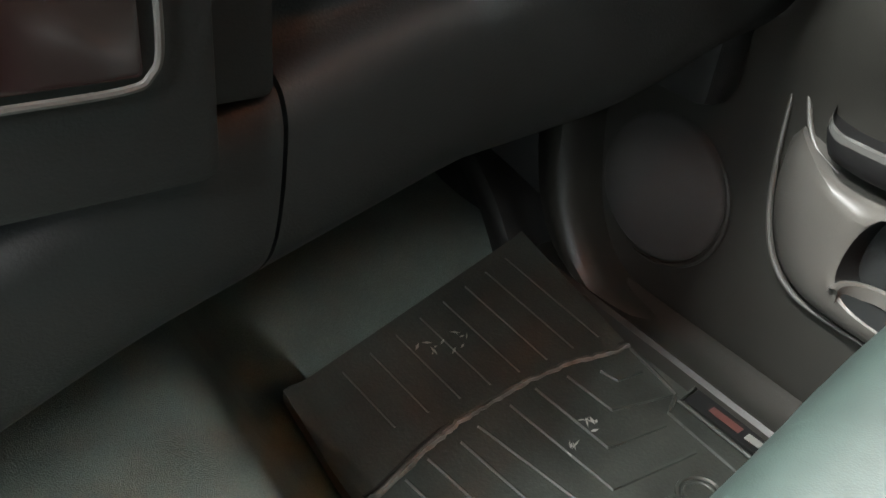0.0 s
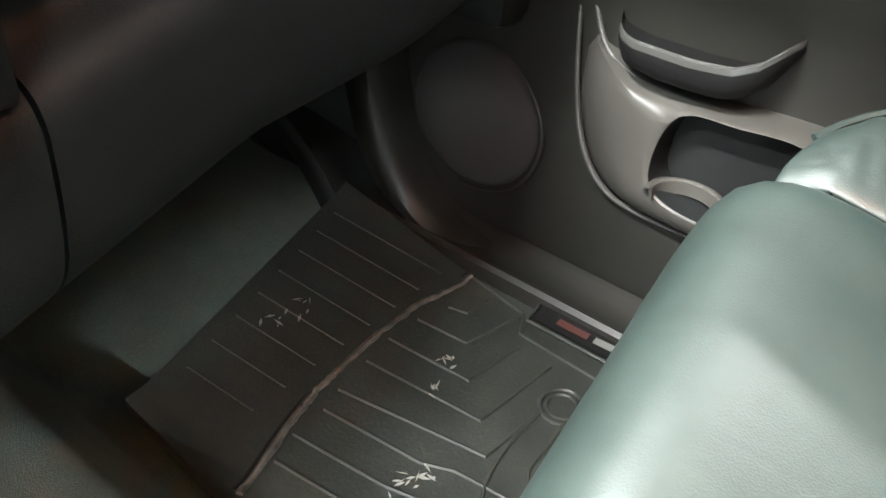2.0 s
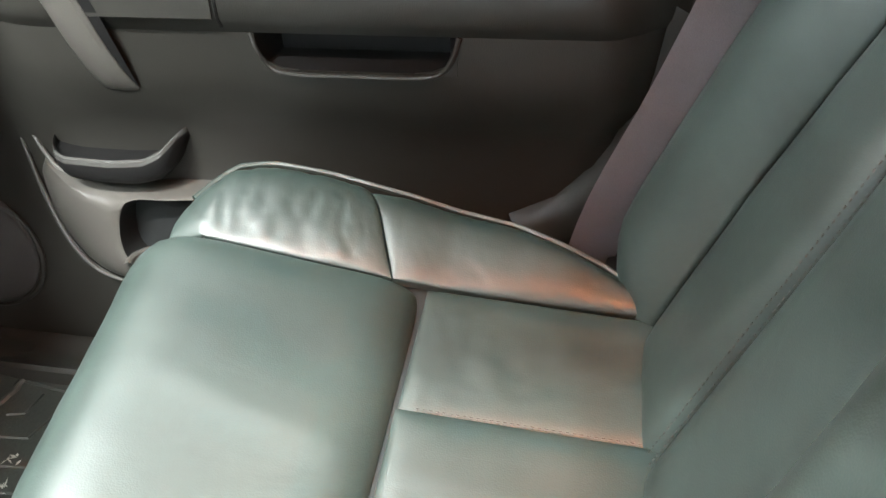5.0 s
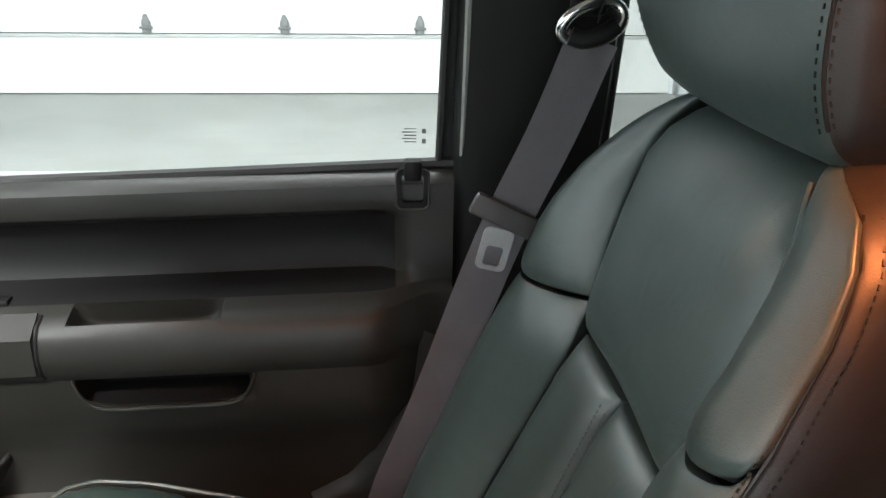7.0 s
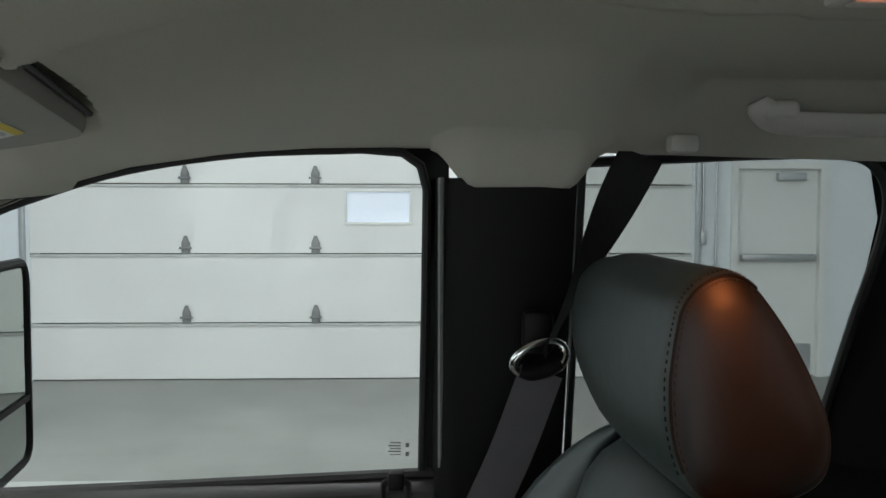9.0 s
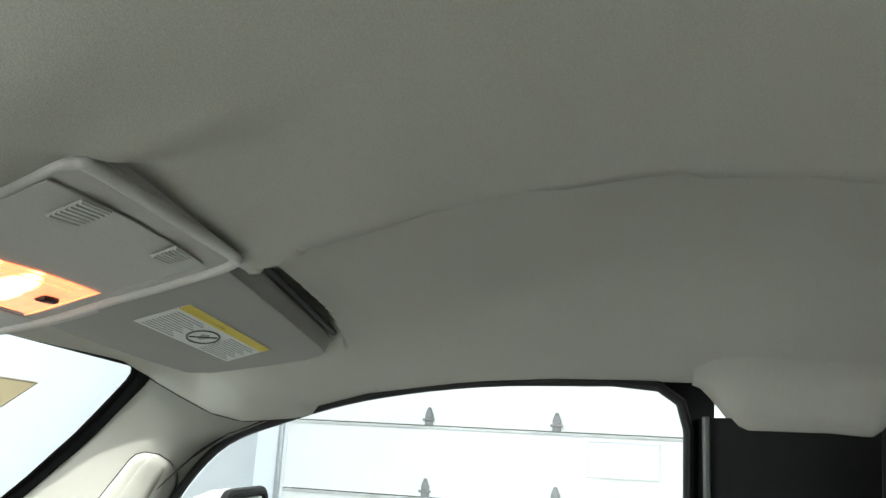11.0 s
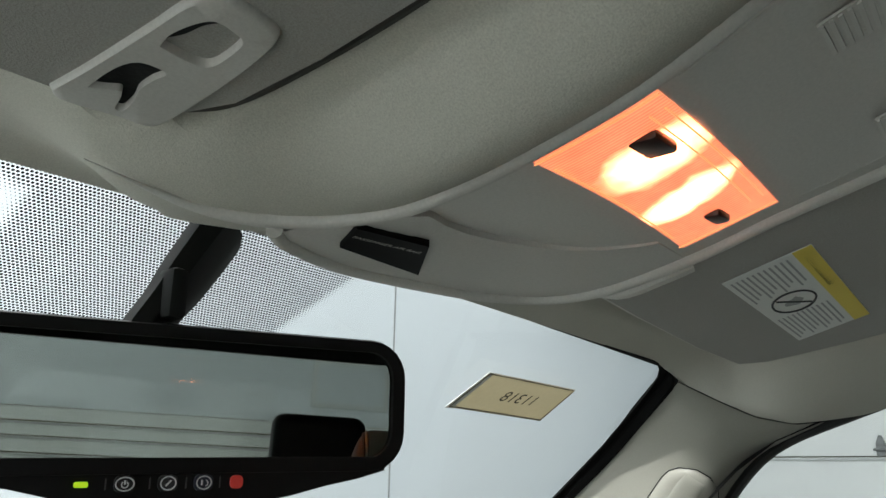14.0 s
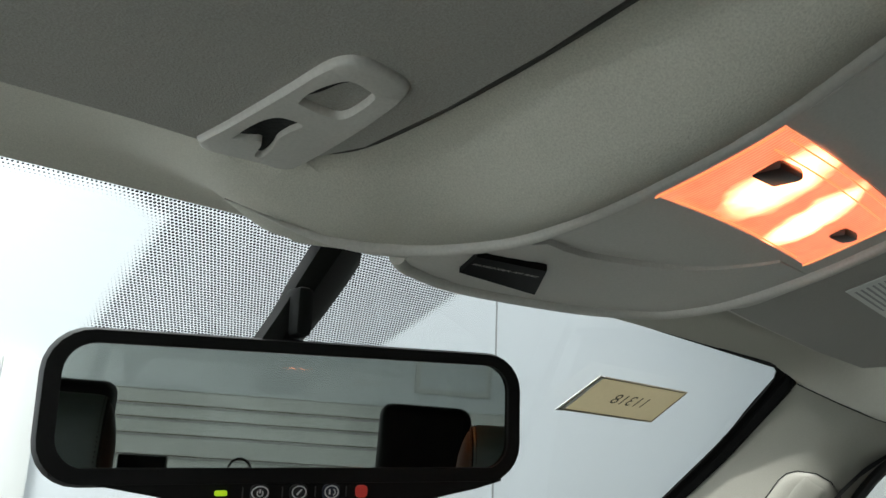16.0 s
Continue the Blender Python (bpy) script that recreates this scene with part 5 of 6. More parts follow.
def liner_z(x, y):
    top = lerp_table([(-1.2, 1.335), (-0.25, 1.337), (-0.12, 1.328), (0.0, 1.312), (0.10, 1.294), (0.16, 1.280), (0.24, 1.268), (0.40, 1.258), (0.52, 1.2525), (0.575, 1.2365)], y)
    side = lerp_table(WTOP, y) + 0.002
    s = smooth(lerp_table([(-0.36, 0.60), (-0.22, 0.40), (0.40, 0.40), (0.46, 0.48), (0.51, 0.575), (0.54, 0.61), (0.56, 0.64)], y), 0.675, abs(x))
    z = top + (side - top) * s
    # the panel right of the crease is pressed a little higher
    cx = lerp_table([(-0.6, 0.27), (-0.08, 0.18), (0.0, 0.165), (0.06, 0.155), (0.11, 0.155), (0.155, 0.163), (0.20, 0.178), (0.24, 0.20), (0.29, 0.25), (0.33, 0.30)], y)
    z += 0.019 * smooth(cx - 0.002, cx + 0.008, x) * smooth(0.34, 0.26, y) * (1 - s)
    # the visor lies in a shallow recess
    z += 0.030 * smooth(0.150, 0.160, x) * smooth(0.515, 0.475, x) * smooth(-0.010, -0.005, y - visor_rear(x)) * smooth(0.52, 0.495, y)
    # soft roll down to the rim of the overhead console
    if -0.58 < x < 0.12 and y > 0.10:
        d_ = (RIM_XYZ[:, 0] - x) ** 2 + (RIM_XYZ[:, 1] - y) ** 2
        k_ = int(d_.argmin())
        d2_, (rx, ry, rz) = float(d_[k_]), RIM_XYZ[k_].tolist()
        left = x <= rx + 0.002 or (y > ry + 0.004 and x < 0.02) or x < -0.08 or y < 0.205
        if left and rz < z:
            u = math.sqrt(d2_) / ROLL
            sag = 0.011 * math.sin(math.pi * min(1.0, u / 0.75)) * smooth(0.43, 0.33, y) * smooth(0.19, 0.24, y)
            low = min(z, rz - sag + (dvz(x, y) + 0.006 - rz) * (0.45 * min(u, 1.0) + 0.55 * smooth(0.15, 1.0, u)))
            edge = lerp_table(VISOR_EDGE, y)
            out = 1 - smooth(edge + 0.001, edge - 0.007, x) * smooth(0.188, 0.200, y) * smooth(0.008, 0.0, y - lerp_table(VISOR_FRONT, x))
            z -= (z - low) * smooth(2.0, 1.0, u) * out * smooth(lerp_table([(-0.14, 0.535), (-0.05, 0.545)], x), lerp_table([(-0.14, 0.415), (-0.05, 0.50)], x), y) * smooth(-0.22, -0.07, x) * max(smooth(0.014, -0.034, x), smooth(0.203, 0.225, y)) * smooth(0.12, 0.215, y)
    z += LIFT * smooth(-0.25, 0.02, y) * (1 - s)
    # the front corners run out smoothly into the pillar joint
    if abs(x) > 0.48 and y > 0.40:
        joint = lerp_table([(0.0, 1.254), (0.25, 1.2350), (0.49, 1.2185), (0.74, 1.2115), (1.0, 1.2160)], (abs(x) - 0.597 + (0.579 - y)) / 0.216)
        z += (joint - z) * smooth(-0.075, 0.0, past_pillar(x, y))
    return z


def ws_edge(x):
    return 0.541 + (0.052 * x if x > 0 else 0.036 * (abs(x) / 0.6) ** 4)


XS = [-0.675 + 0.0198 * k for k in range(24)] + [-0.2 + 0.003 * k for k in range(72)] + [0.016 + 0.659 * k / 56 for k in range(57)]
rows = []
YS = [-1.2 + 1.39 * k / 36 for k in range(36)] + [0.19 + 0.0025 * k for k in range(60)] + [0.34 + 0.201 * k / 28 for k in range(29)]
for yy in YS:
    s = (yy + 1.2) / 1.741
    rows.append([(x, -1.2 + (ws_edge(x) + 1.2) * s, liner_z(x, -1.2 + (ws_edge(x) + 1.2) * s)) for x in XS])
lining = sheet(rows)
bmesh.ops.delete(lining, geom=[f for f in lining.faces if past_pillar(*f.calc_center_median().xy) > 0.004], context="FACES")
part("headliner", lining, LINER, ce)
cap_rows = []
for k in range(25):
    y = -0.045 - 0.22 * k / 24
    d_ = smooth(0, 0.25, k / 24) * smooth(1.0, 0.78, k / 24)
    line = []
    for x, low_z, w in ((0.560, 1.30, 0.0), (0.585, 1.285, 0.10), (0.605, 1.275, 0.35), (0.622, 1.263, 0.7), (0.634, 1.246, 0.95), (0.645, 1.233, 1.0), (0.655, 1.229, 1.0), (0.68, 1.229, 1.0)):
        top_z = liner_z(x, y)
        line.append((x, y, top_z + 0.002 * (1 - 2 * w) + (min(low_z, top_z) - top_z) * w * d_))
    cap_rows.append(line)
part("pillar_cap", sheet(cap_rows), LINER, bp, "beige upper pillar cap")
PILLAR_SEAM = []
for k in range(13):
    x, y = 0.597 + 0.094 * k / 12, 0.579 - 0.127 * k / 12
    PILLAR_SEAM.append(Vector((x, y, liner_z(x, y) - 0.0006)))
part("roof_panel", box(-0.74, 0.74, -1.24, 0.56, 1.37, 1.40, 0.01), SKIN_GREY, ce)
part("header_edge", sheet([[(x, ws_edge(x), liner_z(x, ws_edge(x))), (x, ws_edge(x) + 0.006, liner_z(x, ws_edge(x)) + 0.004), (x, ws_edge(x) - 0.01, 1.38)] for x in [-0.60 + 1.2 * b / 60 for b in range(61)]]), LINER, ce)
for sx in (1, -1):
    part("roof_side", sheet([[(sx * 0.675, y, lerp_table(WTOP, y) + 0.002), (sx * 0.70, y, lerp_table(WTOP, y) + 0.02), (sx * 0.74, y, 1.39)] for y in [-1.2 + 1.8 * k / 40 for k in range(41)]]), BLACK, ce)
gh = thing("grab_handle", "beige folding assist handle on the headliner", "grab handle", at=(0, 0, 0))
part("grip", tube(spline([(0.57, -0.418, 1.326), (0.571, -0.428, 1.312), (0.573, -0.446, 1.303), (0.577, -0.50, 1.300), (0.585, -0.60, 1.301), (0.59, -0.66, 1.303), (0.59, -0.68, 1.318)], 24), [0.012, 0.015] + [0.017] * 20 + [0.015, 0.012], 12, flat=0.6), CONSOLE, gh)
part("mount", box(0.557, 0.60, -0.465, -0.422, 1.303, 1.327, 0.009, seg=4), CONSOLE, gh)
ck = thing("coat_hook", "small beige coat hook above the pillar", "hook")
part("hook_body", box(0.59, 0.615, -0.36, -0.325, 1.268, 1.290, 0.006), CONSOLE, ck)

# A-pillar trim with its grab handle
ap = thing("trim_a_pillar", "grey-beige windshield pillar trim", "trim", kind="structure")
A = [p + Vector((0, 0, LIFT)) for p in spline([(0.597, 0.579, 1.227), (0.612, 0.604, 1.212), (0.636, 0.645, 1.187), (0.668, 0.698, 1.153), (0.715, 0.803, 1.09), (0.775, 0.96, 0.99), (0.82, 1.12, 0.89)], 24)]
B = spline([(0.692, 0.452, 1.2165), (0.702, 0.52, 1.191), (0.709, 0.565, 1.160), (0.726, 0.61, 1.102), (0.745, 0.645, 1.02), (0.775, 0.675, 0.93), (0.81, 0.72, 0.83)], 24)
prow = []
for n_, (p, q) in enumerate(zip(A, B)):
    r_ = []
    for k in range(13):
        s = k / 12
        m_ = p.lerp(q, s)
        inward = Vector((-0.8, -0.35, -0.1))
        m_ += inward * (0.009 * math.sin(math.pi * s ** 2.6) + 0.015 * min(1.0, s * 2) * (1 - 0.75 * smooth(0.75, 1.0, s))) * smooth(-1, 3, n_)
        # the upper end follows the lining
        e_ = Vector((PILLAR_SEAM[k].x, PILLAR_SEAM[k].y, PILLAR_SEAM[k].z))
        if n_ == 0:
            first = first + [m_] if k else [m_]
        r_.append(m_ + (e_ - first[k]) * smooth(11, 0, n_))
    prow.append(r_)
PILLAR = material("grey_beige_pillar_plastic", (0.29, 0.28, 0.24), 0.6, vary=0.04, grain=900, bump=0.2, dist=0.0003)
tuck = [[q + Vector((-0.006, -0.004, 0.012)) for q in prow[0]]]
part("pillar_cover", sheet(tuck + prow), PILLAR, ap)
part("pillar_joint", tube([q + Vector((-0.0006, -0.0006, 0.0)) for q in prow[0]], 0.0006, 6), DASH, ap, "dark joint between pillar trim and headliner")
part("pillar_shell", sheet([[p.lerp(q, k / 6) + Vector((0.004 + 0.022 * k / 6, 0.012, 0.020 - 0.014 * k / 6)) for k in range(7)] for p, q in zip(A, B)]), BLACK, ap, "dark outer pillar shell")


def on_pillar(s, n):
    i, j = min(int(n), 22), min(int(s * 12), 11)
    f, g = n - i, s * 12 - j
    return prow[i][j].lerp(prow[i][j + 1], g).lerp(prow[i + 1][j].lerp(prow[i + 1][j + 1], g), f)


def grip_face(u, v):
    w = math.sqrt(max(0.06, 1 - (1 - min(1.0, v / 0.16)) ** 2))
    return on_pillar(0.70 + 0.56 * w * (0.5 - u), 8.6 + 14.0 * v)


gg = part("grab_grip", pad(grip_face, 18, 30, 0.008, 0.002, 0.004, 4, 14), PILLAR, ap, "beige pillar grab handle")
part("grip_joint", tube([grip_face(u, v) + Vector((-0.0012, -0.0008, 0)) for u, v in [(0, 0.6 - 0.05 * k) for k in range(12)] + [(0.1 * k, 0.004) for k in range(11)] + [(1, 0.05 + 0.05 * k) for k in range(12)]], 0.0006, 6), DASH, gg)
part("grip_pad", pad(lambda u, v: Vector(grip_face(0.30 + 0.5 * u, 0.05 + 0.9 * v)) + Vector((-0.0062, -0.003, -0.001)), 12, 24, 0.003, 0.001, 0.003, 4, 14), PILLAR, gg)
lp = thing("trim_a_pillar_driver", "grey-beige windshield pillar trim on the driver's side", "trim", kind="structure")
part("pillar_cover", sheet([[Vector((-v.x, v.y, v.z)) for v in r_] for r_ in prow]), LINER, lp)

# ---- windshield ----
ws = thing("window_1", "raked clear windshield with a black ceramic border", "windshield", kind="structure", at=(0, 0, LIFT))


def ws_point(x, y, off=0.0):
    return Vector((x, y, 1.572 - 0.6 * y + off + 0.006))


WSR = [(-0.83, 1.16), (-0.62, 0.66), (-0.585, 0.565), (-0.45, 0.548), (0.0, 0.535), (0.45, 0.548), (0.565, 0.560), (0.60, 0.588), (0.668, 0.705), (0.715, 0.81), (0.84, 1.14), (0.4, 1.26), (-0.4, 1.26)]
gw = part("pane", bmesh.new(), GLASS, ws, "clear laminated glass")
bm = bmesh.new()
bm.faces.new([bm.verts.new(ws_point(x, y, 0.012)) for x, y in WSR])
bmesh.ops.triangulate(bm, faces=bm.faces)
bm.to_mesh(gw.data)
bm.free()
gw.visible_shadow = False
part("border_seal", tube([ws_point(x, y, 0.004) for x, y in [(0.586, 0.580), (0.601, 0.594), (0.635, 0.647), (0.668, 0.704), (0.715, 0.808), (0.84, 1.14)]], [0.004] + [0.009] * 5, 8, flat=1.0), FRIT, ws, "black border seal")
part("header_seal", tube([ws_point(x, ws_edge(x) + 0.002, 0.004) for x in [-0.58 + 1.14 * k / 20 for k in range(21)]], 0.004, 6), FRIT, ws)
part("corner_border", slab([ws_point(x, y, 0.008) for x, y in ((0.535, 0.566), (0.578, 0.566), (0.606, 0.585), (0.640, 0.645), (0.673, 0.702), (0.722, 0.806), (0.846, 1.14), (0.826, 1.146), (0.699, 0.815), (0.651, 0.712), (0.615, 0.650), (0.600, 0.625), (0.588, 0.606), (0.577, 0.593), (0.564, 0.584), (0.548, 0.578))], 0.001), FRIT, ws, "rounded black corner of the border", smooth=False)
dots = bmesh.new()


def frit_dot(x, y, r):
    c_ = ws_point(x, y, 0.006)
    q = [dots.verts.new(c_ + Vector((r * math.cos(a), r * math.sin(a) * 0.86, -0.6 * r * math.sin(a) * 0.86))) for a in [math.pi * k / 3 for k in range(6)]]
    dots.faces.new(q)


STEP = 0.0021
for j in range(-4, 72):
    for i in range(-180, 82):
        x = (i + 0.5 * (j % 2)) * STEP
        y = 0.538 + j * STEP * 0.86
        # the patch behind the mirror, and a narrow band along the top
        left = -0.0875 - 0.02 * (y - 0.54)
        right = 0.121 - 0.34 * (y - 0.56)
        inside = min(x - left, right - x, 0.66 - y)
        band = 0.557 + 0.010 * smooth(-0.12, -0.085, x) - y if x < left + 0.02 else -1
        v = max(inside, band)
        if v > -0.006:
            frit_dot(x, y, 0.00086 if v > 0.004 else 0.00086 * max(0.25, (v + 0.006) / 0.010))
part("frit_dots", dots, FRIT, ws, "black ceramic dot pattern", smooth=False)["kind"] = "stuff"

nt = thing("paper_note", "buff paper note taped inside the windshield", "paper note", at=(0, 0, LIFT))
N4 = [(0.327, 0.621), (0.464, 0.624), (0.468, 0.668), (0.325, 0.664)]
sheet_rows = [ws_point(x, y, 0.004) for x, y in N4]
part("sheet", slab(sheet_rows, 0.0006), PAPER, nt, smooth=False)
part("border", tube([q + Vector((0, 0, -0.0006)) for q in sheet_rows + sheet_rows[:1]], 0.0011, 5, caps=False), material("brown_paper_edge", (0.30, 0.26, 0.19), 0.8), nt)
part("tape", slab([ws_point(x, y, 0.0035) for x, y in ((0.3255, 0.6195), (0.333, 0.620), (0.331, 0.666), (0.321, 0.666))], 0.0005), WHITE_PAPER, nt, "white tape along one edge", smooth=False)
ncv = bpy.data.curves.new("number", "FONT")
ncv.body, ncv.size, ncv.align_x, ncv.align_y = "11318", 0.026, "CENTER", "CENTER"
tmp = new("number", ncv)
bpy.context.view_layer.update()
nm = bpy.data.meshes.new_from_object(tmp.evaluated_get(bpy.context.evaluated_depsgraph_get()))
bpy.data.objects.remove(tmp)
nc = sum((Vector(q) for q in sheet_rows), Vector()) / 4
nu = (Vector(sheet_rows[1]) - Vector(sheet_rows[0])).normalized()
nv = (Vector(sheet_rows[3]) - Vector(sheet_rows[0])).normalized()
for v in nm.vertices:
    v.co = nc + nu * (-v.co.x * 0.85 + 0.006) - nv * v.co.y * 0.8 + Vector((0, 0, -0.0012))
nm.materials.append(INK)
new("handwriting", nm).parent = nt

# ---- overhead console ----
oc = thing("overhead_console", "grey-beige overhead console with map lamps and speaker grilles", "overhead console", at=(0, 0, LIFT))
R_RIM = [(0.155, 0.236, 1.264), (0.144, 0.27, 1.249), (0.132, 0.305, 1.235), (0.131, 0.345, 1.223), (0.137, 0.392, 1.216), (0.131, 0.423, 1.2135), (0.113, 0.440, 1.213), (0.080, 0.450, 1.212), (0.016, 0.459, 1.212), (-0.025, 0.450, 1.2125), (-0.040, 0.440, 1.213)]


def resample(pts, n):
    """n points at even steps along a polyline."""
    d = [0.0]
    for p, q in zip(pts, pts[1:]):
        d.append(d[-1] + (q - p).length)
    return [Vector([lerp_table([(u, p[c]) for u, p in zip(d, pts)], d[-1] * k / (n - 1)) for c in range(3)]) for k in range(n)]


def stretch(curve, y0, y1):
    return [p for p in curve if y0 <= p.y <= y1]


LS, RS = spline(L_RIM, 160), spline(R_RIM, 200)
LEFT_END = [p for p in LS if p.y > 0.331 and p.x > -0.046]
RIGHT_END = RS[[k for k, p in enumerate(RS) if p.y > 0.3445][0]:]
sides = list(zip(resample(stretch(LS, 0.208, 0.284), 11), resample(stretch(RS, 0.2355, 0.300), 11)))
sides += list(zip(resample(stretch(LS, 0.283, 0.331), 7)[1:], resample(stretch(RS, 0.299, 0.3445), 7)[1:]))
sides += list(zip(resample(LEFT_END, 18)[1:], resample(RIGHT_END, 18)[1:]))
LR, RR = [a for a, b in sides], [b for a, b in sides]
crow = []
for k, (a, b) in enumerate(sides):
    hollow = 0.003 + 0.003 * smooth(17, 22, k) * smooth(33, 27, k)
    crow.append([a + (b - a) * s + Vector((0, 0, hollow * math.sin(math.pi * s))) for s in [0.0, 0.035] + [0.035 + 0.85 * j / 10 for j in range(1, 10)] + [0.90, 1.0]])
hoop = L_RIM[:0:-1] + [(-0.029, 0.222, 1.257), (-0.026, 0.211, 1.261), (-0.014, 0.208, 1.262), (0.06, 0.2185, 1.263), (0.138, 0.230, 1.264), (0.151, 0.236, 1.263), (0.151, 0.248, 1.258)] + R_RIM[1:]
hp_ = spline(hoop, 160)
part("rim", tube(hp_, [0.0034 * smooth(0, 12, k) + 0.0002 for k in range(160)], 10), CONSOLE, oc)
SIDE = bmesh.new()
sheet([[p for p in RR], [Vector((p.x + 0.002, p.y + 0.002, max(p.z + 0.012, liner_z(p.x, p.y) - LIFT + 0.004))) for p in RR]], bm=SIDE)
sheet([[LR[0], RR[0]], [LR[0] + Vector((0.0, -0.004, 0.03)), RR[0] + Vector((0.0, -0.004, 0.03))]], bm=SIDE)
part("side_wall", SIDE, CONSOLE, oc)
I0, I1 = 10, 16
part("rear_panel", sheet(crow[:I0 + 1]), CONSOLE, oc)
part("lamp_surround", sheet([r[:2] for r in crow[I0:I1 + 1]]), CONSOLE, oc)
part("lamp_surround", sheet([r[11:] for r in crow[I0:I1 + 1]]), CONSOLE, oc)
part("front_panel", sheet(crow[I1:]), CONSOLE, oc)
# the raised front lip, from the lamp round to the status window
CREASE = spline([(0.099, 0.346, 1.2175), (0.077, 0.373, 1.2155), (0.054, 0.386, 1.2145), (0.030, 0.393, 1.214), (0.008, 0.391, 1.2135), (-0.012, 0.384, 1.2135), (-0.021, 0.391, 1.2135), (-0.027, 0.410, 1.213), (-0.037, 0.430, 1.2125)], 40)
EDGE = resample(RS[[k for k, p in enumerate(RS) if p.y > 0.347][0]:], 40)


def panel_z(x, y):
    near = sorted(((q.x - x) ** 2 + (q.y - y) ** 2 + 1e-7, q.z) for r in crow[I1:] for q in r)[:6]
    return sum(z / d for d, z in near) / sum(1 / d for d, z in near)


CREASE = [Vector((c.x, c.y, panel_z(c.x, c.y) - 0.0012)) for c in CREASE]
lipr = []
for c, r in zip(CREASE, EDGE):
    g_ = Vector((0, 0, 0))
    lipr.append([c + Vector((0, 0, 0.006)), c + g_ + Vector((0, 0, 0.001))] + [c.lerp(r, s) + g_ * (1 - s) + Vector((0, 0, -0.0022 * smooth(0, 12, len(lipr)) * math.sin(math.pi * min(1, 0.25 + 0.75 * s)))) for s in (0.0, 0.06, 0.2, 0.4, 0.6, 0.8, 1.0)])
lipr.insert(0, [q + Vector((0, 0, 0.010)) for q in lipr[0]])
part("front_lip", sheet(lipr), CONSOLE, oc, "raised curved front lip")
rp = sheet([[q + Vector((0, 0, -0.002)) for q in r[1:12]] for r in crow[2:I0]])
bdoor = part("bin_door", rp, CONSOLE, oc, "flat storage bin lid")
brow = crow[2:I0]
loop_ = [r[1] for r in brow[::-1]] + brow[0][2:11] + [r[11] for r in brow]
part("bin_gap", tube([q + Vector((0, 0, -0.0016)) for q in loop_], 0.0006, 6, caps=False), CONSOLE, bdoor, "thin moulded line round the bin lid")
lens_m = bpy.data.materials.new("lamp_lens")
lens_m.use_nodes = True
ln, ll = lens_m.node_tree.nodes, lens_m.node_tree.links
lb = ln["Principled BSDF"]
lco = ln.new("ShaderNodeTexCoord")


def lens_node(kind, **inputs):
    nd = ln.new(kind)
    for key, val in inputs.items():
        nd.inputs[key.replace("_", " ")].default_value = val
    return nd


def lens_math(op, a, b):
    nd = ln.new("ShaderNodeMath")
    nd.operation = op
    for sock, val in zip(nd.inputs, (a, b)):
        if isinstance(val, (int, float)):
            sock.default_value = val
        else:
            ll.new(val, sock)
    return nd.outputs[0]


# two bulbs glow through fluted plastic
heat = None
for bx_, by_, bz_, turn, wide in ((0.028, 0.312, 1.222, 62, 1.0), (0.074, 0.322, 1.222, 70, 1.5)):
    mp_ = lens_node("ShaderNodeMapping")
    mp_.vector_type = "TEXTURE"
    mp_.inputs["Location"].default_value = (bx_, by_, bz_)
    mp_.inputs["Rotation"].default_value = (0, 0, radians(turn))
    mp_.inputs["Scale"].default_value = (0.030, 0.020 / wide, 0.05)
    gr = ln.new("ShaderNodeTexGradient")
    gr.gradient_type = "SPHERICAL"
    wob = lens_node("ShaderNodeTexNoise", Scale=70.0)
    ll.new(lco.outputs["Object"], wob.inputs["Vector"])
    add = ln.new("ShaderNodeVectorMath")
    add.operation = "MULTIPLY_ADD"
    ll.new(wob.outputs["Color"], add.inputs[0])
    add.inputs[1].default_value = (0.012, 0.012, 0)
    ll.new(lco.outputs["Object"], add.inputs[2])
    ll.new(add.outputs[0], mp_.inputs["Vector"])
    ll.new(mp_.outputs[0], gr.inputs["Vector"])
    heat = gr.outputs["Fac"] if heat is None else lens_math("MAXIMUM", heat, gr.outputs["Fac"])
rib = lens_node("ShaderNodeTexWave", Scale=160.0, Distortion=0.6)
rib.bands_direction = "X"
ll.new(lco.outputs["Object"], rib.inputs["Vector"])
mott = lens_node("ShaderNodeTexNoise", Scale=120.0, Detail=3.0)
ll.new(lco.outputs["Object"], mott.inputs["Vector"])
glow = lens_math("ADD", lens_math("MULTIPLY", rib.outputs["Fac"], 0.35), lens_math("MULTIPLY", mott.outputs["Fac"], 0.5))
glow = lens_math("MULTIPLY", lens_math("ADD", glow, 0.55), 1.6)
hot = lens_math("MULTIPLY", lens_math("POWER", lens_math("MINIMUM", lens_math("MULTIPLY", heat, 2.2), 1.0), 1.5), 15.0)
ll.new(lens_math("MULTIPLY", glow, lens_math("ADD", hot, 1.5)), lb.inputs["Emission Strength"])
lb.inputs["Emission Color"].default_value = (1.0, 0.27, 0.12, 1)
lb.inputs["Base Color"].default_value = (0.5, 0.2, 0.08, 1)
lb.inputs["Roughness"].default_value = 0.25
lens = part("lamp_lens", sheet([[q + Vector((0, 0, -0.0005)) for q in r[1:12]] for r in crow[I0:I1 + 1]]), lens_m, oc, "lit amber-white lamp lens")
edge_m = plain("lens_bright_edge", (1.0, 0.36, 0.13), 0.3, emit=2.0)
low_ = Vector((0, 0, -0.0012))
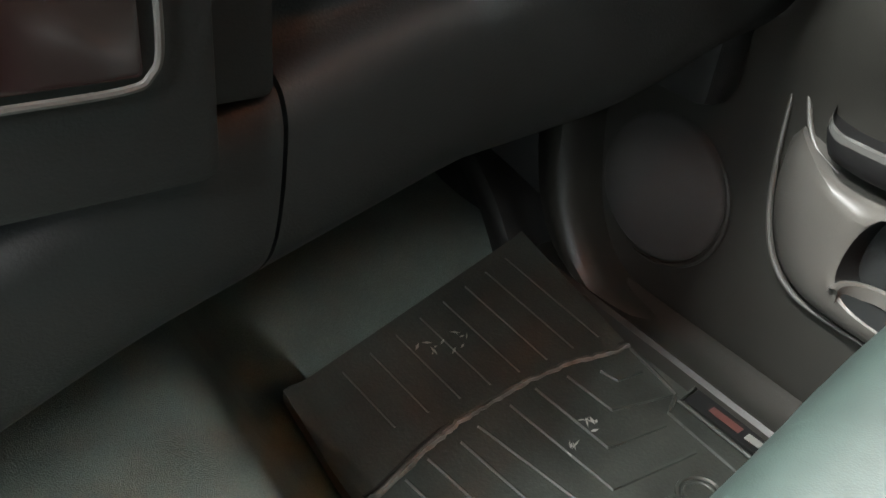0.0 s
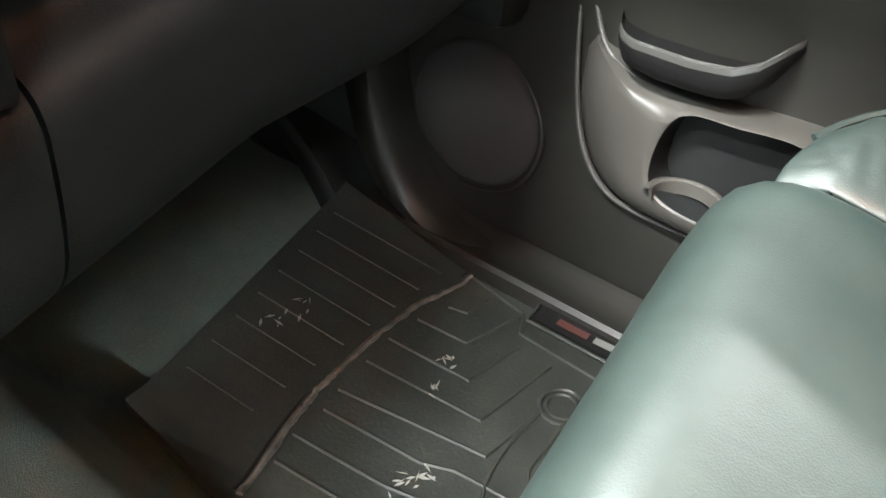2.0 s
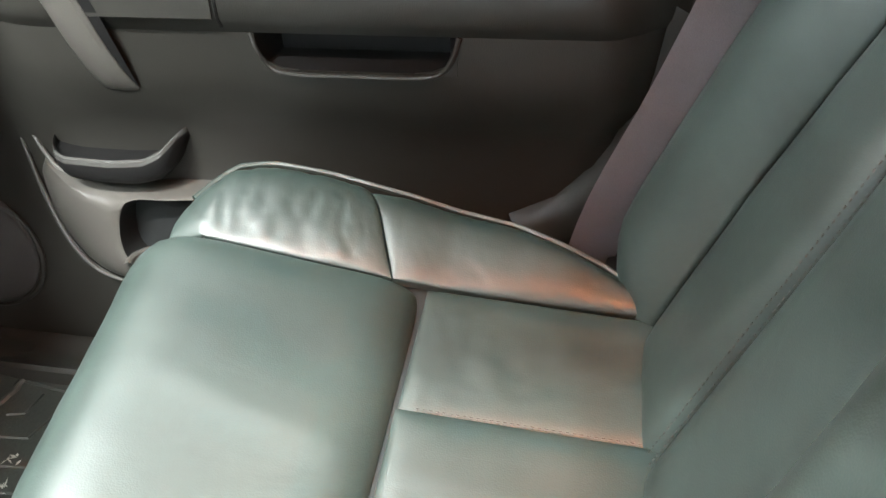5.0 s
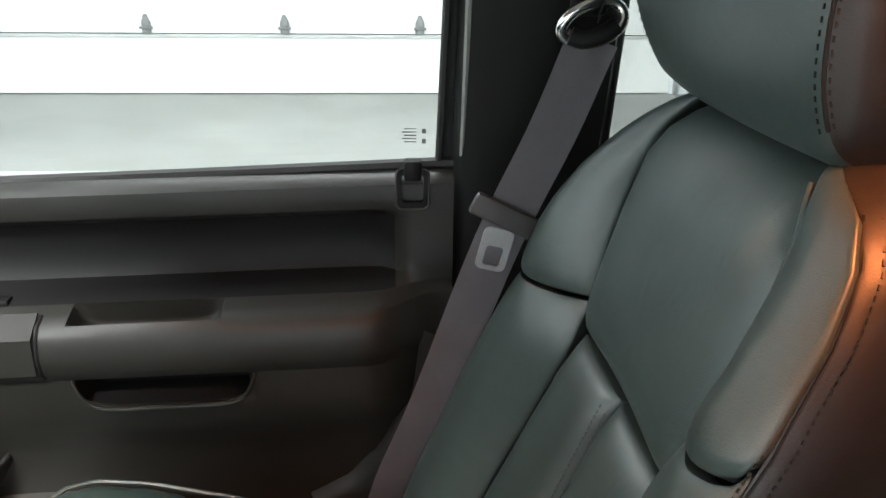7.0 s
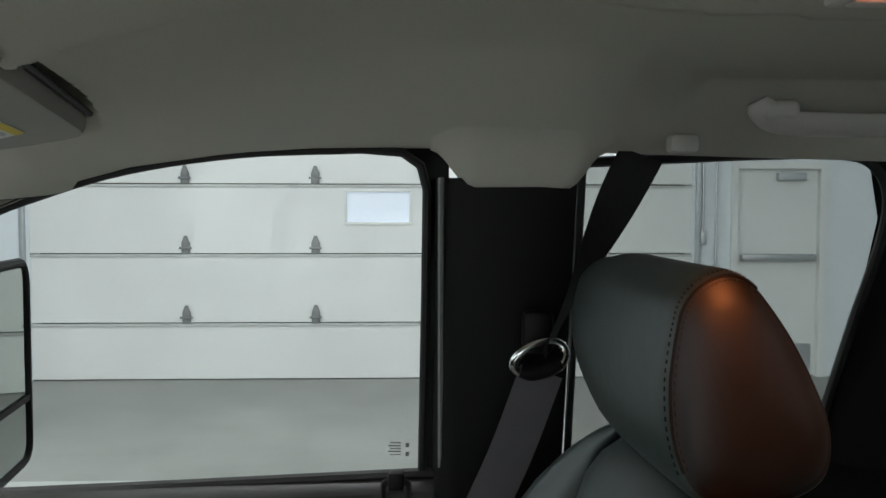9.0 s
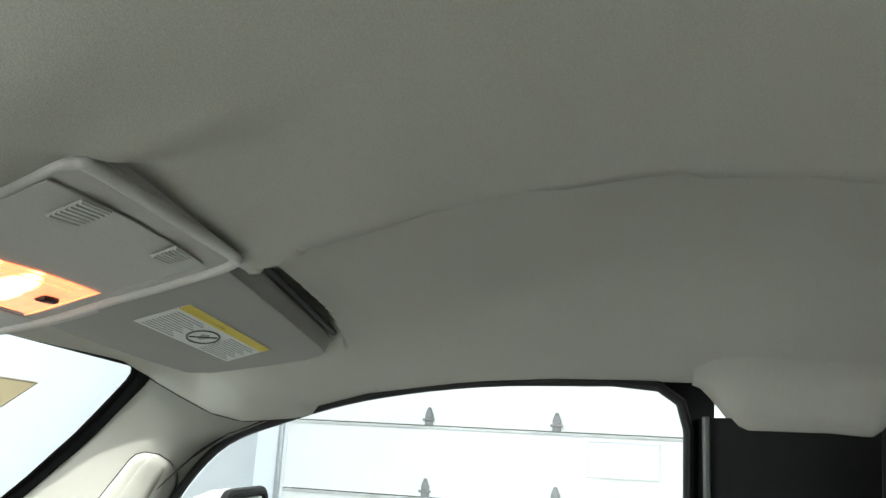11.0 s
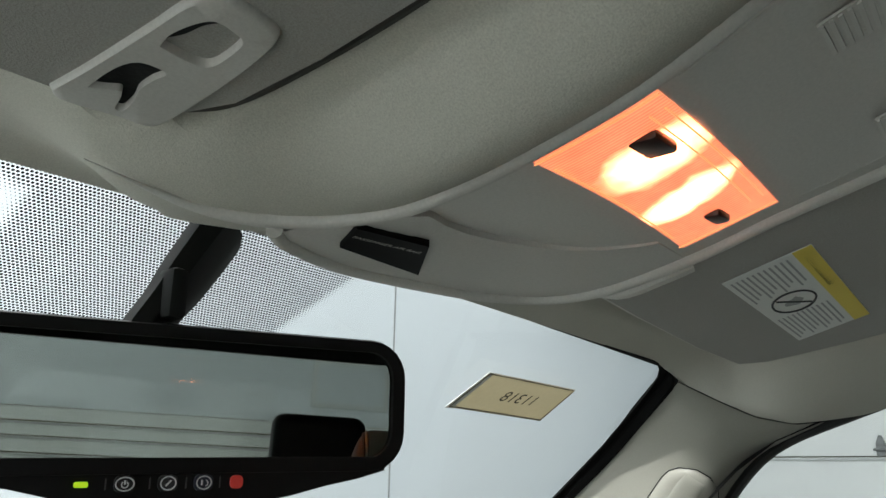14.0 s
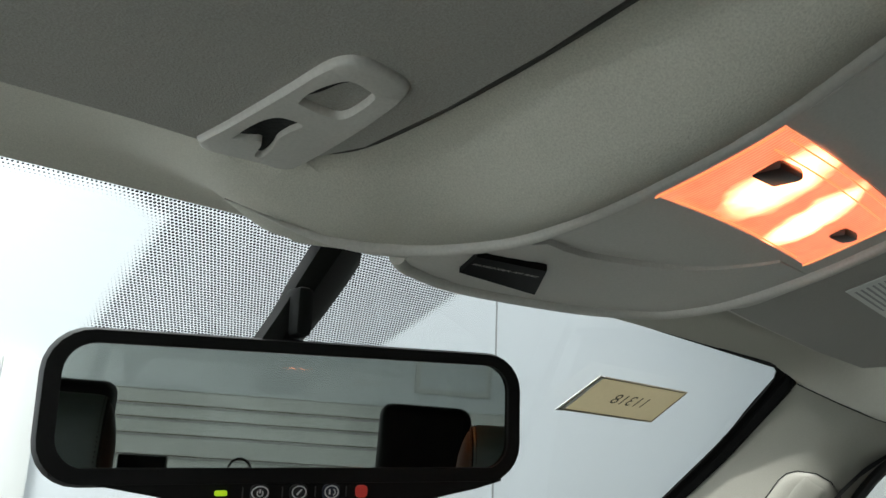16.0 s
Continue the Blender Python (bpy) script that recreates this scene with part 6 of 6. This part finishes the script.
for line in ([r[1].lerp(r[11], 0.02) for r in crow[I0:I1 + 1]], [r[1].lerp(r[11], 0.97) for r in crow[I0:I1 + 1]], [crow[I0 + 1][k] for k in range(1, 12)], [crow[I0][k].lerp(crow[I0 + 1][k], 0.3) for k in range(1, 12)], [crow[I1][k].lerp(crow[I1 - 1][k], 0.25) for k in range(1, 12)]):
    part("lens_rib", tube([q + low_ for q in line[1:-1]] if len(line) > 8 else [q + low_ for q in line], 0.00035, 6), edge_m, lens, "bright moulded rib")
for u, w, h in ((0.24, 0.017, 0.012), (0.80, 0.013, 0.008)):
    r_ = crow[13 if u > 0.5 else 12]
    p = r_[0].lerp(r_[12], u) + Vector((0, 0, 0.001))
    part("lamp_switch", box(p.x - w / 2, p.x + w / 2, p.y - h / 2, p.y + h / 2, p.z - 0.002, p.z + 0.003, 0.002), material("smoked_switch", (0.03, 0.015, 0.012), 0.35), lens, "small smoked lamp switch")


def bin_z(x, y):
    near = sorted(((q.x - x) ** 2 + (q.y - y) ** 2 + 1e-7, q.z) for r in crow[2:I0] for q in r[1:12])[:6]
    return sum(z / d for d, z in near) / sum(1 / d for d, z in near) - 0.002


PALE = plain("slot_pale", (0.62, 0.60, 0.56), 0.6)
for cx, cy, wd, ln_ in ((0.014, 0.2365, 0.024, 0.019), (0.100, 0.2445, 0.021, 0.016)):
    gz = {(a, b): bin_z(cx + a * wd / 2, cy + b * ln_ / 2) for a in (-1, 1) for b in (-1, 1)}

    def on_grille(a, b, off):
        z_ = sum(gz[(p, q)] * (1 + p * a) * (1 + q * b) / 4 for p in (-1, 1) for q in (-1, 1))
        return Vector((cx + a * wd / 2 + 0.12 * b * ln_ / 2, cy + b * ln_ / 2 + 0.12 * a * wd / 2, z_ + off))

    gp = part("grille_plate", slab([on_grille(a, b, -0.0011) for a, b in ((-1, -1), (1, -1), (1, 1), (-1, 1))], 0.001, (0, 0, 1)), CONSOLE, oc, "small moulded speaker grille", smooth=False)
    for k in range(7):
        b = -0.86 + 1.72 * k / 6
        part("grille_slat", slab([on_grille(-0.94, b - 0.07, -0.0019), on_grille(0.94, b - 0.07, -0.0019), on_grille(0.94, b + 0.07, -0.0019), on_grille(-0.94, b + 0.07, -0.0019)], 0.001, (0, 0, 1)), PALE, gp, smooth=False)
ab = part("status_window", slab([(-0.028, 0.405, 1.2095), (0.007, 0.400, 1.2095), (0.036, 0.433, 1.2085), (-0.017, 0.427, 1.2085)], 0.003, (0, 0, 1)), plain("black_gloss_panel", (0.004, 0.004, 0.004), 0.6, spec=0.1), oc, "black airbag status window", smooth=False)
fc = bpy.data.curves.new("lettering", "FONT")
fc.body, fc.size, fc.align_x = "PASSENGER AIR BAG", 0.0036, "CENTER"
tmp = new("lettering", fc)
bpy.context.view_layer.update()
fm = bpy.data.meshes.new_from_object(tmp.evaluated_get(bpy.context.evaluated_depsgraph_get()))
bpy.data.objects.remove(tmp)
fm.transform(pose(-0.009, 0.4085, 1.2078, 180, 0, 0) @ pose(0, 0, 0, 0, 0, 8))
fm.materials.append(plain("grey_lettering", (0.42, 0.40, 0.36), 0.5, emit=0.15))
ft = new("lettering", fm)
ft.parent = ab
# rear dome lamp
rd = thing("dome_lamp", "lit amber dome lamp on the rear headliner", "dome lamp", at=(-0.022, 0, 0))
bz = bmesh.new()
for q in ((0.0, 0.16, -0.375, -0.362), (0.0, 0.16, -0.288, -0.275), (0.0, 0.014, -0.362, -0.288), (0.146, 0.16, -0.362, -0.288)):
    box(q[0], q[1], q[2], q[3], 1.326, 1.345, 0.003, bm=bz)
part("bezel", bz, CONSOLE, rd)
part("lens", box(0.014, 0.146, -0.362, -0.288, 1.3275, 1.334, 0.002), lens_m, rd, "glowing amber lens")

# ---- visors ----
pv = thing("sun_visor", "grey fabric sun visor folded up, with a warning label", "sun visor", "sun visors", at=(0, 0, LIFT))


def visor(outline, z_of, thick, parent):
    bm = bmesh.new()
    top = [bm.verts.new((x, y, z_of(x, y) + thick)) for x, y in outline]
    mid = [bm.verts.new((x, y, z_of(x, y) + thick * 0.5)) for x, y in outline]
    cx, cy = sum(p[0] for p in outline) / len(outline), sum(p[1] for p in outline) / len(outline)
    low = [bm.verts.new((x + (cx - x) * 0.03, y + (cy - y) * 0.03, z_of(x, y))) for x, y in outline]
    bm.faces.new(top)
    bm.faces.new(low[::-1])
    k_ = len(outline)
    for i in range(k_):
        j = (i + 1) % k_
        bm.faces.new((top[i], top[j], mid[j], mid[i]))
        bm.faces.new((mid[i], mid[j], low[j], low[i]))
    return part("visor_board", bm, VISOR, parent)


def pvz(x, y):
    return 1.268 - 0.10 * (y - 0.27) - 0.06 * max(0, x - 0.2)


visor([(0.160, 0.2573), (0.25, 0.2703), (0.36, 0.2861), (0.45, 0.299), (0.474, 0.304), (0.490, 0.315), (0.502, 0.335), (0.516, 0.38), (0.526, 0.43), (0.531, 0.460), (0.520, 0.483), (0.44, 0.485), (0.32, 0.479), (0.24, 0.472), (0.20, 0.462), (0.170, 0.43)], pvz, 0.016, pv)
# dark rod added to deepen the shade in the gap behind the visor
part("rear_gap_shade", tube([(x, visor_rear(x) - 0.0035, pvz(x, visor_rear(x)) + 0.019) for x in [0.165 + 0.305 * k / 10 for k in range(11)]], 0.0032, 10), DASH, pv, "dark rod for the shaded gap along the rear edge")
LB = [(0.292, 0.398), (0.262, 0.330), (0.432, 0.345), (0.470, 0.410)]
lab = part("label", slab([(x, y, pvz(x, y) - 0.001) for x, y in LB], 0.0006), WHITE_PAPER, pv, "white warning label with yellow band", smooth=False)


def on_label(u, v, off=-0.0018):
    p = Vector((*LB[0], 0)).lerp(Vector((*LB[3], 0)), u)
    q = Vector((*LB[1], 0)).lerp(Vector((*LB[2], 0)), u)
    r_ = p.lerp(q, v)
    return Vector((r_.x, r_.y, pvz(r_.x, r_.y) + off))


part("yellow_band", slab([on_label(0, 0.80), on_label(1, 0.80), on_label(1, 1), on_label(0, 1)], 0.0003), YELLOW, lab, smooth=False)
PRINT = plain("grey_print", (0.34, 0.34, 0.33), 0.7)
for k in range(11):
    v = 0.06 + 0.064 * k
    for u0, u1 in ((0.04, 0.34), (0.62, 0.96)):
        ue = u1 - 0.07 * ((k * 7) % 3) / 2
        part("text_bar", slab([on_label(u0, v), on_label(ue, v), on_label(ue, v + 0.022), on_label(u0, v + 0.022)], 0.0002), PRINT, lab, smooth=False)
part("text_bar", slab([on_label(0.08, 0.86), on_label(0.45, 0.86), on_label(0.45, 0.94), on_label(0.08, 0.94)], 0.0002), plain("olive_print", (0.30, 0.24, 0.03), 0.7), lab, smooth=False)
part("symbol_ring", tube([on_label(0.475 + 0.12 * math.cos(a), 0.42 + 0.26 * math.sin(a), -0.002) for a in [2 * math.pi * k / 24 for k in range(25)]], 0.0008, 5, caps=False), INK, lab)
part("symbol_stroke", tube([on_label(0.40, 0.26, -0.002), on_label(0.55, 0.58, -0.002)], 0.0007, 5), INK, lab)
part("symbol_mark", slab([on_label(0.43, 0.48), on_label(0.47, 0.30), on_label(0.50, 0.30), on_label(0.53, 0.45), on_label(0.48, 0.54)], 0.0002), PRINT, lab, smooth=False)
part("piping", tube([(x, y + 0.001, pvz(x, y) + 0.004) for x, y in ((0.527, 0.483), (0.44, 0.485), (0.32, 0.479), (0.24, 0.472))], 0.0022, 6), CONSOLE, pv, "pale piping")
vc = part("visor_clip", slab([(x, y, pvz(x, y) - 0.003) for x, y in ((0.212, 0.462), (0.226, 0.470), (0.246, 0.466), (0.244, 0.425), (0.248, 0.398), (0.238, 0.392), (0.226, 0.398), (0.222, 0.44))], 0.008, (0, 0, 1)), CONSOLE, pv, "pale plastic visor clip")
part("clip_arm", tube(spline([(0.222, 0.462, pvz(0.22, 0.46) - 0.004), (0.232, 0.44, pvz(0.23, 0.44) - 0.012), (0.236, 0.41, pvz(0.23, 0.41) - 0.008), (0.243, 0.396, pvz(0.24, 0.4) - 0.002)], 14), 0.0045, 8), CONSOLE, vc)
# black block stands for the shade inside the clip's opening
part("clip_hole_shade", box(0.233, 0.241, 0.412, 0.43, pvz(0.237, 0.42) - 0.0045, pvz(0.237, 0.42) + 0.003), BLACK, vc, smooth=False)

dv = thing("sun_visor", "grey fabric sun visor on the driver's side, folded up", "sun visor", "sun visors", at=(0, 0, LIFT))

visor([(-0.135, 0.4195), (-0.116, 0.416), (-0.101, 0.405), (-0.0935, 0.389), (-0.0915, 0.35), (-0.093, 0.31), (-0.098, 0.265), (-0.105, 0.236), (-0.1135, 0.2155), (-0.126, 0.2035), (-0.145, 0.198), (-0.18, 0.188), (-0.50, 0.20), (-0.54, 0.25), (-0.545, 0.36), (-0.53, 0.40), (-0.30, 0.425), (-0.16, 0.419)], dvz, 0.018, dv)
part("piping", tube([(x, y, dvz(x, y) + 0.003) for x, y in ((-0.53, 0.40), (-0.30, 0.425), (-0.16, 0.419), (-0.125, 0.417))], 0.0015, 6), CONSOLE, dv, "pale piping")


# thin dark tube drawn for the shadow gap between visor and lining
part("edge_shade", tube(spline([(x, y, dvz(x, y) + 0.004) for x, y in [(-0.135, 0.4185), (-0.115, 0.4155), (-0.100, 0.4055), (-0.0922, 0.389), (-0.0902, 0.35), (-0.0917, 0.31), (-0.0967, 0.265), (-0.1037, 0.235), (-0.1123, 0.2145), (-0.1255, 0.2022), (-0.145, 0.1965)]], 60), 0.0012, 6), material("edge_shade_tone", (0.07, 0.067, 0.06), 0.9), dv, "dark line for the shade along the visor's edge")
CLIP = [(-0.1459, 0.4074), (-0.1440, 0.3895), (-0.1421, 0.3617), (-0.1412, 0.3447), (-0.1388, 0.3379), (-0.1339, 0.3353), (-0.1261, 0.3360), (-0.1186, 0.3378), (-0.1150, 0.3425), (-0.1126, 0.3587), (-0.1113, 0.3819), (-0.1116, 0.4050), (-0.1158, 0.4098), (-0.1232, 0.4098), (-0.1358, 0.4115), (-0.1424, 0.4112)]
CLIP_UPPER = [(-0.1362, 0.3645), (-0.1372, 0.3579), (-0.1356, 0.3496), (-0.1325, 0.3445), (-0.1262, 0.3452), (-0.1215, 0.3480), (-0.1202, 0.3588), (-0.1216, 0.3648), (-0.1279, 0.3659)]
CLIP_LOWER = [(-0.1392, 0.3981), (-0.1393, 0.3874), (-0.1380, 0.3790), (-0.1347, 0.3750), (-0.1275, 0.3755), (-0.1281, 0.3819), (-0.1280, 0.3891), (-0.1258, 0.3962), (-0.1250, 0.4040), (-0.1275, 0.4042), (-0.1297, 0.3965), (-0.1317, 0.3935), (-0.1352, 0.3958)]


def on_visor(x, y, drop):
    return Vector((x, y, dvz(x, y) - drop))


def ring_at(curve, scale, drop):
    """A closed rounded line about its middle, at a drop below the visor."""
    curve = [(x + 0.004, y + 0.0068) for x, y in curve]
    mx, my = sum(p[0] for p in curve) / len(curve), sum(p[1] for p in curve) / len(curve)
    run = spline([(x, y, 0) for x, y in curve + curve[:1]], 6 * len(curve))[:-1]
    return [on_visor(mx + (q.x - mx) * scale, my + (q.y - my) * scale, drop) for q in run]


clip_bm = bmesh.new()
loops = []
for curve, scale in ((CLIP, 0.96), (CLIP_UPPER, 1.0), (CLIP_LOWER, 1.0)):
    vs = [clip_bm.verts.new(q) for q in ring_at(curve, scale, 0.0026)]
    loops += [clip_bm.edges.new((vs[k], vs[(k + 1) % len(vs)])) for k in range(len(vs))]
bmesh.ops.triangle_fill(clip_bm, use_beauty=True, use_dissolve=False, edges=loops)
sheet([ring_at(CLIP, 1.0, -0.004), ring_at(CLIP, 1.01, 0.0006), ring_at(CLIP, 0.99, 0.0020), ring_at(CLIP, 0.96, 0.0026)], closed_v=True, bm=clip_bm)
for curve in (CLIP_UPPER, CLIP_LOWER):
    sheet([ring_at(curve, 1.0, 0.0026), ring_at(curve, 0.95, 0.0018), ring_at(curve, 0.93, -0.003)], closed_v=True, bm=clip_bm)
bmesh.ops.remove_doubles(clip_bm, verts=clip_bm.verts, dist=1e-5)
bmesh.ops.recalc_face_normals(clip_bm, faces=clip_bm.faces)
clp = part("visor_clip", clip_bm, CONSOLE, dv, "pale plastic visor clip with two openings")
# near-black plates give the clip's openings their shade
part("clip_well_shade", slab(ring_at(CLIP_LOWER, 1.02, 0.0004), 0.0004, (0, 0, 1)), DASH, clp, smooth=False)
part("clip_slot_shade", slab(ring_at([(-0.1362, 0.3640), (-0.1370, 0.3579), (-0.1354, 0.3500), (-0.1325, 0.3450), (-0.1290, 0.3455), (-0.1318, 0.3510), (-0.1332, 0.3580)], 1.0, 0.0004), 0.0004, (0, 0, 1)), DASH, clp, smooth=False)

# ---- rear view mirror ----
rm = thing("rear_view_mirror", "black-framed rear view mirror with a row of lit buttons", "rear view mirror", at=(0, 0, LIFT))
NORMAL = Vector((-0.262, -0.962, -0.045)).normalized()
ux = Vector((0, 0, 1)).cross(NORMAL).normalized()
ux = (ux + Vector((0, 0, 0.035))).normalized()
uz = NORMAL.cross(ux).normalized()
C0 = Vector((-0.016, 0.532, 1.155))


def mir(a, b, c_):
    return C0 + ux * a + uz * b + NORMAL * c_


ICON = plain("pale_icon", (0.55, 0.55, 0.55), 0.5, emit=0.12)
ICON_DIM = plain("dim_mark", (0.05, 0.05, 0.05), 0.5)
mo = [(a - 0.001, b - 0.0015) for a, b in rounded(0.244, 0.070, 0.020, 6)]
mi = [(a - 0.001, b - 0.001) for a, b in rounded(0.226, 0.055, 0.014, 6)]
bm = sheet([[mir(a * 0.9, b * 0.8, -0.03) for a, b in mo], [mir(a, b, -0.016) for a, b in mo], [mir(a, b, -0.004) for a, b in mo], [mir(a * 0.985, b * 0.96, 0.001) for a, b in mo], [mir(a, b, 0.001) for a, b in mi], [mir(a, b, -0.002) for a, b in mi]], closed_v=True)
bm.faces.new([bm.verts.new(mir(a * 0.9, b * 0.8, -0.03)) for a, b in mo])
part("housing", bm, BLACK, rm)
bm = bmesh.new()
bm.faces.new([bm.verts.new(mir(a * 1.005, b * 1.01, -0.0012)) for a, b in mi])
part("mirror_glass", bm, MIRROR, rm, "silvered mirror glass", smooth=False)
ch = [(-0.115, -0.031), (-0.09, -0.0365), (-0.07, -0.0405), (-0.05, -0.0455), (-0.035, -0.0475), (0.0, -0.0485), (0.04, -0.0485), (0.055, -0.0465), (0.074, -0.0422), (0.092, -0.0390), (0.108, -0.035), (0.108, -0.028), (-0.115, -0.028)]
part("button_strip", slab([mir(a, b, 0.0005) for a, b in ch], 0.022, -NORMAL), BLACK, rm)
for k, (a, col, emit) in enumerate(((-0.0416, (0.45, 0.75, 0.02), 1.2), (-0.0236, (0.012, 0.012, 0.012), 0.0), (-0.0047, (0.012, 0.012, 0.012), 0.0), (0.0116, (0.012, 0.015, 0.03), 0.0), (0.0274, (0.45, 0.04, 0.03), 0.5))):
    w = 0.0028 if k == 0 else 0.0030 if k == 4 else 0.0044
    hh = 0.0012 if k == 0 else 0.0030 if k == 4 else 0.0036
    bt = part("button", slab([mir(a + px, -0.0392 + pz, 0.0018) for px, pz in rounded(2 * w, 2 * hh, min(w, hh) * 0.7, 4)], 0.002, -NORMAL), plain("button_face", col, 0.4, emit=emit), rm, "green status light" if k == 0 else "red round button" if k == 4 else "dark button with a pale icon", smooth=False)
    if 0 < k < 4:
        # a pale ring with a handset, power or speech mark inside
        ringed = [(0.0034 * math.cos(q) * (1.15 if k == 1 else 1.0), 0.0029 * math.sin(q)) for q in [2 * math.pi * i / 20 for i in range(21)]]
        part("icon", tube([mir(a + px, -0.0392 + pz, 0.0022) for px, pz in ringed], 0.00032, 4, caps=False), ICON, bt)
        part("icon", tube([mir(a + px, -0.0392 + pz, 0.0022) for px, pz in (((-0.0012, -0.0012), (-0.0002, -0.0002), (0.0012, 0.0013)) if k == 2 else ((0, 0.0016), (0, 0.0006), (0, -0.0002)) if k == 1 else ((-0.001, 0.0012), (-0.001, -0.0002), (-0.001, -0.0012)))], 0.00045, 4), ICON, bt)
        if k != 2:
            part("icon", tube([mir(a + 0.0014 * math.cos(q) + (0.0004 if k == 3 else 0), -0.0394 + 0.0014 * math.sin(q), 0.0022) for q in [radians(130 + 280 * i / 12) if k == 1 else radians(-70 + 140 * i / 12) for i in range(13)]], 0.00032, 4), ICON, bt)
    if k:
        part("divider", slab([mir(a - 0.0078 + px, -0.0392 + pz, 0.0008) for px, pz in rounded(0.0006, 0.005, 0.0002, 2)], 0.001, -NORMAL), ICON_DIM, rm, smooth=False)
stem = part("stem", tube([Vector((-0.036, 0.550, 1.176)).lerp(Vector((0.006, 0.548, 1.246)), k / 11) for k in range(12)], [0.014, 0.0155, 0.0155, 0.0155, 0.016, 0.0175, 0.0185, 0.019, 0.0195, 0.02, 0.02, 0.02], 8, flat=0.6), STEM := plain("stem_black", (0.004, 0.005, 0.0045), 0.6, spec=0.3), rm)
part("stem_clip", box(-0.030, -0.020, 0.53, 0.545, 1.19, 1.215, 0.003), STEM, stem)

# ---- rear of the cab, as the mirror shows it ----
bw = thing("window_rear", "rear cab window with a dark lower rail", "rear window", kind="structure")
part("lower_wall", box(-0.74, 0.74, -1.24, -1.20, 0.05, 0.955), BLACK, bw, smooth=False)
part("top_rail", box(-0.74, 0.74, -1.24, -1.20, 1.305, 1.37), BLACK, bw, smooth=False)
for sx in (-1, 1):
    part("side_rail", box(sx * 0.70 - 0.05, sx * 0.70 + 0.05, -1.24, -1.20, 0.94, 1.305), BLACK, bw, smooth=False)
rgl = part("pane", box(-0.65, 0.65, -1.222, -1.218, 0.94, 1.305), GLASS, bw, "clear rear glass", smooth=False)
rgl.visible_shadow = False
rs = thing("rear_bench", "dark rear bench seat", "car seat")
part("backrest", box(-0.66, 0.66, -1.14, -0.98, 0.30, 0.90, 0.05, seg=4), LEATHER, rs)
part("bench", box(-0.66, 0.66, -1.05, -0.60, 0.16, 0.36, 0.05, seg=4), LEATHER, rs)
for px in (-0.50, 0.33):
    part("headrest", box(px - 0.11, px + 0.11, -1.12, -1.02, 0.88, 1.165, 0.03, seg=4), BLACK, rs)
bx = thing("black_box", "small black device box behind the rear seat", "box", at=(-0.325, -1.16, 0.90))
part("box_body", box(-0.055, 0.055, -0.02, 0.02, 0.0, 0.10, 0.006), BLACK, bx)
part("bracket", box(-0.02, 0.02, -0.025, 0.025, -0.0, 0.068, 0.004), DASH, bx)
hp = thing("cable_loop", "thin black cable loop behind the rear seat", "cable", at=(-0.10, -1.16, 0.955))
part("loop", tube([(0.033 * math.cos(a), 0, 0.05 * math.sin(a)) for a in [math.pi * k / 16 for k in range(17)]], 0.003, 6), BLACK, hp)
dd = thing("trim_driver_side", "dark trim behind the open driver's doorway", "trim", kind="structure")
od = thing("door_3", "driver's door standing wide open with dark trim", "car door", kind="structure", at=(-0.84, 1.06, 0))
part("trim_panel", sheet([[(0.0, y, 0.79), (0.012, y, 0.81), (0.035, y, 0.80), (0.06, y, 0.62), (0.035, y, 0.4), (0.03, y, 0.05)] for y in (-0.02, -0.4, -0.8, -1.10)]), TRIM, od)
part("door_skin", box(-0.09, 0.0, -1.12, 0.0, 0.0, 0.79, 0.03), WHITE_PAINT, od, "white painted outer skin")
od.rotation_euler.z = radians(-72)
part("pillar", sheet([[(-0.77, -0.05, 0.10), (-0.765, -0.30, 0.10)], [(-0.75, -0.05, 0.85), (-0.75, -0.30, 0.85)], [(-0.655, -0.05, 1.27), (-0.655, -0.30, 1.27)]]), BLACK, dd)
part("rear_panel", sheet([[(-0.785, -0.30, 0.84), (-0.775, -0.30, 0.05)], [(-0.785, -1.2, 0.84), (-0.775, -1.2, 0.05)]]), BLACK, dd)
part("corner", sheet([[(-0.70, -0.62, 1.27), (-0.785, -0.57, 0.84)], [(-0.66, -1.2, 1.27), (-0.74, -1.2, 0.84)]]), BLACK, dd)
fw = thing("firewall", "dark firewall and cowl behind the dashboard", "panel", kind="structure")
part("panel", box(-0.84, 0.84, 1.42, 1.46, -0.1, 0.84), BLACK, fw, smooth=False)
part("cowl", box(-0.84, 0.84, 1.20, 1.46, 0.80, 0.82), BLACK, fw, smooth=False)
hd = thing("hood", "white painted truck hood beyond the windshield", "car hood")
part("hood_panel", box(-0.85, 0.85, 1.46, 2.6, 0.62, 0.70, 0.05), WHITE_PAINT, hd)
